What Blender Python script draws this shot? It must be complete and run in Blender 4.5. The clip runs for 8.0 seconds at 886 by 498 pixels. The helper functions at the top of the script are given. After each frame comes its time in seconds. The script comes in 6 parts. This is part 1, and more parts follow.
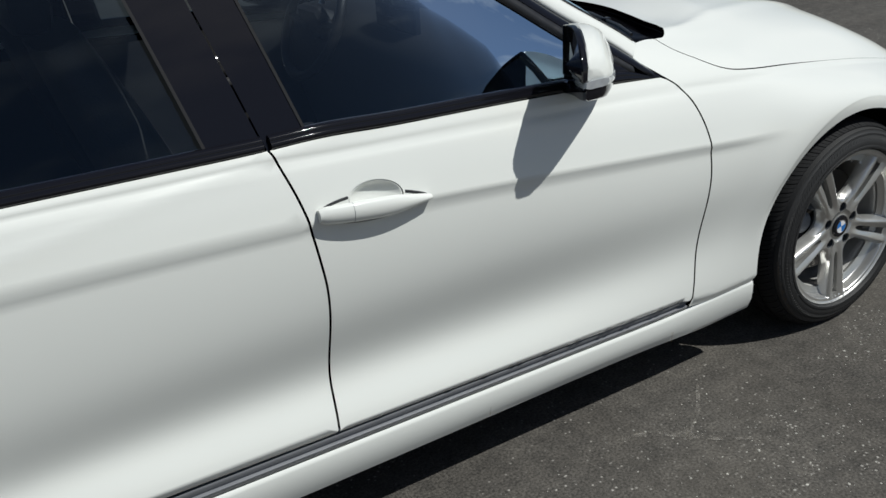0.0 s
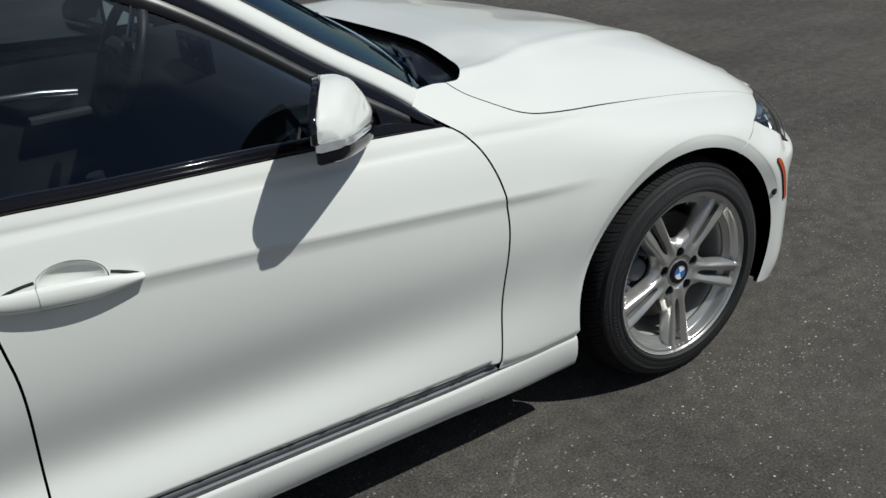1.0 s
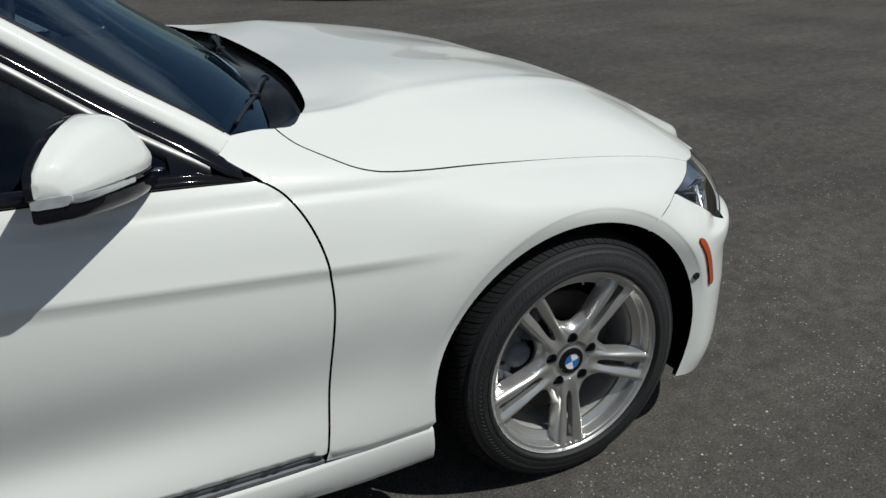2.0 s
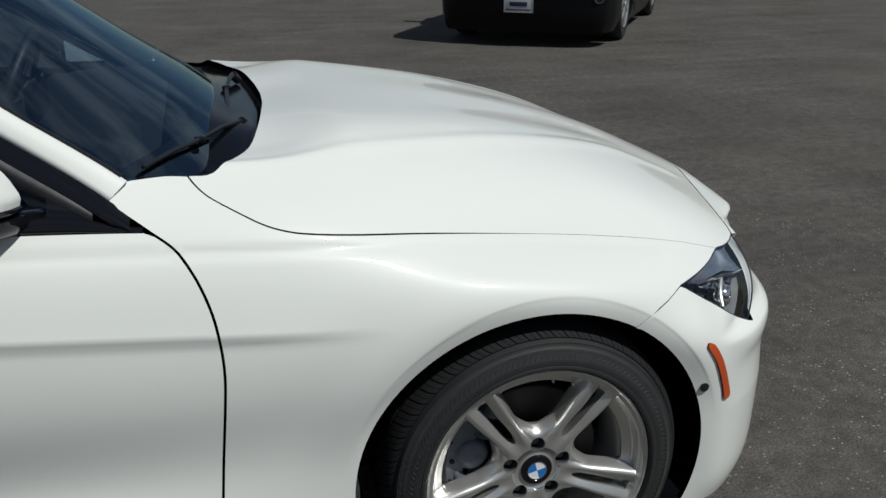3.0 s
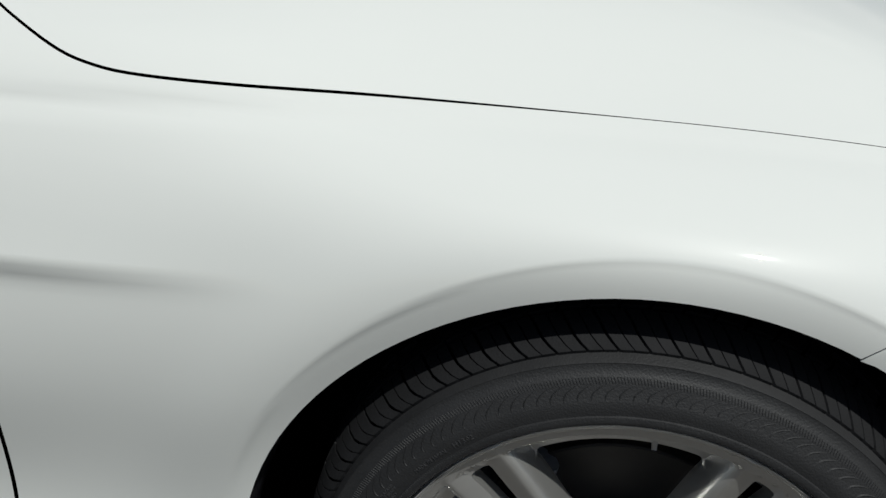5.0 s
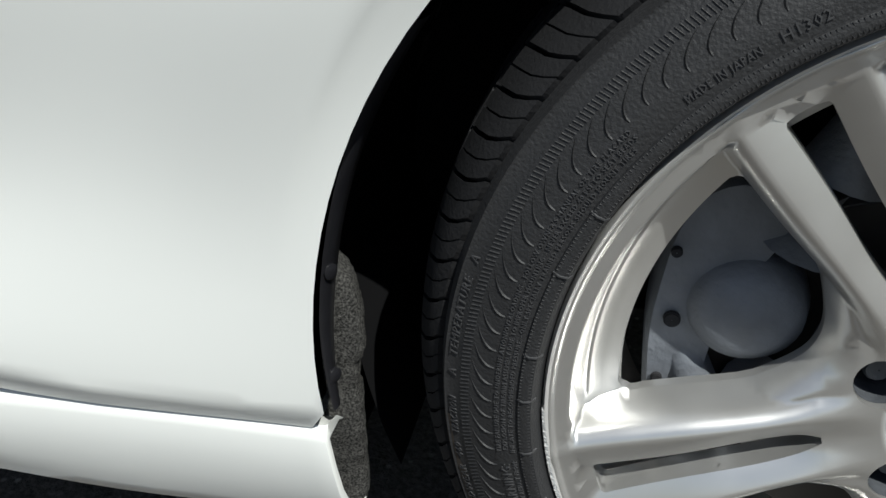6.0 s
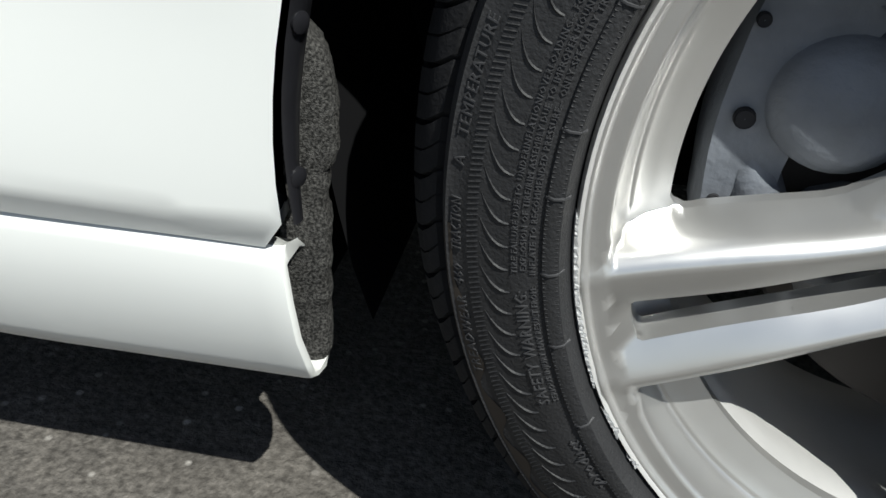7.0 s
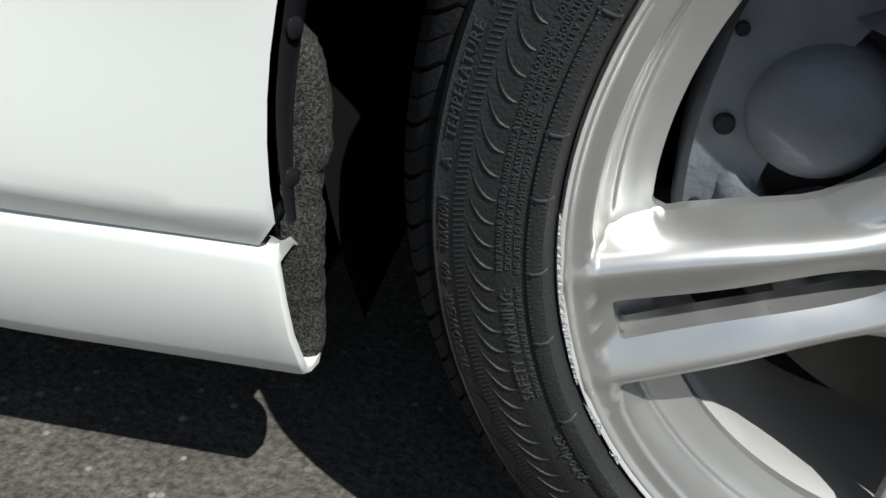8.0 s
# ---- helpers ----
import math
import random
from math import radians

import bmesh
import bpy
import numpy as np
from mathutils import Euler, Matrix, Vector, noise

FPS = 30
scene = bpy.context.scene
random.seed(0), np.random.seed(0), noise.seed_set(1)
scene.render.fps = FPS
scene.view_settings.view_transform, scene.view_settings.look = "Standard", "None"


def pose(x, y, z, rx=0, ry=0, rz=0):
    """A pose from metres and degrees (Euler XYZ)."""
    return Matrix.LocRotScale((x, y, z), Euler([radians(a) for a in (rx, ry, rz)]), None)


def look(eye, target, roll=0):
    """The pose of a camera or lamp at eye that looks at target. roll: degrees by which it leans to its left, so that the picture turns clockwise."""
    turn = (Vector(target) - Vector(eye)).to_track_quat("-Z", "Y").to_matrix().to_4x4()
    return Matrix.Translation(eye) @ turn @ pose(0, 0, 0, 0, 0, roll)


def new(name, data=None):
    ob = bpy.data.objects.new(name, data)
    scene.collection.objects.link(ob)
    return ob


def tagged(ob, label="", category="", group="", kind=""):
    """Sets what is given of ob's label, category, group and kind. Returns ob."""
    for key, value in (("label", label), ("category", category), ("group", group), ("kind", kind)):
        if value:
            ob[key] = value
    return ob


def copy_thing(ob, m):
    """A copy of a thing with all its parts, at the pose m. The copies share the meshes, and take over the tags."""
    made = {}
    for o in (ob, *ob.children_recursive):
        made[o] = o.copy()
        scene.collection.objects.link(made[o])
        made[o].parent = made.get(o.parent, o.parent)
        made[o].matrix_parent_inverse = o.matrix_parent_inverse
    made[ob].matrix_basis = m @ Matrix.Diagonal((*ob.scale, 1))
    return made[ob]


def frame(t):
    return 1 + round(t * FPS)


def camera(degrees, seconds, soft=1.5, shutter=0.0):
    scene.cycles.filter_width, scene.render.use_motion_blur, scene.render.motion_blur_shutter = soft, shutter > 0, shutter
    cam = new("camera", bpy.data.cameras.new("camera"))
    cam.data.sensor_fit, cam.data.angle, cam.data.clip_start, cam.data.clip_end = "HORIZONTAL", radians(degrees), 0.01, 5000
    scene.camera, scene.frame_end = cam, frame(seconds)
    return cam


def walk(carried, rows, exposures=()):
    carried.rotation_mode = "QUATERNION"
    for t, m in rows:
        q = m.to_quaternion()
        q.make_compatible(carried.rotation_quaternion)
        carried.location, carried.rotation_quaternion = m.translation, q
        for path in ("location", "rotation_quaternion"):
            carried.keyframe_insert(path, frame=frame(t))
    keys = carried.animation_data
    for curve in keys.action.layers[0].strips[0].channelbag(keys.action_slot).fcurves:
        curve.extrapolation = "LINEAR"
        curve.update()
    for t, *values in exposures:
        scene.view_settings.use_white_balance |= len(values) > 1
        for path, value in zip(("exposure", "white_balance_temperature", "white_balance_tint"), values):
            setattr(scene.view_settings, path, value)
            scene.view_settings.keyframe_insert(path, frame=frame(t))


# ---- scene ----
from mathutils.geometry import delaunay_2d_cdt

cam = camera(53.0, 8.0, soft=1.5)
PATH = [
    (0, (-2.2754, -2.3282, 1.4431), (-1.3495, -0.7624, 0.6119), -3.80),
    (0.5, (-2.0277, -2.3022, 1.4736), (-1.0252, -0.7928, 0.6269), -3.68),
    (1, (-1.7461, -2.3870, 1.4717), (-0.7829, -0.8468, 0.6349), -4.06),
    (1.5, (-1.4757, -2.4311, 1.4727), (-0.5569, -0.8592, 0.6450), -3.09),
    (2, (-1.1536, -2.3661, 1.4410), (-0.2979, -0.7432, 0.6447), -0.98),
    (2.2, (-1.0474, -2.3441, 1.4234), (-0.2398, -0.6839, 0.6545), -0.47),
    (3.3, (-0.4326, -2.2821, 1.3839), (-0.0783, -0.4335, 0.7080), -0.21),
    (3.5, (-0.3311, -2.2020, 1.3510), (-0.0623, -0.3289, 0.7036), -0.25),
    (4, (-0.1335, -1.9830, 1.3140), (-0.1127, -0.0766, 0.7097), -1.60),
    (4.5, (-0.0084, -1.7724, 1.1850), (-0.2187, 0.1033, 0.5235), -3.46),
    (4.7, (-0.0028, -1.6782, 1.1234), (-0.2873, 0.1746, 0.4261), -4.16),
    (5.8, (-0.1754, -1.3063, 0.6856), (-0.5844, 0.4318, -0.2154), -1.87),
    (6, (-0.2118, -1.2798, 0.6425), (-0.5840, 0.4372, -0.3132), -0.93),
    (6.5, (-0.2540, -1.2307, 0.5480), (-0.5396, 0.4667, -0.4704), 1.71),
    (7, (-0.2486, -1.2139, 0.4968), (-0.5072, 0.4788, -0.5366), 3.87),
    (7.5, (-0.2480, -1.2225, 0.4921), (-0.5006, 0.4730, -0.5382), 5.10),
    (8, (-0.2410, -1.2254, 0.5015), (-0.5006, 0.4731, -0.5221), 4.34),
]
EXPOSURES = [(0.0, -0.20), (1.0, -0.32), (2.2, -0.42), (4.0, -0.48), (4.5, -0.58), (4.7, -0.58), (5.8, 0.30), (6.5, 0.54), (7.5, 0.62), (8.0, 0.44)]
walk(cam, [(t, look(eye, target, roll)) for t, eye, target, roll in PATH], EXPOSURES)

# ---- light: clear midday sky, sun high on the car's right side ----
SUN = Vector((0.46, -0.50, 1.0)).normalized()
world = bpy.data.worlds.new("sky")
scene.world = world
world.use_nodes = True
wn = world.node_tree
sky = wn.nodes.new("ShaderNodeTexSky")
sky.sky_type = "NISHITA"
sky.sun_disc = False
sky.sun_elevation = math.asin(SUN.z)
sky.sun_rotation = math.atan2(SUN.x, SUN.y)
sky.air_density, sky.dust_density = 1.0, 0.25
wn.nodes["Background"].inputs["Strength"].default_value = 0.052
# scattered clouds
sky_co = wn.nodes.new("ShaderNodeTexCoord")
sky_map = wn.nodes.new("ShaderNodeMapping")
sky_map.inputs["Scale"].default_value = (1.0, 1.0, 2.6)
cloud = wn.nodes.new("ShaderNodeTexNoise")
cloud.inputs["Scale"].default_value, cloud.inputs["Detail"].default_value = 2.6, 9.0
cloud.inputs["Roughness"].default_value = 0.58
cloud_ramp = wn.nodes.new("ShaderNodeValToRGB")
cloud_ramp.color_ramp.elements[0].position, cloud_ramp.color_ramp.elements[0].color = 0.50, (0, 0, 0, 1)
cloud_ramp.color_ramp.elements[1].position, cloud_ramp.color_ramp.elements[1].color = 0.72, (0.75, 0.75, 0.75, 1)
sky_mix = wn.nodes.new("ShaderNodeMix")
sky_mix.data_type = "RGBA"
sky_mix.inputs[7].default_value = (13.0, 13.0, 13.2, 1)
wn.links.new(sky_co.outputs["Generated"], sky_map.inputs["Vector"])
wn.links.new(sky_map.outputs[0], cloud.inputs["Vector"])
wn.links.new(cloud.outputs["Fac"], cloud_ramp.inputs[0])
wn.links.new(cloud_ramp.outputs[0], sky_mix.inputs[0])
wn.links.new(sky.outputs["Color"], sky_mix.inputs[6])
wn.links.new(sky_mix.outputs[2], wn.nodes["Background"].inputs["Color"])
sun_lamp = bpy.data.lights.new("sun", "SUN")
sun_lamp.energy, sun_lamp.angle, sun_lamp.color = 4.5, radians(0.53), (0.985, 1.0, 0.955)
sun_ob = new("sun", sun_lamp)
sun_ob.matrix_world = look((6, -9, 14), Vector((6, -9, 14)) - SUN)


# ---- materials ----
def base_mat(name, color, rough=0.5, metal=0.0, coat=0.0, spec=0.5):
    m = bpy.data.materials.new(name)
    m.use_nodes = True
    b = m.node_tree.nodes["Principled BSDF"]
    b.inputs["Base Color"].default_value = (*color, 1)
    b.inputs["Roughness"].default_value = rough
    b.inputs["Metallic"].default_value = metal
    b.inputs["Coat Weight"].default_value = coat
    b.inputs["Coat Roughness"].default_value = 0.03
    b.inputs["Specular IOR Level"].default_value = spec
    return m


def varied(m, scale, amount, bump=0.0, bump_scale=0.0, rough_amount=0.0, detail=6.0):
    """Noise over object space in a material's colour, gloss and relief."""
    nt = m.node_tree
    b = nt.nodes["Principled BSDF"]
    co = nt.nodes.new("ShaderNodeTexCoord")
    n = nt.nodes.new("ShaderNodeTexNoise")
    n.inputs["Scale"].default_value, n.inputs["Detail"].default_value = scale, detail
    nt.links.new(co.outputs["Object"], n.inputs["Vector"])
    col = b.inputs["Base Color"].default_value[:]
    ramp = nt.nodes.new("ShaderNodeMix")
    ramp.data_type = "RGBA"
    ramp.inputs[6].default_value = [c * (1 - amount) for c in col[:3]] + [1]
    ramp.inputs[7].default_value = [min(1, c * (1 + amount)) for c in col[:3]] + [1]
    nt.links.new(n.outputs["Fac"], ramp.inputs[0])
    nt.links.new(ramp.outputs[2], b.inputs["Base Color"])
    if rough_amount:
        r = nt.nodes.new("ShaderNodeMapRange")
        base = b.inputs["Roughness"].default_value
        r.inputs[3].default_value, r.inputs[4].default_value = base - rough_amount, base + rough_amount
        nt.links.new(n.outputs["Fac"], r.inputs[0])
        nt.links.new(r.outputs[0], b.inputs["Roughness"])
    if bump:
        n2 = nt.nodes.new("ShaderNodeTexNoise")
        n2.inputs["Scale"].default_value, n2.inputs["Detail"].default_value = bump_scale, 4
        nt.links.new(co.outputs["Object"], n2.inputs["Vector"])
        bp = nt.nodes.new("ShaderNodeBump")
        bp.inputs["Strength"].default_value, bp.inputs["Distance"].default_value = 1.0, bump
        nt.links.new(n2.outputs["Fac"], bp.inputs["Height"])
        nt.links.new(bp.outputs["Normal"], b.inputs["Normal"])
    return m


def glass_mat(name, tint, rough=0.0, ior=1.5, sheen=(1, 1, 1)):
    """Thin tinted glazing: a clear coloured body under a glossy surface."""
    m = bpy.data.materials.new(name)
    m.use_nodes = True
    nt = m.node_tree
    nt.nodes.remove(nt.nodes["Principled BSDF"])
    out = nt.nodes["Material Output"]
    tr = nt.nodes.new("ShaderNodeBsdfTransparent")
    tr.inputs["Color"].default_value = (*tint, 1)
    gl = nt.nodes.new("ShaderNodeBsdfGlossy")
    gl.inputs["Roughness"].default_value = rough
    gl.inputs["Color"].default_value = (*sheen, 1)
    fr = nt.nodes.new("ShaderNodeFresnel")
    fr.inputs["IOR"].default_value = ior
    mix = nt.nodes.new("ShaderNodeMixShader")
    nt.links.new(fr.outputs[0], mix.inputs[0])
    nt.links.new(tr.outputs[0], mix.inputs[1])
    nt.links.new(gl.outputs[0], mix.inputs[2])
    nt.links.new(mix.outputs[0], out.inputs["Surface"])
    return m


PAINT = varied(base_mat("white_paint", (0.745, 0.755, 0.725), 0.38, coat=0.8, spec=0.12), 3.0, 0.012, rough_amount=0.04)
PAINT.node_tree.nodes["Principled BSDF"].inputs["Coat Roughness"].default_value = 0.035
BLACK = base_mat("cavity_black", (0.026, 0.026, 0.028), 0.9, spec=0.1)
TRIM = varied(base_mat("black_trim", (0.012, 0.012, 0.014), 0.32), 60, 0.2, rough_amount=0.08)
GLOSSBLACK = base_mat("gloss_black", (0.007, 0.007, 0.010), 0.05, spec=0.35)
CHROME = base_mat("chrome", (0.78, 0.79, 0.81), 0.16, metal=1.0)
LINER = varied(base_mat("felt_liner", (0.050, 0.049, 0.047), 0.98, spec=0.1), 180, 0.8, bump=0.0014, bump_scale=1300)
nt = LINER.node_tree
fuzz_co, fuzz, fuzz_ramp = nt.nodes.new("ShaderNodeTexCoord"), nt.nodes.new("ShaderNodeTexNoise"), nt.nodes.new("ShaderNodeValToRGB")
fuzz.inputs["Scale"].default_value, fuzz.inputs["Detail"].default_value = 620, 3
fuzz_ramp.color_ramp.elements[0].position, fuzz_ramp.color_ramp.elements[0].color = 0.38, (0.018, 0.018, 0.017, 1)
fuzz_ramp.color_ramp.elements[1].position, fuzz_ramp.color_ramp.elements[1].color = 0.70, (0.105, 0.102, 0.096, 1)
nt.links.new(fuzz_co.outputs["Object"], fuzz.inputs["Vector"])
nt.links.new(fuzz.outputs["Fac"], fuzz_ramp.inputs[0])
nt.links.new(fuzz_ramp.outputs[0], nt.nodes["Principled BSDF"].inputs["Base Color"])
RUBBER = varied(base_mat("tyre_rubber", (0.016, 0.016, 0.017), 0.64), 25, 0.25, bump=0.0006, bump_scale=500, rough_amount=0.1)
ALLOY = varied(base_mat("silver_alloy", (0.61, 0.603, 0.585), 0.31, metal=0.80, coat=0.30), 40, 0.05, rough_amount=0.05)
BARREL = varied(base_mat("barrel_silver", (0.58, 0.572, 0.555), 0.40, metal=0.45), 25, 0.12, rough_amount=0.08)
# near black: the deep shade inside arches and gaps is put into the colour
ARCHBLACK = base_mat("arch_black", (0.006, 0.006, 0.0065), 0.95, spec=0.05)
IRON = varied(base_mat("cast_metal", (0.068, 0.074, 0.083), 0.6, metal=0.3), 50, 0.35, bump=0.001, bump_scale=160, rough_amount=0.1)
CASTING = varied(base_mat("grey_casting", (0.150, 0.162, 0.182), 0.6, metal=0.2), 50, 0.35, bump=0.001, bump_scale=160, rough_amount=0.1)
DISC = varied(base_mat("brake_disc", (0.050, 0.045, 0.041), 0.55, metal=0.5), 30, 0.25, rough_amount=0.1)
AMBER = base_mat("amber_lens", (0.50, 0.075, 0.015), 0.25, coat=0.6)


# ---- mesh helpers ----
def part(name, data, material, parent, label=""):
    """Links a bmesh or mesh as one object under a thing or part."""
    if isinstance(data, bmesh.types.BMesh):
        me = bpy.data.meshes.new(name)
        data.to_mesh(me)
        data.free()
    else:
        me = data
    me.name = name
    if not me.materials:
        me.materials.append(material)
    ob = new(name, me)
    ob.parent = parent
    if label:
        ob["label"] = label
    return ob


def thing(name, label, category, at=(0, 0, 0), group="", kind=""):
    ob = new(name)
    ob.location = at
    ob.empty_display_size = 0.1
    return tagged(ob, label, category, group, kind)


def smooth(bm, angle=35.0):
    for f in bm.faces:
        f.smooth = True
    for e in bm.edges:
        if len(e.link_faces) == 2 and e.calc_face_angle(0) > radians(angle):
            e.smooth = False
    return bm


def spline(xs, ys):
    """Natural cubic spline through points, held straight beyond its ends."""
    xs, ys = np.asarray(xs, float), np.asarray(ys, float)
    order = np.argsort(xs)
    xs, ys = xs[order], ys[order]
    n = len(xs)
    if n == 2:
        return lambda x: ys[0] + (ys[1] - ys[0]) * (np.asarray(x, float) - xs[0]) / (xs[1] - xs[0])
    m = bend(xs) @ ys

    def at(x):
        x = np.asarray(x, float)
        i = np.clip(np.searchsorted(xs, x) - 1, 0, n - 2)
        h = xs[i + 1] - xs[i]
        c = np.clip(x, xs[0], xs[-1])
        a, b = (xs[i + 1] - c) / h, (c - xs[i]) / h
        y = a * ys[i] + b * ys[i + 1] + ((a**3 - a) * m[i] + (b**3 - b) * m[i + 1]) * h * h / 6
        s0 = (ys[1] - ys[0]) / (xs[1] - xs[0]) - (xs[1] - xs[0]) * m[1] / 6
        s1 = (ys[-1] - ys[-2]) / (xs[-1] - xs[-2]) + (xs[-1] - xs[-2]) * m[-2] / 6
        return y + np.minimum(x - xs[0], 0) * s0 + np.maximum(x - xs[-1], 0) * s1

    return at


def bend(k):
    """The matrix that turns values at the knots k into a natural spline's second derivatives."""
    n = len(k)
    a, b = np.eye(n), np.zeros((n, n))
    for i in range(1, n - 1):
        h0, h1 = k[i] - k[i - 1], k[i + 1] - k[i]
        a[i, i - 1], a[i, i], a[i, i + 1] = h0 / 6, (h0 + h1) / 3, h1 / 6
        b[i, i - 1], b[i, i], b[i, i + 1] = 1 / h0, -1 / h0 - 1 / h1, 1 / h1
    return np.linalg.solve(a, b)


def rounded_line(pts, step=0.012, closed=False):
    """A curve through points (Catmull-Rom), resampled to even steps."""
    p = [np.array(q, float) for q in pts]
    n = len(p)
    out = []
    for i in range(n if closed else n - 1):
        if closed:
            p0, p1, p2, p3 = p[i - 1], p[i], p[(i + 1) % n], p[(i + 2) % n]
        else:
            p1, p2 = p[i], p[i + 1]
            p0 = p[i - 1] if i else 2 * p1 - p2
            p3 = p[i + 2] if i + 2 < n else 2 * p2 - p1
        k = max(2, int(np.linalg.norm(p2 - p1) / step) + 1)
        for j in range(k):
            t = j / k
            out.append(0.5 * (2 * p1 + (p2 - p0) * t + (2 * p0 - 5 * p1 + 4 * p2 - p3) * t * t + (3 * p1 - p0 - 3 * p2 + p3) * t**3))
    if not closed:
        out.append(p[-1])
    return out


def inset(loop, d):
    """A closed 2D outline drawn in by d."""
    q = np.array(loop, float)
    keep = [i for i in range(len(q)) if np.linalg.norm(q[i] - q[i - 1]) > 1e-5]
    q = q[keep]
    area = 0.5 * np.sum(q[:, 0] * np.roll(q[:, 1], -1) - np.roll(q[:, 0], -1) * q[:, 1])
    e = np.roll(q, -1, 0) - q
    e /= np.linalg.norm(e, axis=1)[:, None]
    nrm = np.stack([-e[:, 1], e[:, 0]], 1) * (1 if area > 0 else -1)
    v = nrm + np.roll(nrm, 1, 0)
    v /= np.maximum((v * v).sum(1) / 2, 0.35)[:, None]
    return q + v * d


def inside(loops, pts):
    """Which points lie inside an outline with holes (even-odd)."""
    got = np.zeros(len(pts), bool)
    for loop in loops:
        q = np.asarray(loop)
        r = np.roll(q, -1, 0)
        for (x0, y0), (x1, y1) in zip(q, r):
            cross = (y0 > pts[:, 1]) != (y1 > pts[:, 1])
            with np.errstate(divide="ignore", invalid="ignore"):
                got ^= cross & (pts[:, 0] < (x1 - x0) * (pts[:, 1] - y0) / (y1 - y0) + x0)
    return got


def sheet(surf, loops, step, depth=0.012, gap=0.0026, normal_out=None, fill=None, fold=None, rings=()):
    """A panel cut out of a surface: surf maps rows of 2D points to places; loops are its outline and holes.
    The edges are folded inwards by depth. Smooth normals come from the surface itself."""
    loops = [inset(l, gap) if i == 0 else inset(l, -gap) for i, l in enumerate(loops)] if gap else [np.array(l, float) for l in loops]
    lo, hi = loops[0].min(0), loops[0].max(0)
    du, dv = (step, step) if np.isscalar(step) else step
    gu, gv = np.meshgrid(np.arange(lo[0] + du / 2, hi[0], du), np.arange(lo[1] + dv / 2, hi[1], dv))
    grid = np.stack([gu.ravel(), gv.ravel()], 1) if fill is None else np.array(fill, float)
    grid = grid[inside(loops, grid)]
    every = np.concatenate(loops)
    if len(rings):
        # rows of points along a crease, cleared of grid points beside them
        line = np.array(rings, float)
        line = line[inside(loops, line)]
        line = line[[((every - q) ** 2).sum(1).min() > 2.5e-5 for q in line]]
        grid = np.array([g for g in grid if ((line - g) ** 2).sum(1).min() > 3e-5])
    if len(grid):
        near = np.array([(((every - g) / (du, dv)) ** 2).sum(1).min() for g in grid])
        grid = grid[near > 0.3]
    if len(rings):
        grid = np.concatenate([grid, line])
    pts, edges, at = [], [], 0
    for l in loops:
        k = len(l)
        pts += [tuple(q) for q in l]
        edges += [(at + i, at + (i + 1) % k) for i in range(k)]
        at += k
    rim = at
    pts += [tuple(q) for q in grid]
    v2, _, f2, *_ = delaunay_2d_cdt([Vector(q) for q in pts], edges, [], 0, 1e-7)
    v2 = np.array([tuple(q) for q in v2])
    f2 = np.array([tuple(f) for f in f2])
    f2 = f2[inside(loops, v2[f2].mean(1))]
    place = surf(v2)
    h = 1e-4
    nu = surf(v2 + (h, 0)) - surf(v2 - (h, 0))
    nv = surf(v2 + (0, h)) - surf(v2 - (0, h))
    nrm = np.cross(nu, nv)
    nrm /= np.linalg.norm(nrm, axis=1)[:, None] + 1e-12
    if normal_out is not None and (nrm @ np.array(normal_out)).mean() < 0:
        nrm = -nrm
    fn = np.cross(place[f2[:, 1]] - place[f2[:, 0]], place[f2[:, 2]] - place[f2[:, 0]])
    flip = (fn * nrm[f2[:, 0]]).sum(1) < 0
    f2[flip] = f2[flip][:, ::-1]
    count = {}
    for a, b, c in f2:
        for e in ((a, b), (b, c), (c, a)):
            key = (min(e), max(e))
            count.setdefault(key, []).append(e)
    border = [e[0] for e in count.values() if len(e) == 1]
    ids = sorted({i for e in border for i in e})
    at_id = {v: i for i, v in enumerate(ids)}
    low = {v: len(place) + i for i, v in enumerate(ids)}
    verts = np.concatenate([place, place[ids] - (nrm[ids] if fold is None else -np.array(fold, float)) * depth])
    faces = [tuple(int(i) for i in f) for f in f2] + [(int(b), int(a), low[a], low[b]) for a, b in border]
    me = bpy.data.meshes.new("panel")
    me.from_pydata(verts.tolist(), [], faces)
    for poly in me.polygons:
        poly.use_smooth = True
    # the folded edge has normals of its own
    side = np.zeros((len(ids), 3))
    for a, b in border:
        n = np.cross(verts[low[a]] - verts[b], verts[a] - verts[b]) * (1 if fold is None else -1)
        side[at_id[a]] += n
        side[at_id[b]] += n
    side /= np.maximum(np.linalg.norm(side, axis=1), 1e-12)[:, None]
    loop_normals = [nrm[i] for f in f2 for i in f]
    for a, b in border:
        loop_normals += [side[at_id[b]], side[at_id[a]], side[at_id[a]], side[at_id[b]]]
    me.normals_split_custom_set(np.array(loop_normals).tolist())
    return me


def mirrored(me):
    """The same mesh on the other side of the car (y turned over)."""
    out = bpy.data.meshes.new(me.name)
    v = [(a.co.x, -a.co.y, a.co.z) for a in me.vertices]
    f = [tuple(reversed(p.vertices)) for p in me.polygons]
    out.from_pydata(v, [], f)
    for poly in out.polygons:
        poly.use_smooth = True
    vn = []
    for poly in me.polygons:
        for li in reversed(poly.loop_indices):
            n = me.corner_normals[li].vector
            vn.append((n.x, -n.y, n.z))
    out.normals_split_custom_set(vn)
    for m in me.materials:
        out.materials.append(m)
    return out


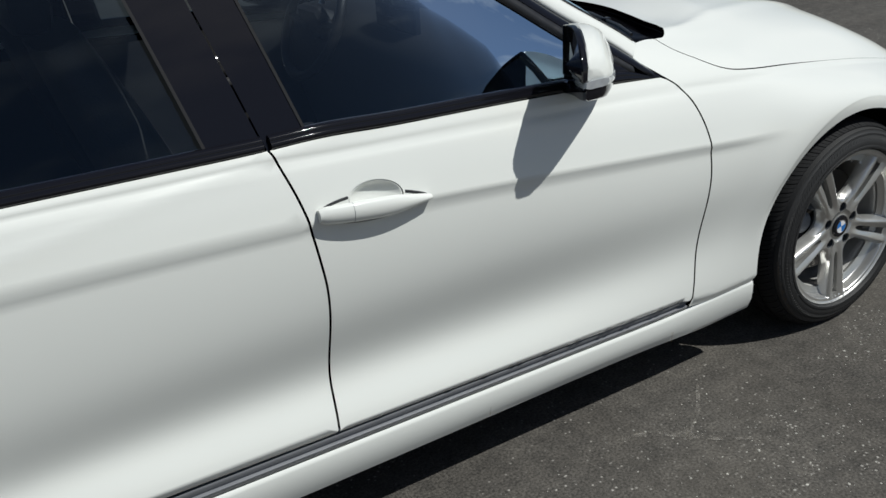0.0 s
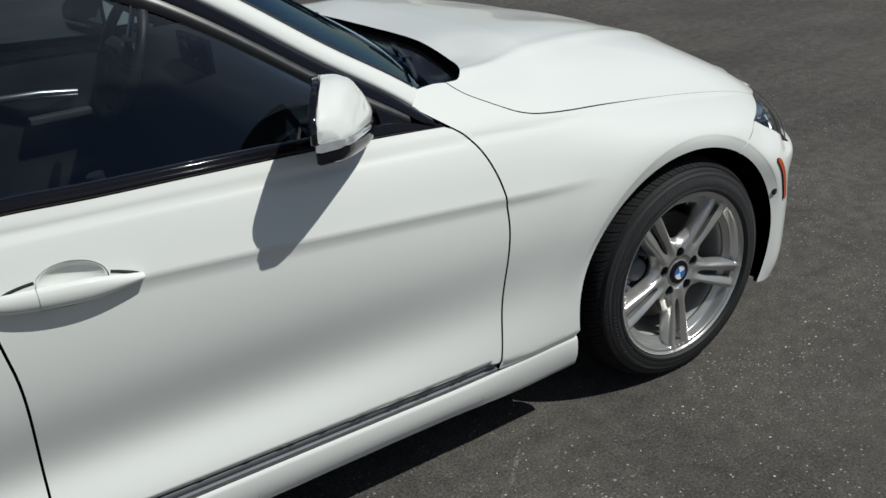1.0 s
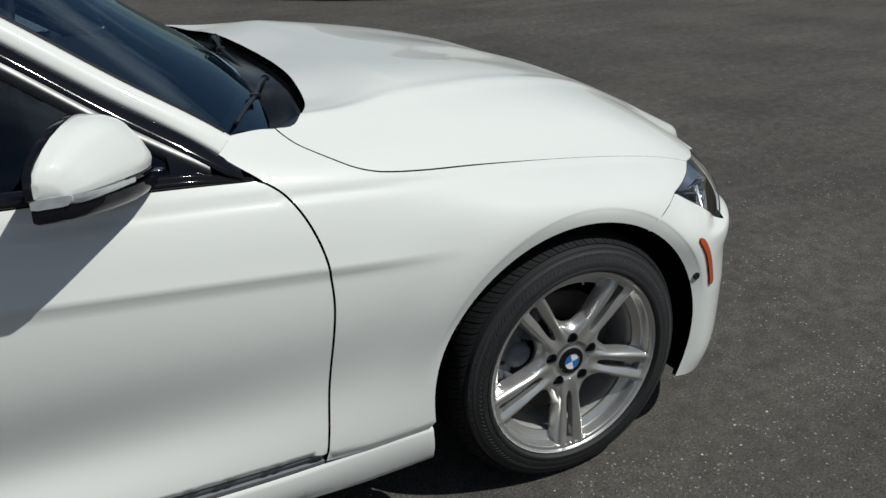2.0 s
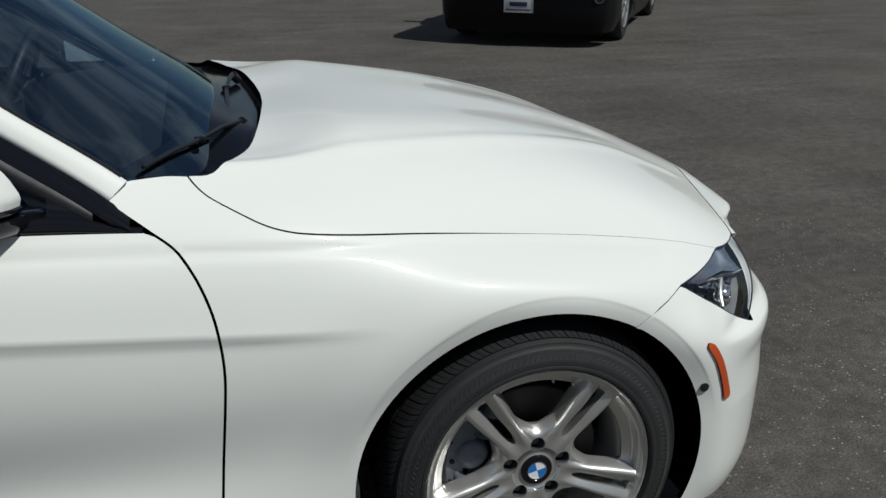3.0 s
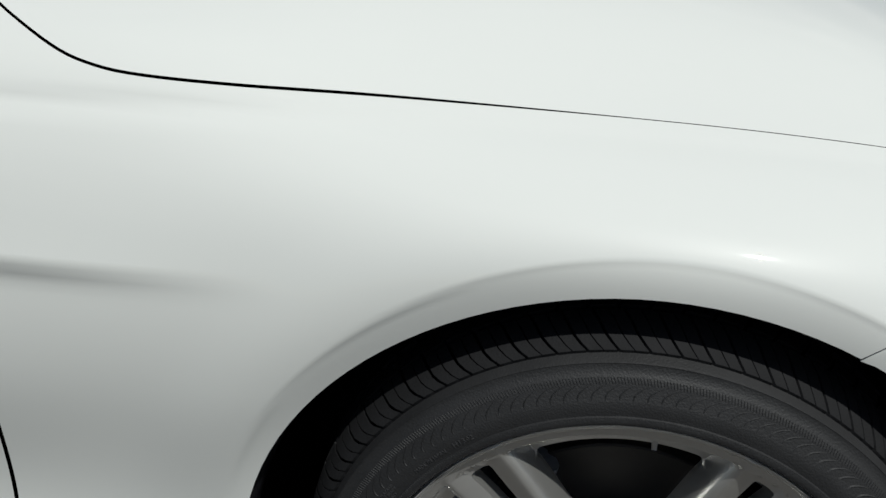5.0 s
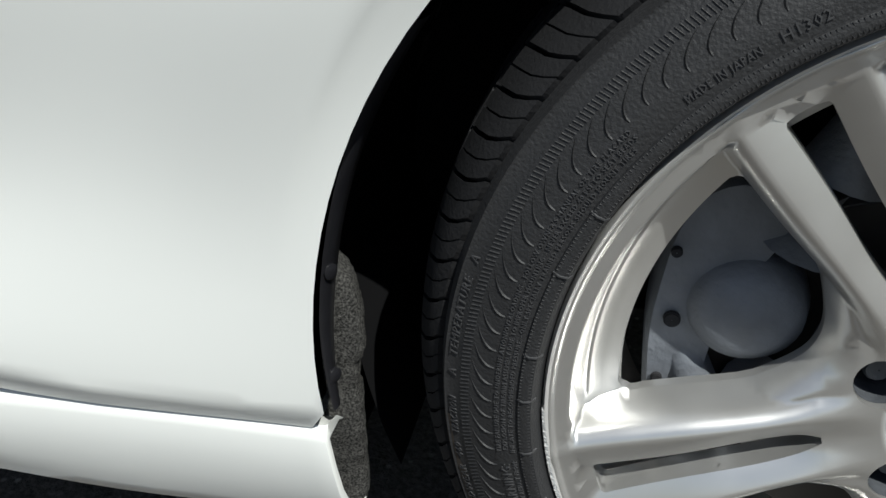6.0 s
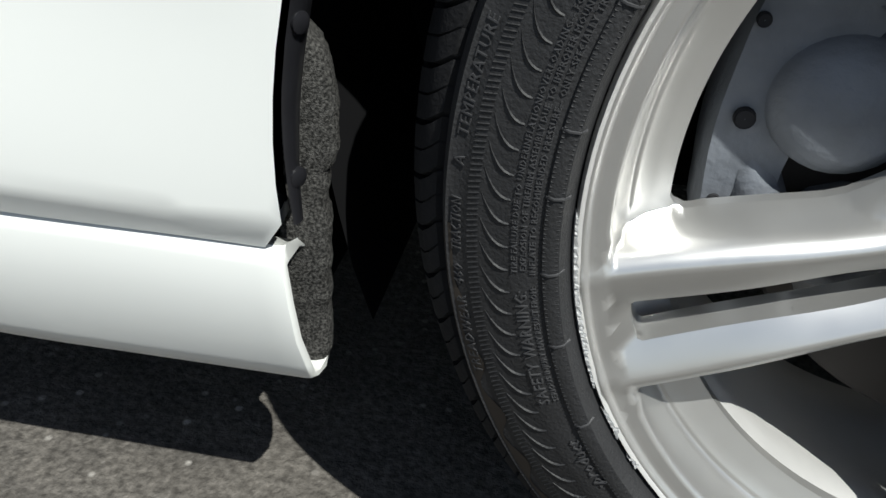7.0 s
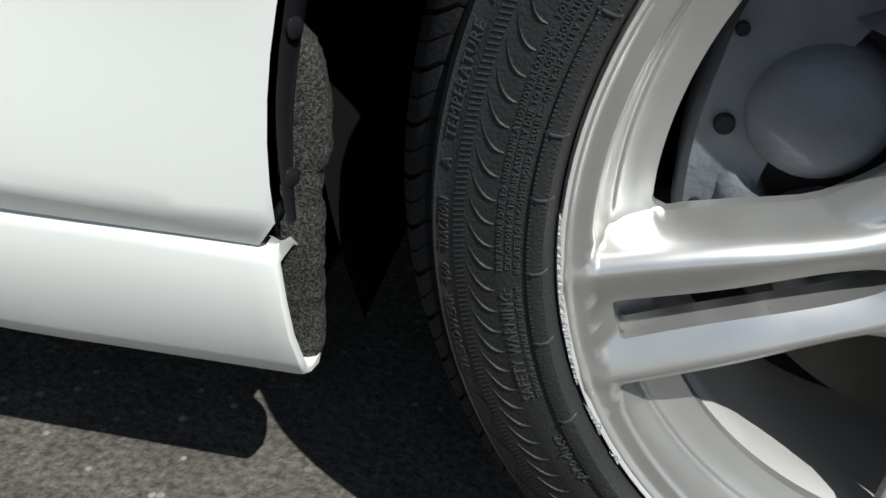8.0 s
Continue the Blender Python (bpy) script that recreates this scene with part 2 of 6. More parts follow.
def lathe(profile, n=96, axis="y", arc=(0.0, 2 * math.pi)):
    """Turns a profile of (radius, along) round an axis."""
    bm = bmesh.new()
    full = abs(arc[1] - arc[0] - 2 * math.pi) < 1e-6
    cols = n if full else n + 1
    rows = []
    for k in range(cols):
        a = arc[0] + (arc[1] - arc[0]) * k / n
        c, s = math.cos(a), math.sin(a)
        rows.append([bm.verts.new((r * c, h, r * s) if axis == "y" else (r * c, r * s, h)) for r, h in profile])
    for k in range(n):
        a, b = rows[k], rows[(k + 1) % cols]
        for i in range(len(profile) - 1):
            bm.faces.new((a[i], b[i], b[i + 1], a[i + 1]))
    bmesh.ops.recalc_face_normals(bm, faces=bm.faces)
    return bm


def loft(sections, closed=True, caps=True):
    """Joins a row of point loops into a skin."""
    bm = bmesh.new()
    rows = [[bm.verts.new(tuple(p)) for p in s] for s in sections]
    n = len(sections[0])
    for a, b in zip(rows, rows[1:]):
        for i in range(n if closed else n - 1):
            bm.faces.new((a[i], a[(i + 1) % n], b[(i + 1) % n], b[i]))
    if caps and closed:
        bm.faces.new(rows[0][::-1])
        bm.faces.new(rows[-1])
    bmesh.ops.recalc_face_normals(bm, faces=bm.faces)
    return bm


def box(size, at=(0, 0, 0), bevel=0.0, turn=None):
    bm = bmesh.new()
    bmesh.ops.create_cube(bm, size=1.0)
    bmesh.ops.scale(bm, vec=size, verts=bm.verts)
    if bevel:
        bmesh.ops.bevel(bm, geom=bm.edges[:], offset=bevel, segments=2, affect="EDGES", profile=0.6)
    if turn is not None:
        bmesh.ops.transform(bm, matrix=turn, verts=bm.verts)
    bmesh.ops.translate(bm, vec=at, verts=bm.verts)
    return smooth(bm)


def tube(points, radius, n=10, flat=1.0):
    """A round bar along points; radius may be one number or one for each point."""
    pts = [Vector(p) for p in points]
    rad = [radius] * len(pts) if np.isscalar(radius) else radius
    secs = []
    for i, p in enumerate(pts):
        d = (pts[min(i + 1, len(pts) - 1)] - pts[max(i - 1, 0)]).normalized()
        u = d.cross(Vector((0, 0, 1)) if abs(d.z) < 0.95 else Vector((1, 0, 0))).normalized()
        v = u.cross(d)
        secs.append([p + (u * math.cos(a) + v * math.sin(a) * flat) * rad[i] for a in [2 * math.pi * k / n for k in range(n)]])
    return smooth(loft(secs), 50)


def joined(bms):
    """Several bmeshes as one."""
    out = bmesh.new()
    for b in bms:
        me = bpy.data.meshes.new("tmp")
        b.to_mesh(me)
        b.free()
        out.from_mesh(me)
        bpy.data.meshes.remove(me)
    return out

# ---- ground: one sheet of worn asphalt ----
def asphalt():
    m = base_mat("asphalt", (0.055, 0.053, 0.051), 0.88, spec=0.3)
    nt = m.node_tree
    b = nt.nodes["Principled BSDF"]
    co = nt.nodes.new("ShaderNodeTexCoord")

    def noise_tex(scale, detail=5, rough=0.6):
        n = nt.nodes.new("ShaderNodeTexNoise")
        n.inputs["Scale"].default_value, n.inputs["Detail"].default_value = scale, detail
        n.inputs["Roughness"].default_value = rough
        nt.links.new(co.outputs["Object"], n.inputs["Vector"])
        return n.outputs["Fac"]

    def ramp(sock, stops):
        r = nt.nodes.new("ShaderNodeValToRGB")
        els = r.color_ramp.elements
        while len(els) < len(stops):
            els.new(0.5)
        for e, (pos, c) in zip(els, stops):
            e.position, e.color = pos, (*c, 1)
        nt.links.new(sock, r.inputs[0])
        return r.outputs[0]

    def mix(kind, fac, a, c):
        n = nt.nodes.new("ShaderNodeMix")
        n.data_type, n.blend_type = "RGBA", kind
        for sock, v in ((n.inputs[0], fac), (n.inputs[6], a), (n.inputs[7], c)):
            if isinstance(v, (int, float)):
                sock.default_value = v
            elif isinstance(v, tuple):
                sock.default_value = v
            else:
                nt.links.new(v, sock)
        return n.outputs[2]

    broad = ramp(noise_tex(0.9, 6), [(0.3, (0.055, 0.0505, 0.046)), (0.7, (0.092, 0.086, 0.079))])
    fine = ramp(noise_tex(140, 3), [(0.33, (0.45, 0.45, 0.45)), (0.70, (1.65, 1.65, 1.65))])
    col = mix("MULTIPLY", 1.0, broad, fine)
    blotch = ramp(noise_tex(17, 4), [(0.32, (0.74, 0.74, 0.74)), (0.68, (1.26, 1.25, 1.23))])
    col = mix("MULTIPLY", 1.0, col, blotch)
    lay = nt.nodes.new("ShaderNodeMapping")
    lay.inputs["Scale"].default_value = (0.45, 4.5, 1.0)
    nt.links.new(co.outputs["Object"], lay.inputs["Vector"])
    pull = nt.nodes.new("ShaderNodeTexNoise")
    pull.inputs["Scale"].default_value, pull.inputs["Detail"].default_value = 1.0, 7
    nt.links.new(lay.outputs[0], pull.inputs["Vector"])
    col = mix("MULTIPLY", 1.0, col, ramp(pull.outputs["Fac"], [(0.35, (0.91, 0.91, 0.91)), (0.70, (1.15, 1.14, 1.12))]))
    vor = nt.nodes.new("ShaderNodeTexVoronoi")
    vor.inputs["Scale"].default_value = 75
    nt.links.new(co.outputs["Object"], vor.inputs["Vector"])
    chip = ramp(vor.outputs["Distance"], [(0.16, (1, 1, 1)), (0.30, (0, 0, 0))])
    rare = ramp(vor.outputs["Color"], [(0.66, (0, 0, 0)), (0.78, (1, 1, 1))])
    patch = ramp(noise_tex(2.3, 3), [(0.42, (0.12, 0.12, 0.12)), (0.60, (1, 1, 1))])
    dots = mix("MULTIPLY", 1.0, mix("MULTIPLY", 1.0, chip, rare), patch)
    col = mix("MIX", dots, col, (0.40, 0.38, 0.35, 1))
    dust = ramp(noise_tex(0.35, 8, 0.7), [(0.52, (0, 0, 0)), (0.76, (0.45, 0.45, 0.45))])
    col = mix("MIX", dust, col, (0.13, 0.115, 0.095, 1))
    nt.links.new(col, b.inputs["Base Color"])
    bp = nt.nodes.new("ShaderNodeBump")
    bp.inputs["Strength"].default_value, bp.inputs["Distance"].default_value = 0.8, 0.004
    nt.links.new(noise_tex(170, 4), bp.inputs["Height"])
    nt.links.new(bp.outputs["Normal"], b.inputs["Normal"])
    return m


ASPHALT = asphalt()
bm = bmesh.new()
ring = [0.0, 3, 8, 20, 60, 200, 900, 3500]
prev = None
for r in ring[1:]:
    cur = [bm.verts.new((r * math.cos(a), r * math.sin(a), 0)) for a in [2 * math.pi * k / 48 for k in range(48)]]
    if prev is None:
        bm.faces.new(cur)
    else:
        for k in range(48):
            bm.faces.new((prev[k], cur[k], cur[(k + 1) % 48], prev[(k + 1) % 48]))
    prev = cur
tagged(part("ground", bm, ASPHALT, None), "dark worn asphalt parking lot with pale stone chips", "asphalt", kind="structure")

# ---- the car's skin: lines along the body, from the sill over the shoulder to the bonnet's middle ----
YC = 0.02                                  # the car's middle plane stands at y = YC
KNOTS = np.array([0.20, 0.30, 0.42, 0.58, 0.73, 0.82, 0.91, 1.07, 1.22, 1.42, 1.70])
LINES = [
    # (x, half width, height) along each line
    [(-3.8, .60, .24), (-3.3, .78, .22), (-2.4, .868, .20), (-1.2, .868, .20), (-.5, .868, .20), (0, .872, .20), (.3, .868, .19), (.5, .81, .18), (.65, .69, .18)],
    [(-3.8, .68, .34), (-3.3, .82, .33), (-2.4, .886, .33), (-1.7, .884, .317), (-1.2, .884, .306), (-.65, .884, .292), (-.3, .876, .285), (0, .88, .30), (.3, .875, .30), (.5, .822, .30), (.65, .71, .30)],
    [(-3.8, .72, .45), (-3.3, .84, .45), (-2.4, .860, .44), (-1.7, .849, .43), (-1.2, .850, .42), (-.65, .871, .42), (-.3, .879, .42), (0, .886, .42), (.3, .880, .42), (.42, .866, .42), (.5, .828, .42), (.65, .715, .42)],
    [(-3.8, .74, .60), (-3.3, .85, .60), (-2.4, .884, .60), (-1.7, .881, .60), (-1.2, .880, .59), (-.65, .886, .575), (-.3, .890, .57), (0, .893, .57), (.3, .888, .57), (.40, .868, .565), (.5, .812, .56), (.65, .705, .55)],
    [(-3.8, .74, .80), (-3.3, .85, .82), (-2.4, .885, .835), (-1.92, .884, .820), (-1.42, .882, .790), (-1.04, .880, .757), (-.62, .878, .718), (-.3, .884, .695), (0, .889, .683), (.2, .878, .668), (.34, .838, .652), (.5, .76, .632), (.65, .66, .615)],
    [(-3.8, .72, .89), (-3.3, .83, .90), (-2.4, .872, .91), (-1.75, .870, .888), (-1.2, .862, .855), (-.64, .852, .812), (-.3, .853, .776), (0, .848, .745), (.2, .834, .722), (.34, .80, .700), (.5, .722, .668), (.65, .62, .645)],
    [(-3.8, .68, .97), (-3.3, .80, .97), (-2.3, .850, .960), (-1.75, .846, .950), (-1.2, .829, .930), (-.9, .811, .910), (-.64, .803, .888), (-.43, .800, .865), (-.2, .772, .830), (.06, .744, .795), (.25, .733, .766), (.40, .711, .731), (.5, .68, .697), (.65, .58, .66)],
    [(-3.8, .60, 1.0), (-2.3, .75, 1.0), (-.9, .72, 1.008), (-.64, .706, .957), (-.43, .695, .929), (-.2, .655, .907), (.06, .615, .874), (.25, .592, .842), (.40, .566, .795), (.5, .54, .756), (.65, .46, .688)],
    [(-3.8, .45, 1.0), (-2.3, .6, 1.02), (-.9, .63, 1.010), (-.64, .60, 1.001), (-.43, .565, .987), (-.2, .505, .966), (.06, .435, .931), (.25, .382, .889), (.40, .34, .840), (.5, .315, .795), (.65, .27, .724)],
    [(-3.8, .22, 1.0), (-2.3, .3, 1.03), (-.9, .34, 1.010), (-.64, .33, 1.012), (-.43, .30, 1.001), (-.2, .262, .983), (.06, .222, .942), (.25, .195, .896), (.40, .175, .849), (.5, .162, .813), (.65, .14, .746)],
    [(-3.8, 0, 1.0), (-2.3, 0, 1.03), (-.9, 0, 1.005), (-.64, 0, 1.004), (-.43, 0, .994), (-.2, 0, .984), (.06, 0, .948), (.25, 0, .905), (.40, 0, .858), (.5, 0, .819), (.65, 0, .750)],
]
LW = [spline([q[0] for q in l], [q[1] for q in l]) for l in LINES]
LZ = [spline([q[0] for q in l], [q[2] for q in l]) for l in LINES]
FULL = np.concatenate([KNOTS, 2 * KNOTS[-1] - KNOTS[-2:-5:-1]])
BEND = bend(FULL)
CREASE = LZ[4]
FRONT_AXLE, REAR_AXLE, AXLE_Z, ARCH = 0.0, -2.81, 0.32, 0.371


FOLD = spline([-3.4, -1.4, -.62, -.45, -.25, -.04, .23], [.868, .868, .867, .873, .884, .888, .891])
RIDGE = spline([-.5, -.36, -.2, -.05, .12, .31, .46, .65], [1.147, 1.173, 1.186, 1.198, 1.208, 1.223, 1.233, 1.24])


def HEM(x):
    return np.interp(x, [-2.4, -1.7, -.68, -.63, -.55, -.47, -.39], [.334, .315, .289, .266, .257, .257, .257])


def across(x, p, lines, sign):
    v = np.stack([l(x) for l in lines], 1)
    v = np.concatenate([v, sign * v[:, -2:-5:-1]], 1)
    m = v @ BEND.T
    i = np.clip(np.searchsorted(FULL, p) - 1, 0, len(FULL) - 2)
    r = np.arange(len(x))
    h = FULL[i + 1] - FULL[i]
    a, b = (FULL[i + 1] - p) / h, (p - FULL[i]) / h
    return a * v[r, i] + b * v[r, i + 1] + ((a**3 - a) * m[r, i] + (b**3 - b) * m[r, i + 1]) * h * h / 6


def arch_r(x, z):
    """Distance from the axle, drawn out a little over the crown so that the arch runs flatter there."""
    r = np.hypot(x, z - AXLE_Z)
    return r + .011 * np.maximum(0, (z - AXLE_Z) / np.maximum(r, 1e-6)) ** 4


def step01(x):
    x = np.clip(x, 0, 1)
    return x * x * (3 - 2 * x)


def skin(q, out=0.0):
    """The right-hand skin at rows of (x, p), in the car's own frame."""
    x, p = q[:, 0], q[:, 1]
    w, z = across(x, p, LW, -1.0), across(x, p, LZ, 1.0)
    side = step01((0.95 - p) / 0.05)
    # sharp line along the doors, fading out on the wing
    d = z - CREASE(x)
    fade = step01((-0.27 - x) / 0.30) * step01((x + 3.5) / 0.3)
    w = w + side * fade * 0.0075 * np.where(d > 0, np.exp(-np.maximum(d, 0) / 0.05), np.exp(-((d / 0.016) ** 2)))
    # soft fold under the window line and the bonnet's edge
    w = w - 0.0035 * np.exp(-(((p - FOLD(x)) / 0.012) ** 2)) * step01((x + 3.4) / 0.3) * step01((0.45 - x) / 0.2)
    # swollen wheel arches with a lip that turns in
    for ax in (FRONT_AXLE, REAR_AXLE):
        r = arch_r(x - ax, z)
        low = step01((z - 0.36) / 0.22)
        w = w + side * low * (0.007 * np.exp(-(((r - 0.432) / 0.06) ** 2)) - 0.26 * np.maximum(0.411 - r, 0) * step01((0.411 - r) / 0.010))
    # lower edges of doors and wing turn in above the skirt
    w = w - 0.008 * step01((HEM(x) + 0.026 - z) / 0.030) * step01((-0.37 - x) / 0.02) * step01((x + 0.655) / 0.004) * step01((p < 0.6) * 1.0)
    w = w - 0.012 * step01((HEM(x) + 0.010 - z) / 0.012) * (x < -0.655) * (p < 0.6)
    # fine ridge on the bonnet
    z = z + 0.005 * np.exp(-(((p - RIDGE(x)) / 0.022) ** 2)) * step01((0.66 - x) / 0.1)
    # the bonnet's rear edge dips towards the scuttle
    z = z - (0.024 * step01((p - 1.10) / 0.17) + 0.012 * np.exp(-(((p - 1.28) / 0.10) ** 2))) * step01((-0.29 - x) / 0.22)
    return np.stack([x, -w, z], 1)


def p_of(x, z):
    """The skin's second coordinate where it has the height z, below the shoulder."""
    lo, hi = 0.12, 1.0
    for _ in range(40):
        mid = (lo + hi) / 2
        if across(np.array([x]), np.array([mid]), LZ, 1.0)[0] < z:
            lo = mid
        else:
            hi = mid
    return lo


def on_skin(pts):
    x, z = np.array([q[0] for q in pts], float), np.array([q[1] for q in pts], float)
    lo, hi = np.full(len(x), .12), np.full(len(x), 1.0)
    for _ in range(40):
        mid = (lo + hi) / 2
        less = across(x, mid, LZ, 1.0) < z
        lo, hi = np.where(less, mid, lo), np.where(less, hi, mid)
    return [(float(a), float(b)) for a, b in zip(x, lo)]


def arch_line(ax, a0, a1, r=ARCH, n=40):
    out = []
    for k in range(n + 1):
        a = math.radians(a0 + (a1 - a0) * k / n)
        q = r + 0.012 * max(0.0, -math.cos(a)) ** 2 - 0.011 * max(0.0, math.sin(a)) ** 4
        out.append((ax + q * math.cos(a), AXLE_Z + q * math.sin(a)))
    return out


FRONT_GAP = [(-.647, .286), (-.636, .363), (-.626, .461), (-.615, .566), (-.609, .639), (-.611, .698), (-.620, .756), (-.642, .817), (-.673, .864), (-.709, .892)]
REAR_GAP = [(-1.693, .315), (-1.686, .401), (-1.681, .517), (-1.679, .641), (-1.688, .727), (-1.704, .822), (-1.730, .910), (-1.745, .950)]

car = thing("car", "white four-door saloon with silver alloy wheels parked on asphalt", "car", (0, YC, 0))


def both(name, me, mat, parent=None, label=""):
    """A panel on the car's right side and its twin on the left."""
    me.materials.append(mat)
    a = part(name, me, mat, parent or car, label)
    b = part(name, mirrored(me), mat, parent or car, label)
    return a, b


def bottom_line(x0, x1, z0, z1, n=10):
    return [(x0 + (x1 - x0) * k / n, z0 + (z1 - z0) * k / n) for k in range(n + 1)]


gap_f = rounded_line(on_skin(FRONT_GAP))
gap_r = rounded_line(on_skin(REAR_GAP))
belt = [(x, 0.909) for x in np.linspace(-.72, -1.735, 60)]
OUT = (0, -1, 0.2)

# front door
loop = gap_f[:-1] + [(x, p) for x, p in belt] + gap_r[::-1] + [tuple(q) for q in on_skin(bottom_line(-1.68, -.66, .315, .289, 40))]
HANDLE_HOLES = [(-1.553, .8235), (-2.491, .8755)]


def scoop_line(cx, cz, n=36):
    """The rounded scoop behind a door handle."""
    out = []
    for k in range(n):
        a = 2 * math.pi * k / n
        x = cx + .058 * math.cos(a)
        out.append((x, p_of(x, cz - .004 - .085 * (x - cx) + .033 * math.sin(a))))
    return out


door_front = both("front_door", sheet(skin, [loop, scoop_line(*HANDLE_HOLES[0])], (0.02, 0.012), normal_out=OUT), PAINT)
# rear door
tail = on_skin([(-2.42, .335)] + arch_line(REAR_AXLE, 22, 62, .375, 14) + [(-2.62, .74), (-2.66, .85), (-2.70, .945)])
loop = gap_r + [(x, 0.909) for x in np.linspace(-1.76, -2.68, 40)] + tail[::-1] + on_skin(bottom_line(-2.40, -1.70, .334, .316, 24))
door_rear = both("rear_door", sheet(skin, [loop, scoop_line(*HANDLE_HOLES[1])], (0.03, 0.014), normal_out=OUT), PAINT)
# rear quarter
loop = on_skin([(-2.62, .74), (-2.66, .85), (-2.70, .945)]) + [(x, 0.93) for x in np.linspace(-2.72, -3.7, 30)] + on_skin([(-3.72, .80), (-3.72, .6), (-3.70, .40), (-3.55, .34), (-3.21, .33)]) + on_skin(arch_line(REAR_AXLE, 178, 62, .375, 40))
both("rear_quarter_panel", sheet(skin, [loop], (0.04, 0.02), normal_out=OUT), PAINT)

# wing: gap to the door, arch, seam to the bumper, bonnet edge, foot of the windscreen pillar
SEAM = [(.1936, .6298), (.242, .660), (.276, .672), (.318, .686)]
BONNET_EDGE = [(.484, .910), (.34, .910), (.235, .912), (.06, .913), (-.19, .912), (-.35, .906), (-.434, .906), (-.48, .912), (-.52, .928), (-.565, .963), (-.607, 1.006), (-.628, 1.045), (-.640, 1.079)]
bonnet_edge = rounded_line(BONNET_EDGE)
LAMP_TOP = on_skin([(.318, .686), (.36, .689), (.40, .692), (.44, .696)]) + [(.484, .910)]
arch_f = on_skin(arch_line(FRONT_AXLE, 189.5, 58.0))
loop = (rounded_line(on_skin([(-.651, .2635), (-.60, .2590), (-.55, .2570), (-.47, .2572), (-.43, .2575), (-.394, .2572)])) + arch_f[1:] + rounded_line(on_skin(SEAM)) [1:] + rounded_line(LAMP_TOP)[1:]
        + bonnet_edge[1:] + rounded_line([(-.640, 1.079), (-.68, 1.072), (-.735, 1.045), (-.756, 1.035)])[1:] + [(-.772, 1.01), (-.788, .985)]
        + rounded_line([(-.788, .985), (-.75, .945), (-.709, p_of(-.709, .892))])[1:] + gap_f[::-1][1:-1])
crease_rings = [q for r in (.380, .387, .394, .400, .405, .410, .415, .421) for q in on_skin(arch_line(FRONT_AXLE, 195, 55, r, 110))]
wing = both("front_wing", sheet(skin, [loop], (0.016, 0.010), normal_out=OUT, rings=crease_rings), PAINT)

# bonnet, whole width
MID = KNOTS[-1]


def skin_across(q):
    """The skin over both sides: p beyond the middle line comes down on the left."""
    r = q.copy()
    left = r[:, 1] > MID
    r[left, 1] = 2 * MID - r[left, 1]
    out = skin(r)
    out[left, 1] *= -1
    return out


COWL = [(-.640, 1.079), (-.596, 1.097), (-.553, 1.180), (-.518, 1.265), (-.497, 1.340), (-.482, 1.41), (-.470, 1.50), (-.462, 1.585), (-.458, MID)]
LAMP_BROW = [(.484, .910), (.525, .928), (.560, .954), (.584, .980)]
NOSE_GAP = [(.584, .980), (.603, 1.07), (.632, 1.14), (.664, 1.24), (.684, 1.40), (.693, 1.55), (.695, MID)]
half = [(x, p - .0030 * float(step01(np.array((x + .30) / .35)))) for x, p in bonnet_edge[::-1]] + rounded_line(LAMP_BROW)[1:] + rounded_line(NOSE_GAP)[1:]
loop = half + [(x, 2 * MID - p) for x, p in half[::-1][1:]]
cowl = rounded_line(COWL)
loop = loop[:-1] + [(x, 2 * MID - p) for x, p in cowl[:-1]] + cowl[::-1][:-1]
me = sheet(skin_across, [loop], (0.02, 0.014), gap=0.0013, normal_out=(0, 0, 1))
me.materials.append(PAINT)
part("bonnet", me, PAINT, car)


# dark shell under the gaps
def shell(q):
    h = 1e-3
    a = skin(q)
    n = np.cross(skin(q + (h, 0)) - a, skin(q + (0, h)) - a)
    n /= np.linalg.norm(n, axis=1)[:, None]
    n *= np.where(n[:, 1:2] > 0, -1, 1)
    return a - 0.02 * n


loop = (on_skin([(-3.6, .40), (-3.22, .36)]) + on_skin(arch_line(REAR_AXLE, 175, 12, .40, 30)) + on_skin([(-2.40, .32), (-.42, .27)]) + on_skin(arch_line(0, 186, 75, .40, 30))
        + [(.12, .88), (-.3, .90), (-.5, .93), (-.70, 1.05), (-.80, 1.0), (-.82, .90), (-2.6, .89), (-3.6, .89)])
me = sheet(shell, [loop], (0.06, 0.03), depth=0.002, gap=0, normal_out=OUT)
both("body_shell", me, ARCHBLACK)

# ---- sill, bumper, lamps ----
def ruled(rows, normal_flip=False):
    """A grid of points as a smooth skin."""
    bm = bmesh.new()
    vs = [[bm.verts.new(tuple(p)) for p in r] for r in rows]
    for a, b in zip(vs, vs[1:]):
        for i in range(len(a) - 1):
            bm.faces.new((a[i], a[i + 1], b[i + 1], b[i]) if not normal_flip else (a[i], b[i], b[i + 1], a[i + 1]))
    return smooth(bm, 50)


def pair_bm(name, make, mat, label="", parent=None):
    """The same bmesh part on the right side and turned over on the left."""
    bm = make()
    a = part(name, bm, mat, parent or car, label)
    me = a.data.copy()
    me.transform(Matrix.Diagonal((1, -1, 1, 1)))
    me.flip_normals()
    return a, part(name, me, mat, parent or car, label)


SILL_TOP = spline([-.385, -.43, -.47, -.55, -.60, -.66, -.9, -1.7, -2.4], [.2588, .2590, .2590, .2582, .2580, .2565, .258, .272, .284])
SILL_LOW = spline([-.385, -.47, -.57, -.67, -.9, -1.35, -2.4], [.156, .1535, .1525, .158, .165, .167, .173])


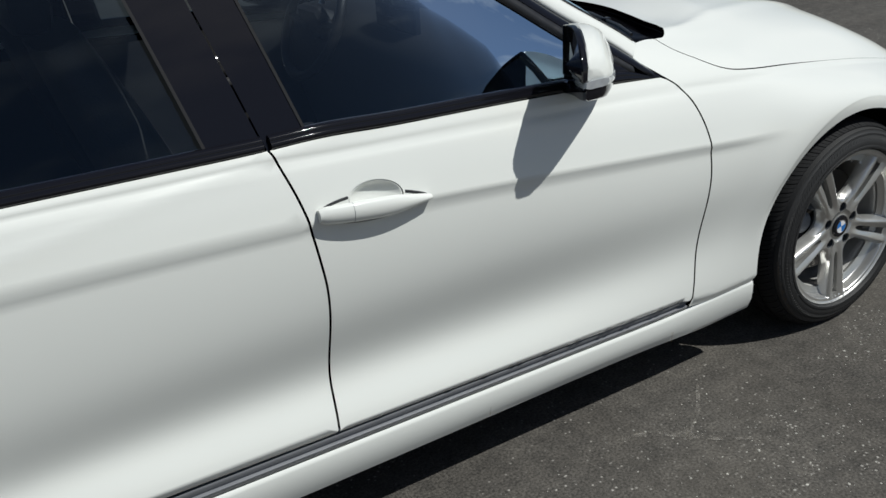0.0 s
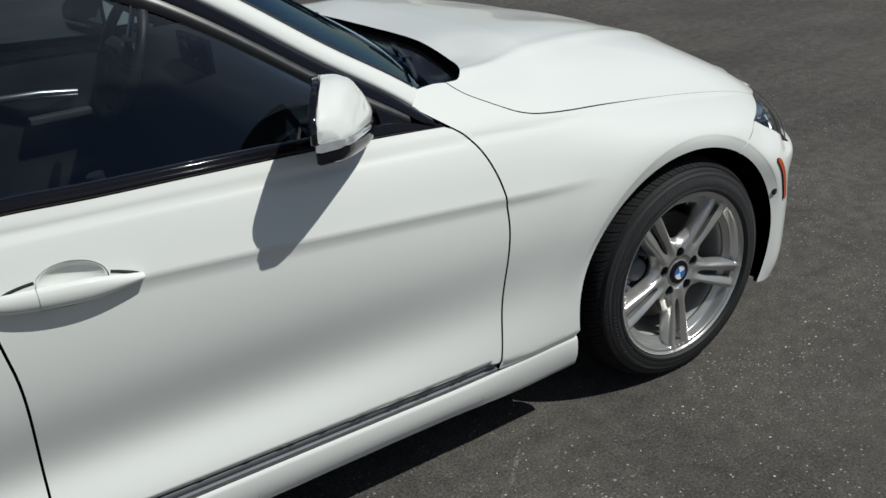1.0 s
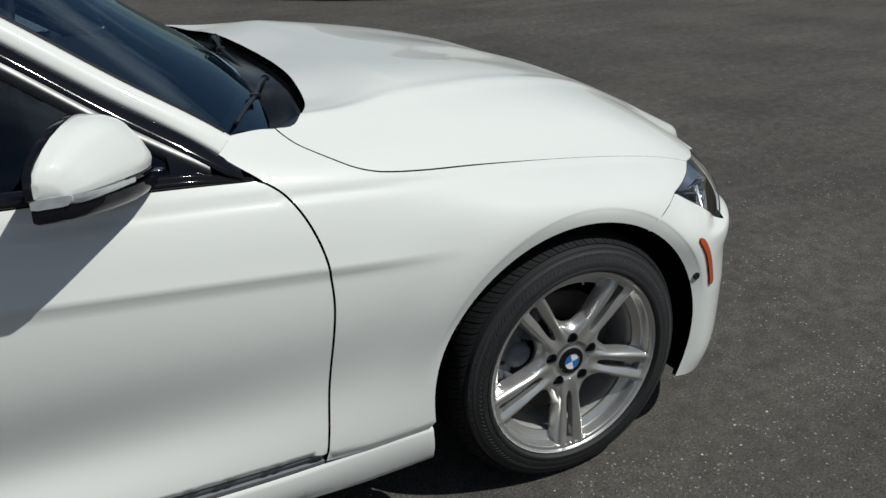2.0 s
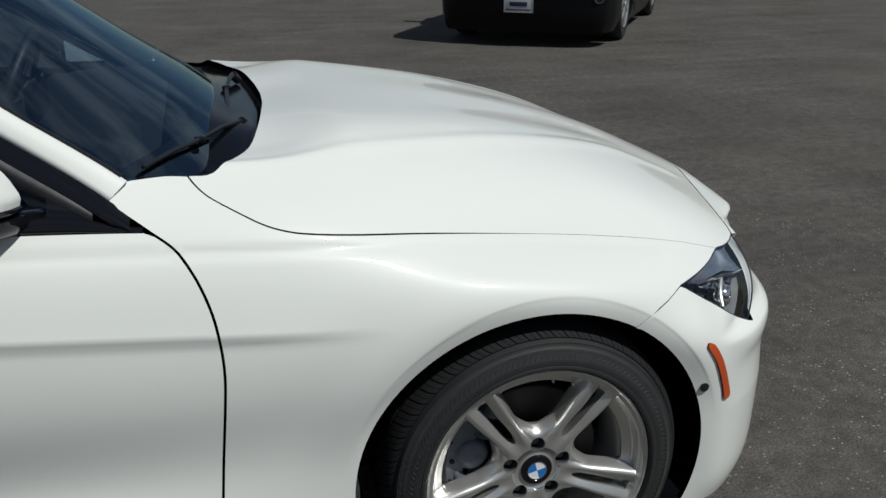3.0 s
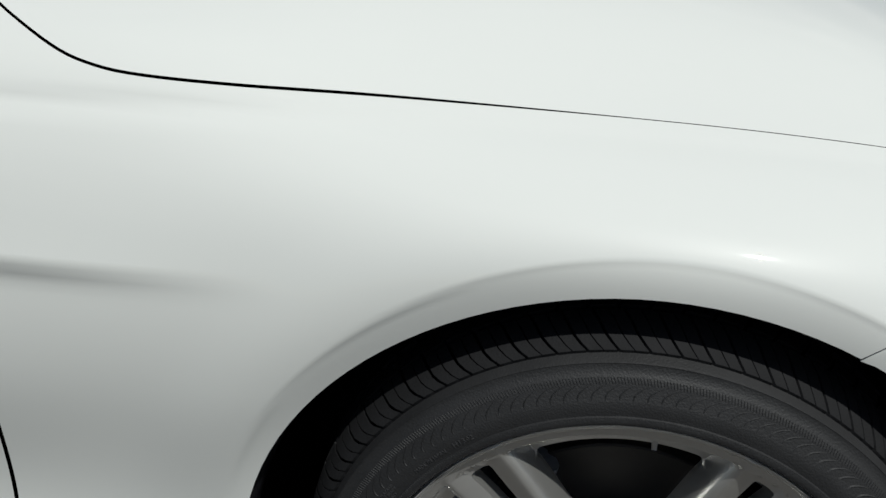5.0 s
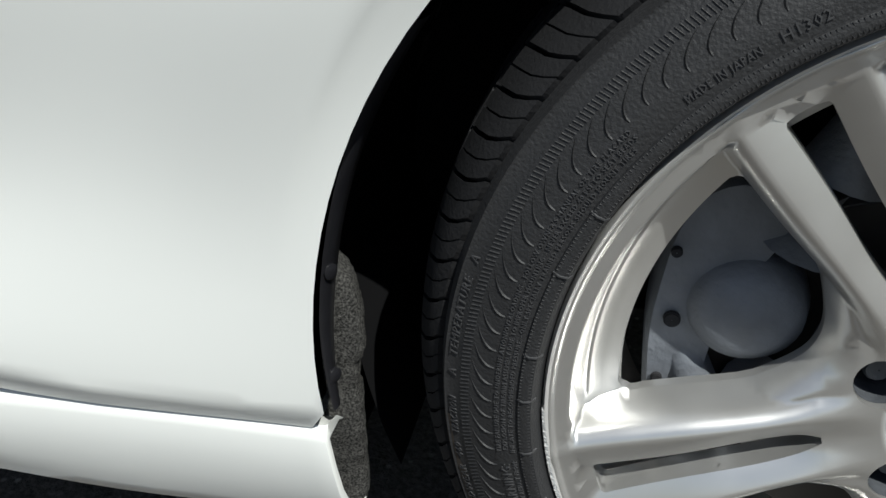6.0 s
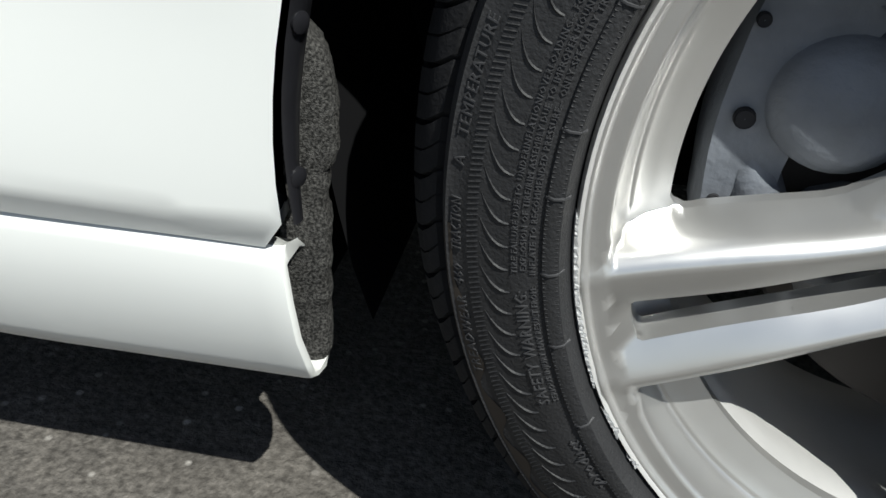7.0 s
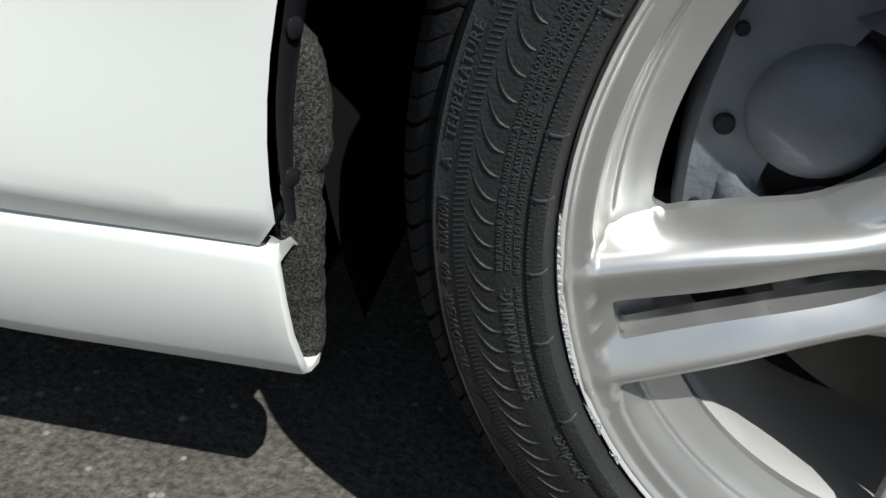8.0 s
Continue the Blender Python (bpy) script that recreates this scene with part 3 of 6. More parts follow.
def sill_section(x, grow=0.0):
    top, low = float(SILL_TOP(x)), float(SILL_LOW(x))
    b = .004 * min(1, max(0, (-.5 - x) / .2))
    inner = .79 + .032 * min(1, max(0, (x + .43) / .03))
    return [(x, -w - grow, z) for w, z in ((min(.838, inner + .016), top - .016), (.850, top - .004), (.866 + b, top + .001), (.8700 + b, top - .003), (.8715 + b, top - .010), (.870 + b, top - .035), (.866 + b, top - .060),
                                           (.857 + b, low + .020), (.852 + b, low + .008), (.844, low + .003), (.830, low - .001), (inner, low + .004))]


def sill():
    xs = [-.386, -.387, -.390] + list(np.linspace(-.40, -2.40, 62))

    def leaning(sec, f):
        # the front end leans forward towards its foot
        return [(x + f * .009 * (.256 - z) / .10, y, z) for x, y, z in sec]

    secs = [leaning(sill_section(x, g), max(0, 1 - (-.386 - x) / .09) ** 1.5) for x, g in zip(xs, [-.0022, -.0006] + [0] * len(xs))]
    # a thin edge turned back into the hollow end
    lip = [(x, min(y + .0042, -.822), min(max(z, .1605), .2475)) for x, y, z in secs[0]]
    deep = [(x - .030, y, z) for x, y, z in lip]
    return smooth(loft([deep, lip] + secs, closed=False, caps=False), 40)


pair_bm("side_skirt", sill, PAINT)


# unseen plate, added to stop sun leaking through the skirt's hollow end
def sill_light_stop():
    bm = bmesh.new()
    bm.faces.new([bm.verts.new((x, y + .003, z)) for x, y, z in sill_section(-.412)])
    return bm


pair_bm("skirt_light_stop", sill_light_stop, ARCHBLACK)


def sill_trim():
    secs = []
    for k in range(41):
        x = -.652 - 1.75 * k / 40
        top = .288 + .021 * max(0, (-.65 - x))
        low = float(SILL_TOP(x)) + .001
        mid = (top + low) / 2
        secs.append([(x, -w, z) for w, z in ((.84, top), (.874, top), (.8755, top - .004), (.868, mid + .003), (.867, mid - .001), (.8745, mid - .004), (.872, low + .004), (.862, low), (.84, low))])
    return smooth(loft(secs), 60)


SILLGREY = varied(base_mat("grey_sill_rubber", (0.17, 0.175, 0.19), 0.35), 20, 0.15, rough_amount=0.08)
pair_bm("sill_trim", sill_trim, SILLGREY, "grey rubber strip along the sill")


# bumper: a plan curve swept over a height profile
PLAN = rounded_line([(.10, .891), (.20, .893), (.28, .895), (.35, .893), (.41, .880), (.465, .856), (.515, .822), (.565, .777), (.615, .717), (.655, .645), (.695, .53), (.728, .38), (.748, .20), (.755, 0.0)], 0.004)
PLAN = np.array(PLAN)
SEG = np.concatenate([[0], np.cumsum(np.linalg.norm(np.diff(PLAN, axis=0), axis=1))])
LENGTH = SEG[-1]
PX, PW = spline(SEG[::6], PLAN[::6, 0]), spline(SEG[::6], PLAN[::6, 1])
IN = spline([.14, .20, .28, .38, .48, .56, .60, .64, .68, .72], [.030, .010, .002, .000, .000, .002, .006, .016, .034, .060])
REST = spline([.40, .55, .568, .582, .60, .64, .68, .74], [0, 0, .004, .022, .028, .040, .062, .09])


def skin_w(x, z):
    """Half width of the wing's skin at rows of x and z."""
    lo, hi = np.full(len(x), .12), np.full(len(x), .95)
    for _ in range(30):
        mid = (lo + hi) / 2
        less = across(x, mid, LZ, 1.0) < z
        lo, hi = np.where(less, mid, lo), np.where(less, hi, mid)
    return -skin(np.stack([x, lo], 1))[:, 1]


def bumper_skin(q):
    s, z = q[:, 0], q[:, 1]
    left = s > LENGTH
    s = np.where(left, 2 * LENGTH - s, s)
    h = 1e-3
    tx, tw = PX(s + h) - PX(s - h), PW(s + h) - PW(s - h)
    ln = np.hypot(tx, tw)
    nx, nw = -tw / ln, tx / ln
    side = step01((0.30 - PX(s)) / 0.12)
    d = IN(z) * (1 - 0.75 * side * step01((z - .5) / .1))
    # the seat of the lamp lies back behind a sharp shelf
    d = d + np.maximum(REST(z), 0) * step01((PX(s) - .37) / .12) * step01((PW(s) - .36) / .2)
    # a brow that stands proud under the lamp, round to the nose
    d = d - 0.006 * np.exp(-(((z - .535) / .03) ** 2)) * step01((PX(s) - .42) / .1)
    r = arch_r(PX(s), z)
    w = PW(s) - nw * d + step01((z - .36) / .22) * (0.007 * np.exp(-(((r - .432) / .06) ** 2)) - 0.26 * np.maximum(.411 - r, 0) * step01((.411 - r) / .010))
    x = PX(s) - nx * d
    mix = step01((.45 - x) / .14)
    xs = np.minimum(x, .45)
    w = w + (skin_w(xs, np.maximum(z, .25)) - w) * mix
    return np.stack([x, np.where(left, w, -w), z], 1)


def s_of(x):
    return float(np.interp(x, PLAN[:, 0], SEG))


lamp_low = [(s_of(.318), .686), (s_of(.38), .652), (s_of(.45), .612), (s_of(.512), .577), (s_of(.525), .574)]
lamp_front = [(s_of(.532), .585), (s_of(.580), .635), (s_of(.640), .684)]
edge = [(s_of(x), z) for x, z in arch_line(0.0, 58, -24, ARCH + .001, 40)]
nose = [(s_of(.640), .684), (s_of(.668), .682), (LENGTH - .45, .676), (LENGTH - .25, .672), (LENGTH, .672)]
foot = [(s_of(.345), .172), (s_of(.42), .160), (s_of(.50), .163), (s_of(.60), .175), (LENGTH - .3, .19), (LENGTH, .19)]
half = [tuple(q) for q in [(s_of(x) - .0030, z) for x, z in SEAM]][::-1] + edge[1:-1] + [tuple(q) for q in rounded_line(foot, .02)]
top = [tuple(q) for q in rounded_line(lamp_low, .01)] + [tuple(q) for q in rounded_line(lamp_front, .01)][1:] + [tuple(q) for q in rounded_line(nose, .02)][1:]
loop = half + [(2 * LENGTH - s, z) for s, z in half[::-1][1:]] + [(2 * LENGTH - s, z) for s, z in top[1:]] + top[::-1][1:-1]
intake = [(LENGTH + 0.34 * math.cos(a), .30 + .075 * math.sin(a)) for a in np.linspace(0, 2 * math.pi, 48)[:-1]]
me = sheet(bumper_skin, [loop, intake], (0.016, 0.010), depth=0.014, gap=0.001, rings=[(s_of(x), z) for r in (.380, .387, .394, .400, .405, .410, .415, .421) for x, z in arch_line(0.0, 75, -24, r, 70)], normal_out=(1, -0.3, 0))
me.materials.append(PAINT)
bumper = part("front_bumper", me, PAINT, car)
part("air_intake", box((.04, .80, .20), (.67, 0, .30), .01), TRIM, bumper, "black grille in the bumper")

# nose between bonnet gap and grille
gapline = [tuple(q) for q in rounded_line(NOSE_GAP, .02)]
rows = []
for k in range(-len(gapline) + 1, len(gapline)):
    x, p = gapline[len(gapline) - 1 - abs(k)]
    a = skin(np.array([[x + .004, p]]))[0]
    w = abs(a[1])
    near = bumper_skin(np.stack([SEG, np.full(len(SEG), .686)], 1))
    b = near[int(np.argmin(np.abs(-near[:, 1] - w)))]
    cx = max(a[0], b[0]) + .062 - .032 * step01(np.array((w - .35) / .2)).item()
    c = np.array([cx, a[1], max(.69, a[2] - .42 * (cx - a[0]))])
    b = np.array([b[0] + .008, a[1], .677])
    sgn = -1 if k > 0 else 1
    line = []
    for t in np.linspace(0, 1, 9):
        v = (1 - t) ** 2 * a + 2 * t * (1 - t) * c + t * t * b
        line.append((v[0], -sgn * -v[1] if sgn < 0 else v[1], v[2]))
    rows.append(line)
part("nose_panel", ruled(rows), PAINT, car)
for s in (-1, 1):
    secs = []
    for k in range(25):
        a = 2 * math.pi * k / 24
        secs.append([Vector((.728 - .02 * math.sin(a) - abs(.145 * math.cos(a)) * .03, s * (.155 + .135 * math.cos(a)), .615 + .075 * math.sin(a))) + Vector((.012 * math.cos(b), 0, .010 * math.sin(b))) for b in [2 * math.pi * j / 6 for j in range(6)]])
    kid = part("kidney_grille", smooth(loft(secs, caps=False), 50), CHROME, car, "chrome-framed kidney grille")
    for j in range(9):
        part("grille_bar", box((.02, .006, .125), (.712, s * (.05 + .026 * j), .615), .002), TRIM, kid)

# headlamps
CLEAR = glass_mat("clear_lens", (0.92, 0.95, 0.98))
LAMPGREY = varied(base_mat("lamp_housing", (0.30, 0.31, 0.33), 0.30, metal=0.4), 30, 0.2)
BROW = varied(base_mat("lamp_brow", (0.36, 0.42, 0.54), 0.22, metal=0.7), 25, 0.15, rough_amount=0.08)


def headlamp():
    top_line = rounded_line(LAMP_TOP, .01) + rounded_line(LAMP_BROW, .01)[1:]
    top_line = skin(np.array([tuple(q) for q in top_line]))
    low_line = bumper_skin(np.array([tuple(q) for q in rounded_line(lamp_low[:4], .01)]))

    def along(line, u):
        k = np.concatenate([[0], np.cumsum(np.linalg.norm(np.diff(line, axis=0), axis=1))])
        return np.array([np.interp(u * k[-1], k, line[:, i]) for i in range(3)])

    def lens(u, v, out):
        # u along the upper edge, v down towards the lower corner
        top, low = along(top_line, u), along(low_line, u)
        q = top + (low - top) * v + np.array((.020, -.018, .004)) * math.sin(math.pi * v) * u
        n = np.array((.62, -.72, .30))
        return q + n / np.linalg.norm(n) * (out - .0025)

    def grid(out, u0, u1, v0, v1, nu=14, nv=10):
        return [[lens(u0 + (u1 - u0) * i / nu, v0 + (v1 - v0) * j / nv, out) for j in range(nv + 1)] for i in range(nu + 1)]

    housing = ruled(grid(-.055, .0, 1, 0, 1))
    lamp = part("headlamp", housing, LAMPGREY, car, "clear-lensed headlamp with grey housing")
    out = [lamp]
    glass = part("lens", ruled(grid(.002, 0, 1, 0, 1)), CLEAR, lamp, "clear lens")
    glass.visible_shadow = False
    brow = [[lens(u, .03 + (v - .03) * (1 - .25 * math.sin(math.pi * u)), -.016 - .010 * math.sin(math.pi * (v - .03) / .37)) for v in np.linspace(.03, .46, 11)] for u in np.linspace(.06, .97, 18)]
    part("brow", ruled(brow), BROW, lamp, "blue-grey brow over the lamp")
    part("inner_panel", ruled(grid(-.030, .80, .99, .40, .96)), LAMPGREY, lamp)
    for u, v, a, b in ((.36, .62, .030, .016), (.47, .70, .022, .030), (.70, .52, .034, .012), (.66, .86, .020, .014)):
        part("reflector", box((a, a * .8, b), lens(u, v, -.028), .003, Matrix.Rotation(radians(-38), 4, "Z")), CHROME, lamp)
    part("brow_lip", tube([lens(u, .42, -.012) for u in np.linspace(.12, .96, 14)], .004), CHROME, lamp)
    rim = [lens(u, 0, .001) for u in np.linspace(0, 1, 14)] + [lens(1, v, .001) for v in np.linspace(0, 1, 10)][1:] + [lens(u, 1, .001) for u in np.linspace(1, 0, 14)][1:]
    part("seal", tube(rim, .0018, 6), TRIM, lamp)
    part("bracket", tube([lens(.62, .45, -.02), lens(.60, .72, -.022), lens(.66, .9, -.02)], .006), ALLOY, lamp)
    for u, r in ((.72, .021), (.54, .017)):
        ctr = Vector(lens(u, .68, -.034))
        bm = bmesh.new()
        bmesh.ops.create_uvsphere(bm, u_segments=20, v_segments=12, radius=r)
        bmesh.ops.scale(bm, vec=(1, 1, .8), verts=bm.verts)
        bmesh.ops.translate(bm, vec=ctr, verts=bm.verts)
        part("projector", smooth(bm), CLEAR if u < .7 else CHROME, lamp)
        ringpts = [ctr + Vector((.62, -.72, .3)).normalized() * .01 + (Vector((.757, .653, 0)) * math.cos(t) + Vector((-.2, .23, .95)) * math.sin(t)) * (r * 1.15) for t in np.linspace(0, 2 * math.pi, 22)]
        part("ring", tube(ringpts, .003, 6), CHROME, lamp)
    return out[0]


lamp_r = headlamp()
lamp_l = copy_thing(lamp_r, Matrix.Identity(4))
lamp_l.scale = (1, -1, 1)

# side marker and parking sensor on the bumper
mark = [(s_of(.356), .571), (s_of(.372), .572), (s_of(.396), .535), (s_of(.421), .475), (s_of(.432), .438), (s_of(.416), .434), (s_of(.405), .47), (s_of(.381), .53)]


def proud(d):
    def f(q):
        h = 1e-3
        a = bumper_skin(q)
        n = np.cross(bumper_skin(q + (h, 0)) - a, bumper_skin(q + (0, h)) - a)
        n /= np.linalg.norm(n, axis=1)[:, None]
        n *= np.where(n[:, 1:2] * np.sign(a[:, 1:2]) < 0, -1, 1)
        return a + n * d
    return f


me = sheet(proud(.004), [rounded_line(mark, .006, True)], .006, depth=.008, gap=0, normal_out=(.4, -1, 0))
both("side_marker", me, AMBER, label="amber side marker")
for s in (-1, 1):
    q = proud(.001)(np.array([[s_of(.362), .472]]))[0]
    n = Vector((.12, s * 1, 0)).normalized()
    secs = []
    for r, o in ((.010, 0), (.010, .0016), (.008, .0024), (.0005, .002)):
        secs.append([Vector((q[0], -s * q[1] * -1 if s > 0 else q[1], q[2])) + n * o + (Vector((0, 0, 1)) * math.sin(a) + Vector((1, 0, 0)) * math.cos(a)) * r for a in [2 * math.pi * k / 20 for k in range(20)]])
    part("parking_sensor", smooth(loft(secs), 40), TRIM, car)


# inner arches and the felt behind the front wheels
def inner_arch(ax):
    rows = []
    for k in range(41):
        a = math.radians(-22 + 224 * k / 40)
        low = step01(np.array((math.degrees(a) - 176) / 14)).item()
        r = .395 + .01 * max(0, -math.cos(a)) - .022 * low
        rows.append([(ax + r * math.cos(a), -w, AXLE_Z + r * math.sin(a)) for w in (.864 - .090 * step01(np.array((math.degrees(a) - 100) / 45)).item() + .030 * low, .772, .70, .60, .55)])
    back = [[(ax + .40 * math.cos(math.radians(-22 + 224 * k / 40)), -.55, AXLE_Z + .40 * math.sin(math.radians(-22 + 224 * k / 40))), (ax, -.55, AXLE_Z)] for k in range(41)]
    return joined([ruled(rows), ruled(back)])


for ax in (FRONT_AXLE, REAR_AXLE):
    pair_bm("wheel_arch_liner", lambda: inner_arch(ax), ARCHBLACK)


FELT_EDGE = spline([.151, .160, .178, .22, .256, .283, .296, .312, .334, .350, .362], [-.382, -.3765, -.3752, -.3742, -.3736, -.3735, -.3700, -.3690, -.3705, -.3752, -.3835])


def felt():
    """The rough liner edge that shows behind the front wheel, above and inside the skirt's end."""
    rnd = random.Random(4)
    rows = []
    for k in range(70):
        z = .151 + .211 * k / 69
        fr = float(FELT_EDGE(z)) + rnd.uniform(-.0009, .0009) + .0006 * math.sin(k * .8)
        back = min(-.398, fr - .004)
        w = .834 - .006 * step01(np.array((.24 - z) / .06)).item()
        rows.append([(back, -w - .006, z), (fr - .006, -w - .003 + rnd.uniform(-.0006, .0006), z), (fr - .0015, -w + rnd.uniform(-.0006, .0006), z), (fr, -w + .005, z), (fr - .002, -w + .014, z), (fr - .008, -w + .03, z)])
    return ruled(rows)


pair_bm("felt_liner", felt, LINER, "rough grey felt liner behind the wheel")


def arch_flange():
    rows = []
    for k in range(25):
        a = math.radians(187.2 - 40.7 * k / 24)
        r = ARCH + .012 * math.cos(a) ** 2
        deep = .40 + .60 * min(1, k / 9)
        rows.append([(r * math.cos(a) + dx * deep, -(.864 - (.864 - w) * deep), AXLE_Z + r * math.sin(a)) for dx, w in ((-.004, .864), (-.0012, .8615), (.0012, .856), (.0022, .846), (-.006, .836))])
    return ruled(rows)


pair_bm("arch_flange", arch_flange, TRIM)
for z in (.296, .374):
    fx = -math.sqrt(.383**2 - (z - .32) ** 2)
    pair_bm("liner_rivet", lambda: tube([(fx - .002, -.856, z), (fx + .0022, -.858, z), (fx + .0030, -.8585, z)], [.0058, .0054, .0030], 12), TRIM)

# underside
pair_bm("underbody", lambda: ruled([[(x, -w, z) for w, z in ((.82, .17), (.74, .155), (0.0, .15))] for x in np.linspace(-2.38, -.402, 12)]), BLACK)
part("engine_tray", ruled([[(x, w, .16) for w in np.linspace(-.52, .52, 5)] for x in np.linspace(-.45, .66, 8)]), BLACK, car)
part("rear_tray", ruled([[(x, w, .22) for w in np.linspace(-.52, .52, 5)] for x in np.linspace(-3.7, -2.38, 8)]), BLACK, car)

# ---- wheels ----
SPOKE0 = -90.6                       # the lowest spoke's direction, degrees
FACE_Y = -0.870                      # the plane of the spokes' middle in the car's frame
CREST = spline([0, .04, .06, .09, .12, .16, .20, .235, .25], [.010, .009, .007, .003, -.001, -.006, -.0095, -.0125, -.0135])
SLOT = spline([.086, .094, .105, .16, .2165], [.0022, .0056, .0078, .0090, .0115])
RIB = spline([.045, .07, .10, .115, .165, .20, .237], [.013, .0175, .0205, .0215, .0258, .0288, .0305])
EDGE = spline([.085, .098, .115, .155, .19, .21, .23], [.0385, .0350, .0345, .0395, .0430, .0445, .046])
LEDGE = spline([.196, .2015, .2085, .216, .2195], [.0262, .0245, .0215, .0180, .0158])
HOLE_R, RING_R = .0605, .2015


def web_edge(phi):
    """Radius at which the hub's web ends, by the angle from the spoke's axis: hollowed out between the spokes."""
    return .0965 + .030 * np.clip((36 - phi) / 20.2, 0, 1.6) ** 2.2


def spoke_frame(x, z):
    a = np.degrees(np.arctan2(z, x)) - SPOKE0
    k = np.round(a / 72)
    a = np.radians(a - 72 * k)
    r = np.hypot(x, z)
    return r * np.cos(a), r * np.sin(a), r


def soft_min(a, b, k=.0022):
    """The smaller of two heights with a small fillet between them."""
    h = np.clip(.5 + .5 * (b - a) / k, 0, 1)
    return b + (a - b) * h - k * h * (1 - h)


def wheel_face(q):
    """The wheel's face: ridged twin ribs, a stepped ring round the rim, a dished hub."""
    x, z = q[:, 0], q[:, 1]
    s, t, r = spoke_frame(x, z)
    t = np.abs(t)
    crest = CREST(r)
    rib, slot, edge = RIB(s), SLOT(np.clip(s, .086, .2165)), EDGE(np.clip(s, .085, .23))
    outer = np.clip((t - rib) / np.maximum(edge - rib, 1e-3), 0, 1.6)
    inner = np.clip((rib - t) / np.maximum(rib - slot, 1e-3), 0, 1.25)
    near = step01((s - .045) / .045)
    spoke = crest + near * (.010 * outer**1.5 + .024 * outer**4 + .0070 * inner**1.25)
    # ring: flat flange, a steep step down, then a ledge that leans back to the openings
    flange = crest + .0006 * step01((.2405 - r) / .006)
    down = step01((.2290 - r) / .0085)
    ring = flange + (LEDGE(np.clip(r, .196, .2195)) - flange) * down
    phi = np.degrees(np.arctan2(t, np.maximum(s, 1e-4)))
    hub = .0085 + .05 * np.maximum(r - .062, 0) + .020 * np.clip((r - web_edge(phi) + .020) / .020, 0, 1.3) ** 2
    y = soft_min(spoke, np.where(r > .19, ring, hub), np.where(r > .19, .0055, .0022))
    y = np.where(r < .05, crest, y)
    # shallow dish round the cap, rolled rim lip
    y = y + .003 * np.exp(-(((r - .040) / .006) ** 2))
    y = y - .0025 * step01((r - .2365) / .003) + .010 * step01((r - .2405) / .004)
    return np.stack([x, y, z], 1)


def turn2(pts, deg):
    c, s = math.cos(radians(deg)), math.sin(radians(deg))
    return [(c * a - s * b, s * a + c * b) for a, b in pts]


def alloy_mesh():
    ring = lambda r, n: [(r * math.cos(a), r * math.sin(a)) for a in np.linspace(0, 2 * math.pi, n + 1)[:-1]]
    loops = [ring(.2445, 170)]
    rows_s = np.linspace(.062, .2280, 48)
    for k in range(5):
        d = SPOKE0 + 72 * k
        slot = [(s, float(SLOT(s))) for s in [.086] + [q for q in rows_s if .087 < q < .2150] + [.2165]]
        slot = slot + [(.2188, .0103), (.2195, .005), (.2197, 0.0), (.2195, -.005), (.2188, -.0103)] + [(s, -w) for s, w in slot[::-1]]
        loops.append(turn2(slot, d))
        # the wide opening up to the next spoke
        right = [(s, float(EDGE(s))) for s in rows_s if .1235 < s < .1895] + [(.1915, float(EDGE(.1915)) + .0007), (.1940, float(EDGE(.194)) + .0028), (.1952, float(EDGE(.195)) + .0066)]
        left = turn2([(s, -t) for s, t in right], 72)
        a0 = math.degrees(math.atan2(right[-1][1], right[-1][0])) + 1.5
        outer = [(RING_R * math.cos(radians(a)), RING_R * math.sin(radians(a))) for a in np.linspace(a0, 72 - a0, 24)]
        b0 = math.degrees(math.atan2(right[0][1], right[0][0])) + 1.6
        inner = [(web_edge(min(a, 72 - a)) * math.cos(radians(a)), web_edge(min(a, 72 - a)) * math.sin(radians(a))) for a in np.linspace(72 - b0, b0, 25)]
        loops.append(turn2(right + outer + left[::-1] + inner, d))
        bolt = [(HOLE_R + .0160 * math.cos(a), .0160 * math.sin(a)) for a in np.linspace(0, 2 * math.pi, 25)[:-1]]
        loops.append(turn2(bolt, d + 36))
    fill = []
    for k in range(5):
        d = SPOKE0 + 72 * k
        row = []
        for s in rows_s:
            rib, edge, slot = float(RIB(s)), float(EDGE(max(s, .085))), float(SLOT(s)) if s > .086 else 0.0
            ts = [rib] + [rib + (edge - rib) * f for f in (.11, .25, .40, .55, .69, .80, .89)] + [slot + (rib - slot) * f for f in (.14, .34, .54, .72, .88)]
            ts += [edge, edge * 1.035, edge * 1.08] if s > .193 else []
            row += [(s, t) for t in ts] + [(s, -t) for t in ts] + ([(s, 0.0)] if s < .086 or s > .2205 else [])
        fill += turn2(row, d)
    for r in (.035, .038, .041, .045, .050, .055):
        fill += ring(r, int(r * 1300))
    # the ring, the hub's webs and the rim lip, clear of the ribs' own rows
    for r in (.061, .067, .073, .079, .085, .091, .0945, .0975, .1005, .1035, .107, .111, .115, .119, .2035, .2070, .2110, .2150, .2180, .2197, .2212, .2228, .2243, .2258, .2272, .2286, .2305, .2325, .2345, .2362, .2375, .2388, .2400, .2410, .2420, .2431):
        pts = np.array(ring(r, 200 if r > .2 else int(r * 1300)))
        s, t, _ = spoke_frame(pts[:, 0], pts[:, 1])
        clear = (s > .2290) | (np.abs(t) > EDGE(np.clip(s, .085, .23)) * 1.10 + .0006)
        fill += [tuple(p) for p in pts[clear]]
    return sheet(wheel_face, loops, .0020, depth=.007, gap=0, normal_out=(0, -1, 0), fill=fill, fold=(0, 1, 0))


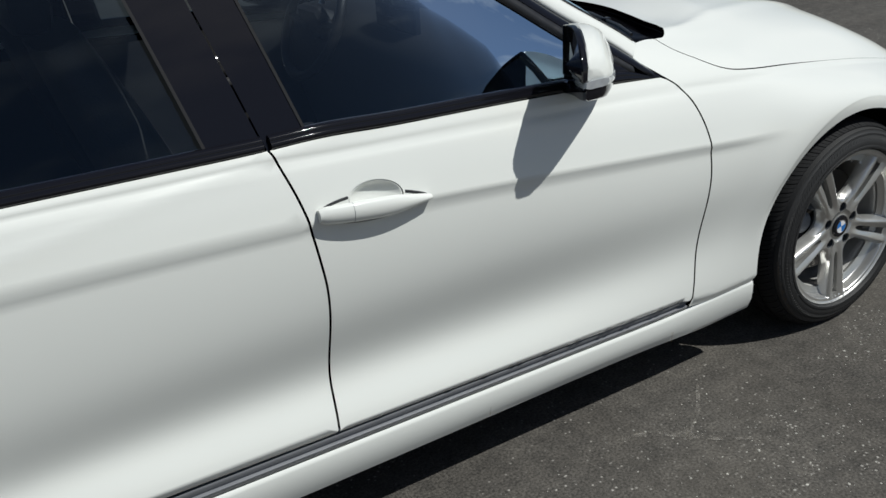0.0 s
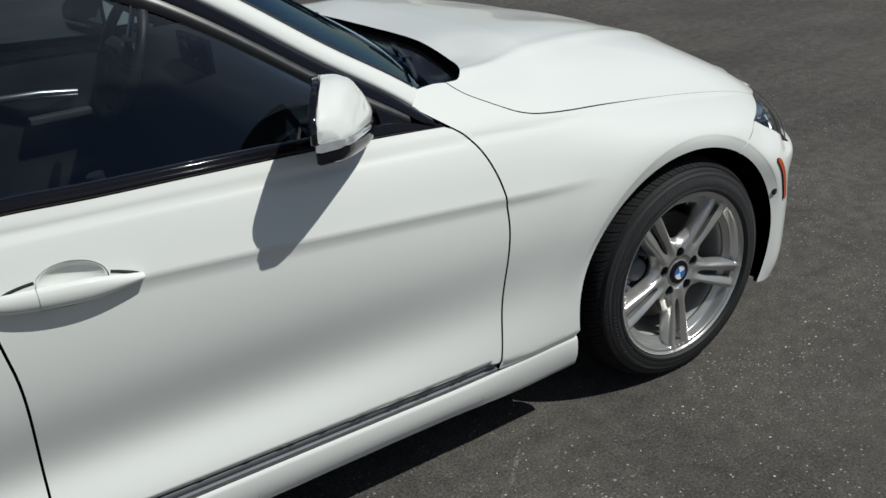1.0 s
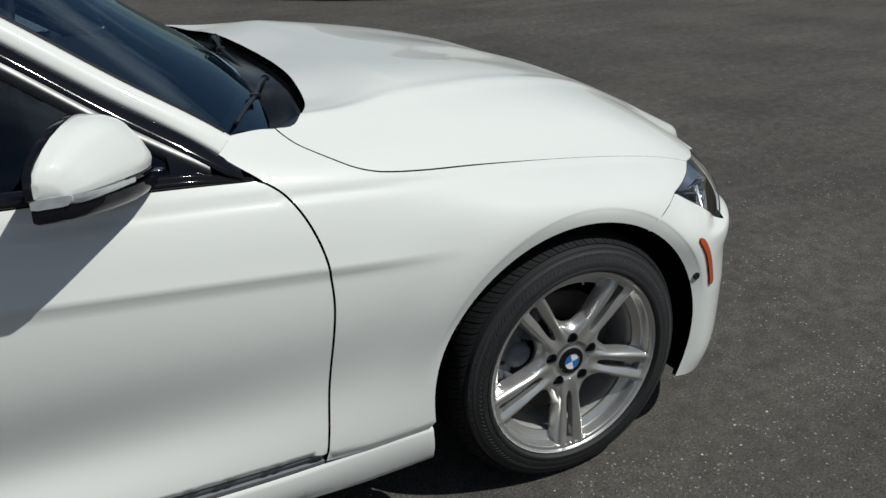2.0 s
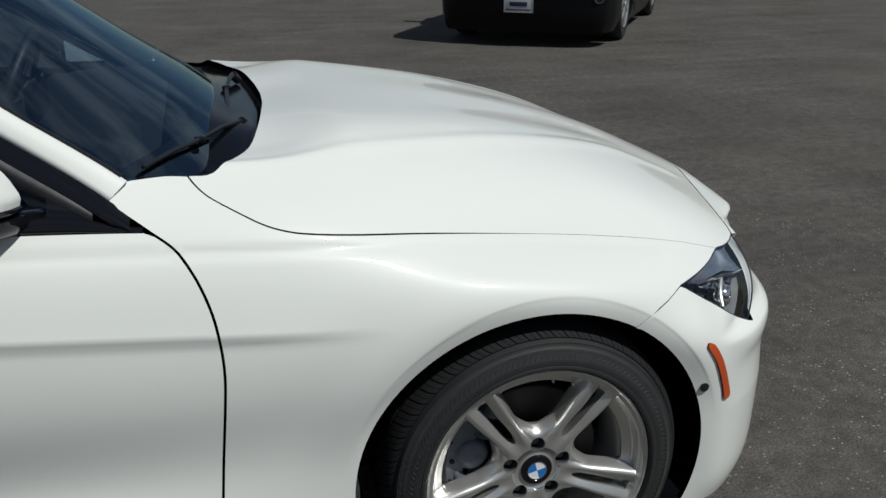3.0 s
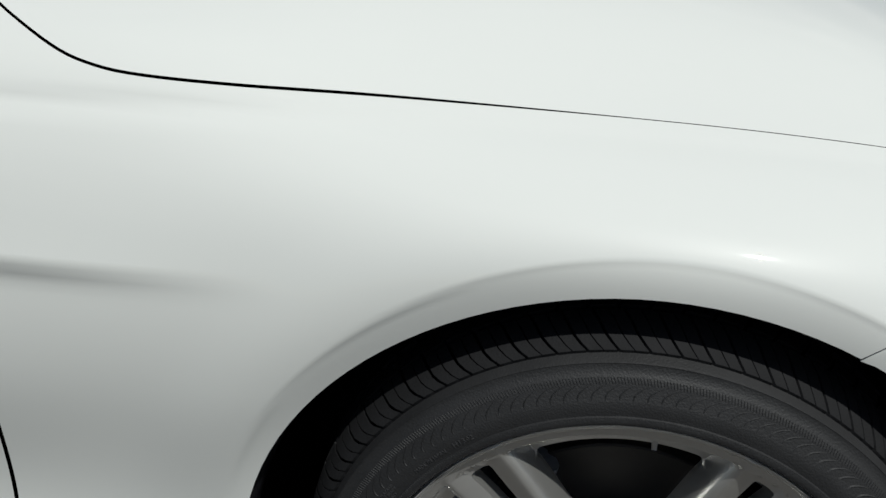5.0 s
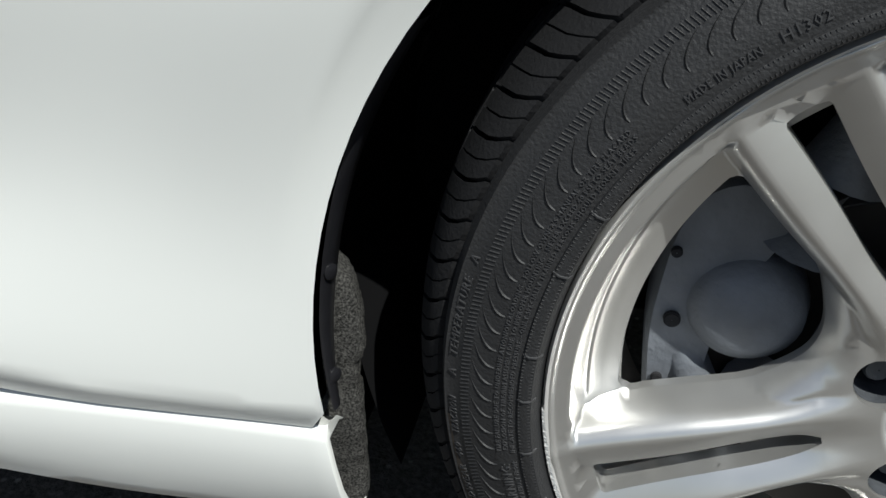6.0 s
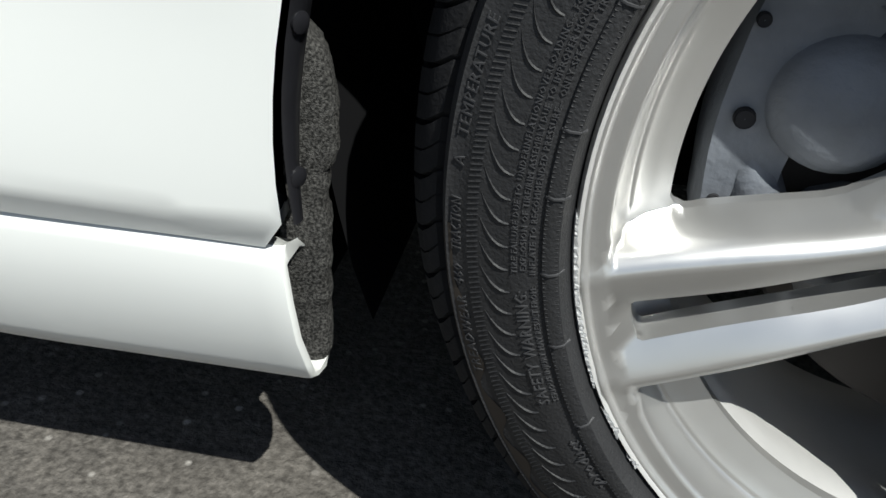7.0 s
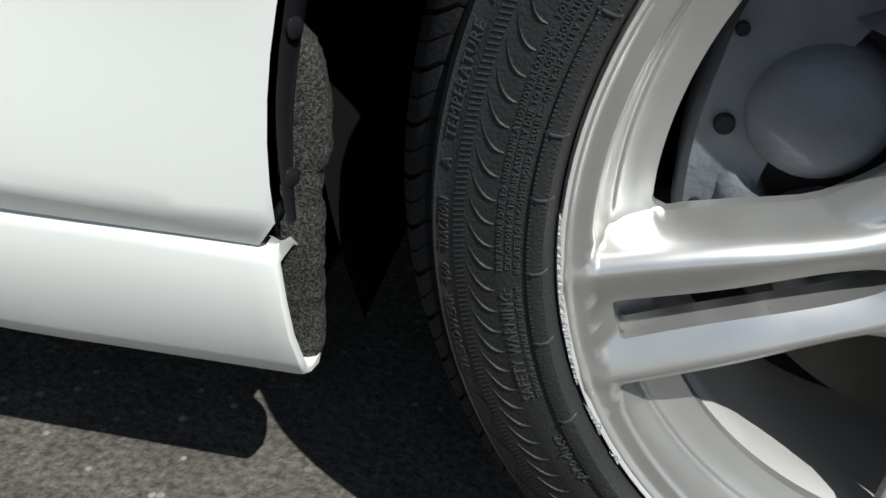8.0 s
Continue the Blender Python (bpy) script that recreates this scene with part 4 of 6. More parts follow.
def slot_wall(k):
    """The walls of the slot between a spoke's two ribs."""
    ss = list(np.linspace(.086, .2165, 24))
    line = [(q, float(SLOT(q))) for q in ss] + [(.2188, .0103), (.2195, .005), (.2197, 0.0), (.2195, -.005), (.2188, -.0103)] + [(q, -float(SLOT(q))) for q in ss[::-1]]
    line = turn2(line + line[:1], SPOKE0 + 72 * k)
    top = wheel_face(np.array(line))
    return ruled([[(x, y + .004 + d, z) for d in (0, .008, .017)] for x, y, z in top])


def rim_barrel():
    return smooth(lathe([(.2435, -.006), (.2440, -.013), (.2425, -.0165), (.2405, -.0152), (.2385, -.0100), (.234, .004), (.226, .018), (.2145, .0265), (.2030, .0310), (.2000, .040), (.2015, .055), (.2060, .075), (.205, .12), (.208, .16), (.222, .178), (.240, .190)], 128), 40)


TYRE = [(.236, .000), (.2435, -.006), (.2455, -.016), (.2475, -.0225), (.2495, -.0265), (.2535, -.0275), (.257, -.0262), (.2575, -.0245), (.262, -.0245), (.2705, -.0240), (.272, -.0233), (.286, -.0195), (.2925, -.0170), (.2935, -.0160), (.3015, -.0115), (.3030, -.0118), (.3042, -.0090), (.3065, .001), (.309, .008), (.312, .018), (.315, .032), (.3195, .05), (.3225, .092)]


def tyre_mesh():
    prof = TYRE + [(r, .184 - y) for r, y in TYRE[::-1][1:]]
    bm = lathe(prof, 180)
    for v in bm.verts:
        if v.co.z < -.3165:
            v.co.z = -.3165
    return smooth(bm, 45)


def at_angle(r, y, a):
    return Vector((r * math.cos(a), y, r * math.sin(a)))


def tread_mesh():
    """Shoulder and centre blocks with slanting cuts between them."""
    bm = bmesh.new()
    n = 72
    pitch = 2 * math.pi / n
    rows = ((.3125, -.0005, .310, .006), (.3195, .008, .316, .014), (.3265, .022, .320, .026), (.3290, .042, .322, .046))

    def block(a0, a1, slant, profile, deep):
        tops, lows = [], []
        for i, (r, y) in enumerate(profile):
            sh = slant * i
            tops.append((bm.verts.new(at_angle(r, y, a0 + sh)), bm.verts.new(at_angle(r, y, a1 + sh))))
            lows.append((bm.verts.new(at_angle(r - deep, y + (.003 if i == 0 else 0), a0 + sh)), bm.verts.new(at_angle(r - deep, y + (.003 if i == 0 else 0), a1 + sh))))
        for i in range(len(profile) - 1):
            bm.faces.new((tops[i][0], tops[i][1], tops[i + 1][1], tops[i + 1][0]))
            bm.faces.new((tops[i][0], tops[i + 1][0], lows[i + 1][0], lows[i][0]))
            bm.faces.new((tops[i][1], lows[i][1], lows[i + 1][1], tops[i + 1][1]))
        for i in (0, -1):
            bm.faces.new((tops[i][0], lows[i][0], lows[i][1], tops[i][1]))

    shoulder = [(.3095, -.0005), (.3145, .0030), (.3195, .0105), (.3255, .025), (.3285, .042)]
    for side in (0, 1):
        for k in range(n):
            a = k * pitch
            prof = shoulder if side == 0 else [(r, .184 - y) for r, y in shoulder]
            block(a + pitch * .065, a + pitch * .483, pitch * .20, prof, .008)
            block(a + pitch * .53, a + pitch * .955, pitch * .20, prof, .008)
            mid = [(.3292, .050), (.3300, .066), (.3305, .086)] if side == 0 else [(.3292, .134), (.3300, .118), (.3305, .098)]
            block(a + .006, a + pitch * .92, -pitch * .25, mid, .007)
    bmesh.ops.recalc_face_normals(bm, faces=bm.faces)
    for v in bm.verts:
        if v.co.z < -.3178:
            v.co.z = -.3178
    return smooth(bm, 40)


def sidewall_y(r):
    rs = [q[0] for q in TYRE]
    return float(np.interp(r, rs, [q[1] for q in TYRE]))


def rib_mesh():
    """Raised curved ribs and finely ridged bands on the sidewall."""
    bm = bmesh.new()
    for k in range(144):
        a0 = 2 * math.pi * k / 144
        rows = []
        for i in range(7):
            t = i / 6
            r = .2725 + .0135 * t
            a = a0 - (.050 * t**2.2) + .004 * t
            h = .0011 * math.sin(math.pi * (.08 + .86 * t))
            wd = .0013 / r * (1 - .35 * t)
            y = sidewall_y(r)
            rows.append((bm.verts.new(at_angle(r, y + .0004, a - wd)), bm.verts.new(at_angle(r, y - h, a - wd * .2)), bm.verts.new(at_angle(r, y + .0004, a + wd))))
        for p, q in zip(rows, rows[1:]):
            bm.faces.new((p[0], p[1], q[1], q[0]))
            bm.faces.new((p[1], p[2], q[2], q[1]))
    for r0, r1, slant, count in ((.2868, .2922, .006, 660), (.2500, .2568, .002, 700)):
        for k in range(count):
            a = 2 * math.pi * k / count
            w = .36 * math.pi / count
            v = [bm.verts.new(at_angle(r, sidewall_y(r) - o, a + d + (slant if r > r0 else 0))) for r, d, o in ((r0, -w, -.0003), (r1, -w, -.0003), (r0, 0, .0006), (r1, 0, .0006), (r0, w, -.0003), (r1, w, -.0003))]
            bm.faces.new((v[0], v[2], v[3], v[1]))
            bm.faces.new((v[2], v[4], v[5], v[3]))
    bmesh.ops.recalc_face_normals(bm, faces=bm.faces)
    for v in bm.verts:
        if v.co.z < -.3165:
            v.co.z = -.3165
    return smooth(bm, 30)


def letters(bm, text, r, size, a_start, a_end=None, high=.0007):
    """Raised text round the sidewall, read clockwise with its tops outwards; angles in degrees."""
    cu = bpy.data.curves.new("text", "FONT")
    cu.body, cu.size, cu.extrude, cu.resolution_u = text, size, .5, 1
    cu.space_character = 1.12
    ob = new("text", cu)
    me = bpy.data.meshes.new_from_object(ob.evaluated_get(bpy.context.evaluated_depsgraph_get()))
    xs = [v.co.x for v in me.vertices]
    wide = max(xs) - min(xs)
    arc = radians(a_start - a_end) if a_end is not None else wide / r
    for v in me.vertices:
        a = radians(a_start) - (v.co.x - min(xs)) / wide * arc
        rr = r + v.co.y
        v.co = at_angle(rr, sidewall_y(rr) - (high if v.co.z > 0 else -.0006), a)
    bm.from_mesh(me)
    bpy.data.meshes.remove(me)
    bpy.data.objects.remove(ob)
    bpy.data.curves.remove(cu)


def lettering_mesh():
    bm = bmesh.new()
    for word, a0, a1 in (("TREADWEAR", 200.2, 191.3), ("460", 190.1, 188.0), ("TRACTION", 186.5, 181.2), ("A", 178.1, 177.2), ("TEMPERATURE", 175.4, 164.9), ("A", 163.0, 162.1)):
        letters(bm, word, .2952, .0075, a0, a1, .0009)
    letters(bm, "SAFETY WARNING:", .2645, .0085, 203.7, 189.6, .0008)
    letters(bm, "SERIOUS INJURY MAY RESULT FROM:", .2600, .0042, 203.5, 189.0)
    letters(bm, "TIRE FAILURE DUE TO UNDERINFLATION/OVERLOADING-- FOLLOW OWNER'S MANUAL OR TIRE PLACARD", .2683, .0042, 187.6, 140.5)
    letters(bm, "EXPLOSION OF TIRE/RIM ASSEMBLY DUE TO IMPROPER MOUNTING-- NEVER EXCEED 40 PSI TO SEAT BEADS", .2642, .0042, 187.2, 140.5)
    letters(bm, "INFLATE TO RECOMMENDED PRESSURE-- ONLY SPECIALLY TRAINED PERSONS SHOULD MOUNT TIRES", .2600, .0042, 187.6, 141.5)
    letters(bm, "MADE IN JAPAN", .2612, .0060, 134.4, 126.0)
    letters(bm, "H1302", .2612, .0075, 123.9, 119.2)
    letters(bm, "-product", .2588, .0105, 216.5, 209.2, .0009)
    # moulding seams, short hairs of rubber across the bands
    for a in (171.5, 178.6, 187.2, 196.0, 207.0, 159.0, 150.0):
        pts = [at_angle(r, sidewall_y(r) - .0006, radians(a + (r - .25) * 20)) for r in (.2475, .2505, .254, .2575)]
        t = tube(pts, .0007, 5)
        me = bpy.data.meshes.new("t")
        t.to_mesh(me)
        t.free()
        bm.from_mesh(me)
        bpy.data.meshes.remove(me)
    return bm


TREAD = varied(base_mat("tread_rubber", (0.013, 0.013, 0.014), 0.80, spec=0.22), 40, 0.3, bump=0.0005, bump_scale=400)
LETTER = base_mat("moulded_rubber", (0.040, 0.040, 0.042), 0.5)
RUST = varied(base_mat("brown_tyre_stain", (0.045, 0.034, 0.024), 0.85), 40, 0.4)
SCUFF = varied(base_mat("scraped_alloy", (0.62, 0.62, 0.61), 0.75, metal=0.3), 300, 0.45, bump=0.001, bump_scale=900)
BLUE = base_mat("badge_blue", (0.01, 0.16, 0.50), 0.25, coat=0.8)
WHITE = base_mat("badge_white", (0.8, 0.8, 0.82), 0.25, coat=0.8)


def make_wheel(front):
    me = alloy_mesh()
    me.materials.append(ALLOY)
    w = part("wheel", me, ALLOY, car, "silver five-double-spoke alloy wheel")
    part("rim", rim_barrel(), BARREL, w)
    part("hub_drum", smooth(lathe([(.0940, .028), (.0945, .034), (.0920, .050), (.060, .060)], 60), 40), IRON, w)
    for k in range(5):
        part("slot_wall", slot_wall(k), ALLOY, w)
    part("tyre", tyre_mesh(), RUBBER, w, "black low-profile tyre with ridged sidewall")
    part("tread", tread_mesh(), TREAD, w)
    part("sidewall_ribs", rib_mesh(), RUBBER, w)
    part("lettering", lettering_mesh(), LETTER, w, "raised safety lettering on the sidewall")
    # cap: black ring, quartered blue and white disc
    cap = [(.0345, .016), (.0345, .007), (.033, .0052), (.0245, .0044), (.0240, .0050), (.0005, .0050)]
    part("hub_cap", smooth(lathe(cap, 40), 40), GLOSSBLACK, w, "black wheel cap with a blue and white quartered disc")
    for k in range(4):
        bm = bmesh.new()
        c = bm.verts.new((0, .0044, 0))
        arc = [bm.verts.new((.0205 * math.cos(a), .0046, .0205 * math.sin(a))) for a in np.linspace(radians(90 * k + 14), radians(90 * k + 104), 9)]
        for i in range(8):
            bm.faces.new((c, arc[i], arc[i + 1]))
        part("cap_quarter", bm, BLUE if k % 2 else WHITE, w)
    part("cap_ring", smooth(lathe([(.0215, .0048), (.0215, .0038), (.0200, .0038), (.0200, .0048)], 40), 40), CHROME, w)
    for k in range(5):
        a = radians(SPOKE0 + 36 + 72 * k)
        c = at_angle(HOLE_R, .002, a)
        bolt = lathe([(.0005, .020), (.007, .020), (.0085, .022), (.0085, .034), (.0125, .036), (.0125, .05)], 12)
        bmesh.ops.translate(bolt, vec=c, verts=bolt.verts)
        part("wheel_bolt", smooth(bolt, 40), IRON, w)
        pit = lathe([(.0157, .010), (.0157, .05), (.0003, .052)], 24)
        bmesh.ops.translate(pit, vec=c, verts=pit.verts)
        part("bolt_pocket", smooth(pit, 40), IRON, w)
    v = tube([at_angle(.206, .030, radians(80)), at_angle(.196, .020, radians(80))], [.004, .003], 8)
    part("valve", v, CHROME, w)
    return w


wheel_fr = make_wheel(True)
wheel_fr.location = (0.0, FACE_Y, .3178)
# kerb rash on the lip and a brown stain on the sidewall, on this wheel alone
rnd = random.Random(8)
bm = bmesh.new()
for seg, (a0, a1, n) in enumerate(((181, 204, 90), (207, 212, 18), (215, 217, 8))):
    rows = []
    for k in range(n + 1):
        a = radians(a0 + (a1 - a0) * k / n)
        e = math.sin(math.pi * k / n) ** .5
        wd = (.0014 + .0011 * rnd.random()) * e * (1.5 if abs(k / n - .72) < .06 else 1)
        rows.append([bm.verts.new(at_angle(.2447, -.012, a)), bm.verts.new(at_angle(.2440 - wd * .3, -.0172 + rnd.uniform(0, .0008), a)), bm.verts.new(at_angle(.2432 - wd, -.0172, a))])
    for p, q in zip(rows, rows[1:]):
        bm.faces.new((p[0], p[1], q[1], q[0]))
        bm.faces.new((p[1], p[2], q[2], q[1]))
part("kerb_scrape", bm, SCUFF, wheel_fr, "bright scraped patch on the rim's lip")
bm = bmesh.new()
rows = []
for k in range(61):
    a = radians(184 + 44 * k / 60)
    e = math.sin(math.pi * k / 60)
    rows.append([bm.verts.new(at_angle(r, sidewall_y(r) - .0004, a)) for r in (.3018 - .010 * e * (.6 + .4 * math.sin(k * .7)), .3000, .3040)])
rows = [sorted(r, key=lambda v: v.co.length) for r in rows]
for p, q in zip(rows, rows[1:]):
    bm.faces.new((p[0], p[1], q[1], q[0]))
    bm.faces.new((p[1], p[2], q[2], q[1]))
part("tyre_stain", smooth(bm), RUST, wheel_fr, "brown stain on the tyre's shoulder")
wheel_rr = copy_thing(wheel_fr, Matrix.Translation((REAR_AXLE, FACE_Y, .3178)))
for x in (0.0, REAR_AXLE):
    copy_thing(wheel_fr, Matrix.Translation((x, -FACE_Y, .3178)) @ Matrix.Rotation(math.pi, 4, "Z"))


# brakes behind the spokes
def brake(x, side):
    base = Vector((x, side * .80, .3178))
    disc = lathe([(.060, .004), (.060, -.012), (.072, -.014), (.075, .0), (.158, .0), (.160, .002), (.160, .022), (.075, .022)], 72)
    bmesh.ops.scale(disc, vec=(1, -side, 1), verts=disc.verts)
    bmesh.ops.translate(disc, vec=base + Vector((0, -side * .005, 0)), verts=disc.verts)
    d = part("brake_disc", smooth(disc, 35), DISC, car, "worn steel brake disc")
    # caliper: a cast arch over the disc with a round piston housing and a knuckle
    prof = [(-.183, .050), (-.187, .015), (-.186, -.02), (-.183, -.045), (-.165, -.060), (-.150, -.045), (-.152, -.02), (-.148, .01), (-.135, .05), (-.115, .09), (-.135, .115), (-.160, .110), (-.176, .085)]
    prof = [tuple(q) for q in rounded_line(prof, .012, True)]
    secs = [[(px * k, yy, pz * k) for px, pz in prof] for yy, k in ((.050, .985), (.043, 1.0), (.012, 1.0), (.004, .985))]
    plate = smooth(loft(secs), 35)
    bulge = []
    for r, yy in ((.039, .035), (.0375, .012), (.033, -.004), (.023, -.011), (.0005, -.013)):
        bulge.append([(-.129 + r * 1.0 * math.cos(a), yy, .034 + r * .95 * math.sin(a)) for a in np.linspace(0, 2 * math.pi, 29)[:-1]])
    drum = smooth(loft(bulge), 45)
    neck = tube([(-.100, .015, .075), (-.090, .012, .12), (-.075, .015, .150)], [.030, .026, .022], 14)
    arm = tube([(-.150, .02, -.045), (-.110, .012, -.052), (-.075, .016, -.035)], [.014, .017, .015], 12)
    web = tube([(-.165, .018, .005), (-.155, .010, -.025), (-.150, .012, -.04)], [.012, .016, .012], 10)
    cal = joined([plate, drum, neck, arm, web])
    bmesh.ops.scale(cal, vec=(1, -side * 1.0, 1), verts=cal.verts)
    bmesh.ops.translate(cal, vec=(x, side * .822, .3178), verts=cal.verts)
    bmesh.ops.recalc_face_normals(cal, faces=cal.faces)
    c = part("brake_caliper", cal, CASTING, car, "grey cast brake caliper")
    # the plate is uncut: raised black discs stand for the shade in its holes
    for px, pz, r in ((-.172, .023, .0046), (-.177, -.022, .0030), (-.174, .070, .0030)):
        h = lathe([(r, .001), (r * .96, -.0012), (.0003, -.0010)], 14)
        ringm = lathe([(r * 1.18, .002), (r * 1.15, -.0006), (r * .98, -.0003)], 14)
        both_bm = joined([h, ringm])
        bmesh.ops.scale(both_bm, vec=(1, -side * 1.0, 1), verts=both_bm.verts)
        bmesh.ops.translate(both_bm, vec=(x + px, side * .8215, .3178 + pz), verts=both_bm.verts)
        part("caliper_hole_disc", smooth(both_bm, 40), BLACK, c)
    knuckle = tube([(x - .118, side * .812, .296), (x - .105, side * .80, .262), (x - .10, side * .78, .235)], [.020, .024, .02], 14)
    part("knuckle", knuckle, varied(base_mat("bare_metal", (.30, .30, .31), .5, metal=.4), 40, .2), c)
    # strut and shield further in
    part("hub_carrier", tube([(x, side * .80, .3178), (x, side * .62, .3178)], [.075, .06], 24), IRON, car)
    part("suspension_strut", tube([(x - .02, side * .66, .34), (x - .04, side * .58, .62)], [.035, .03], 14), IRON, car)


for x in (0.0, REAR_AXLE):
    for side in (-1, 1):
        brake(x, side)

# ---- cabin: glass, pillars, roof ----
GLASS = glass_mat("side_glass", (0.46, 0.52, 0.56), ior=1.56, sheen=(.72, .88, 1.0))
SCREEN = glass_mat("windscreen_glass", (0.38, 0.50, 0.60), ior=2.2, sheen=(.60, .82, 1.0))
RAIL = [(-.715, .786, .895), (-.788, .762, .955), (-.935, .712, 1.052), (-1.07, .674, 1.147), (-1.25, .632, 1.262), (-1.45, .602, 1.345), (-1.7, .585, 1.392), (-2.1, .58, 1.400), (-2.5, .585, 1.365), (-2.8, .615, 1.285), (-3.05, .66, 1.175), (-3.25, .70, 1.06)]
RW, RZ = spline([q[0] for q in RAIL], [q[1] for q in RAIL]), spline([q[0] for q in RAIL], [q[2] for q in RAIL])


def belt_point(x):
    return skin(np.array([[x, .909]]))[0]


def side_point(x, v, out=0.0):
    """On the side of the cabin: v runs from the belt (0) to the roof rail (1) at the station x of the belt."""
    b = belt_point(x)
    xr = x - .10 * v if x < -1.2 else x
    w = -b[1] - .006 + (float(RW(xr)) - (-b[1] - .006)) * v
    z = b[2] + (float(RZ(xr)) - b[2]) * v
    w += .012 * math.sin(math.pi * v) + out
    return Vector((xr, -w, z))


def v_at(x, drop):
    """The share of the way up at which the window ends, a trim's width below the rail."""
    b = belt_point(x)
    return max(0.02, 1 - drop / max(.02, float(RZ(x)) - b[2]))


def side_patch(lines, out):
    return lambda: ruled([[side_point(x, v0 + (v1 - v0) * j / 8, out) for j in range(9)] for x, v0, v1 in lines], True)


front_glass = [(x, .0, v_at(x, .058)) for x in np.linspace(-.86, -1.668, 30)]
rear_glass = [(x, .0, v_at(x, .045)) for x in np.linspace(-1.845, -2.62, 24)]
for o in pair_bm("side_window", side_patch(front_glass, -.012), GLASS, "dark tinted side window"):
    o.visible_shadow = False
for o in pair_bm("side_window", side_patch(rear_glass, -.012), GLASS, "dark tinted side window"):
    o.visible_shadow = False
pair_bm("pillar_cover", side_patch([(x, -.02, v_at(x, .03)) for x in np.linspace(-1.660, -1.7455, 6)], .001), GLOSSBLACK, "gloss black door pillar")
pair_bm("pillar_cover", side_patch([(x, -.02, v_at(x, .03)) for x in np.linspace(-1.7495, -1.852, 6)], .001), GLOSSBLACK, "gloss black door pillar")
pair_bm("pillar_seal", side_patch([(x, .0, v_at(x, .03)) for x in np.linspace(-1.849, -1.855, 3)], .003), BLACK)
pair_bm("pillar_seal", side_patch([(x, .0, v_at(x, .05)) for x in np.linspace(-1.656, -1.662, 3)], .003), BLACK)
pair_bm("quarter_cover", side_patch([(x, -.02, v_at(x, .03)) for x in np.linspace(-2.62, -2.72, 6)], .0), GLOSSBLACK)


def belt_trim(x0, x1):
    rows = []
    for x in np.linspace(x0, x1, 50):
        b = belt_point(x)
        w, z = -b[1], b[2]
        k = .30 + .70 * step01(np.array((x0 - x) / .13)).item() if x0 > -1 else 1.0
        rows.append([(x, -(w + o * (.4 + .6 * k)), z - .003 + (h + .003) * k) for o, h in ((-.006, -.004), (.002, .001), (.0045, .006), (.003, .011), (-.002, .0135), (-.001, .016), (-.004, .0215), (-.012, .024), (-.02, .023))])
    return ruled(rows, True)


pair_bm("belt_trim", lambda: belt_trim(-.722, -1.738), GLOSSBLACK, "gloss black window moulding")
pair_bm("belt_trim", lambda: belt_trim(-1.752, -2.70), GLOSSBLACK, "gloss black window moulding")


def rail_band(d0, d1, out0, out1, x0=-.722, x1=-2.75, rolls=()):
    """A band along the roof rail, from d0 to d1 below it."""
    rows = []
    for x in np.linspace(x0, x1, 70):
        b = belt_point(x)
        row = []
        for k in range(7):
            d = d0 + (d1 - d0) * k / 6
            z = max(float(RZ(x)) - d, b[2] + .004)
            f = (z - b[2]) / max(.01, float(RZ(x)) - b[2])
            w = -b[1] - .004 + (float(RW(x)) - (-b[1] - .004)) * min(1, f) + .012 * math.sin(math.pi * min(1, max(0, f)))
            row.append((x, -(w + out0 + (out1 - out0) * k / 6 + .005 * math.sin(math.pi * k / 6)), z))
        rows.append(row)
    return ruled(rows, True)


pair_bm("window_frame", lambda: rail_band(.000, .030, .000, .004, -.742), GLOSSBLACK, "gloss black window frame")
pair_bm("window_seal", lambda: rail_band(.030, .062, .002, -.010, -.80), TRIM, "black rubber window seal")
# black corner in front of the window, where the mirror stands
pair_bm("mirror_triangle", side_patch([(x, .0, v_at(x, .05)) for x in np.linspace(-.719, -.872, 14)], .000), GLOSSBLACK, "black mirror corner")

EDGE_OFF = (.032, -.024, .026)


def screen_edge(x):
    return Vector((x + EDGE_OFF[0], -(float(RW(x)) + EDGE_OFF[1]), float(RZ(x)) + EDGE_OFF[2]))


def pillar():
    rows = []
    for x in np.linspace(-.774, -1.44, 50):
        a = Vector((x, -float(RW(x)), float(RZ(x))))
        b = screen_edge(x)
        m = (a + b) / 2 + Vector((.004, -.010, .008)) * min(1, .2 + (-.774 - x) / .16)
        rows.append([a + Vector((0, .02, -.006)), a] + [(1 - t) ** 2 * a + 2 * t * (1 - t) * m + t * t * b for t in (.2, .4, .6, .8, 1)] + [b + Vector((-.004, .012, -.010))])
    return ruled(rows, True)


pair_bm("windscreen_pillar", pillar, PAINT)


def screen_point(x, u):
    """The windscreen: x picks the height along its edge, u runs from -1 on the right to 1 on the left."""
    e = screen_edge(x)
    f = (x + .788) / (-1.44 + .788)
    bow = .190 - .045 * f
    c = 1 - abs(u) ** 2.2
    return Vector((e.x + bow * c, e.y * -u, e.z + (.010 + .03 * f) * c))


us = np.linspace(-1, 1, 41)
FOOT = spline([-1, -.94, -.86, -.7, -.5, -.3, 0, .6, 1], [-.776, -.770, -.742, -.740, -.776, -.791, -.794, -.790, -.772])


def screen_foot(u):
    """Where the glass ends above the scuttle; lowest at its right-hand corner."""
    return float(FOOT(np.array([u]))[0])


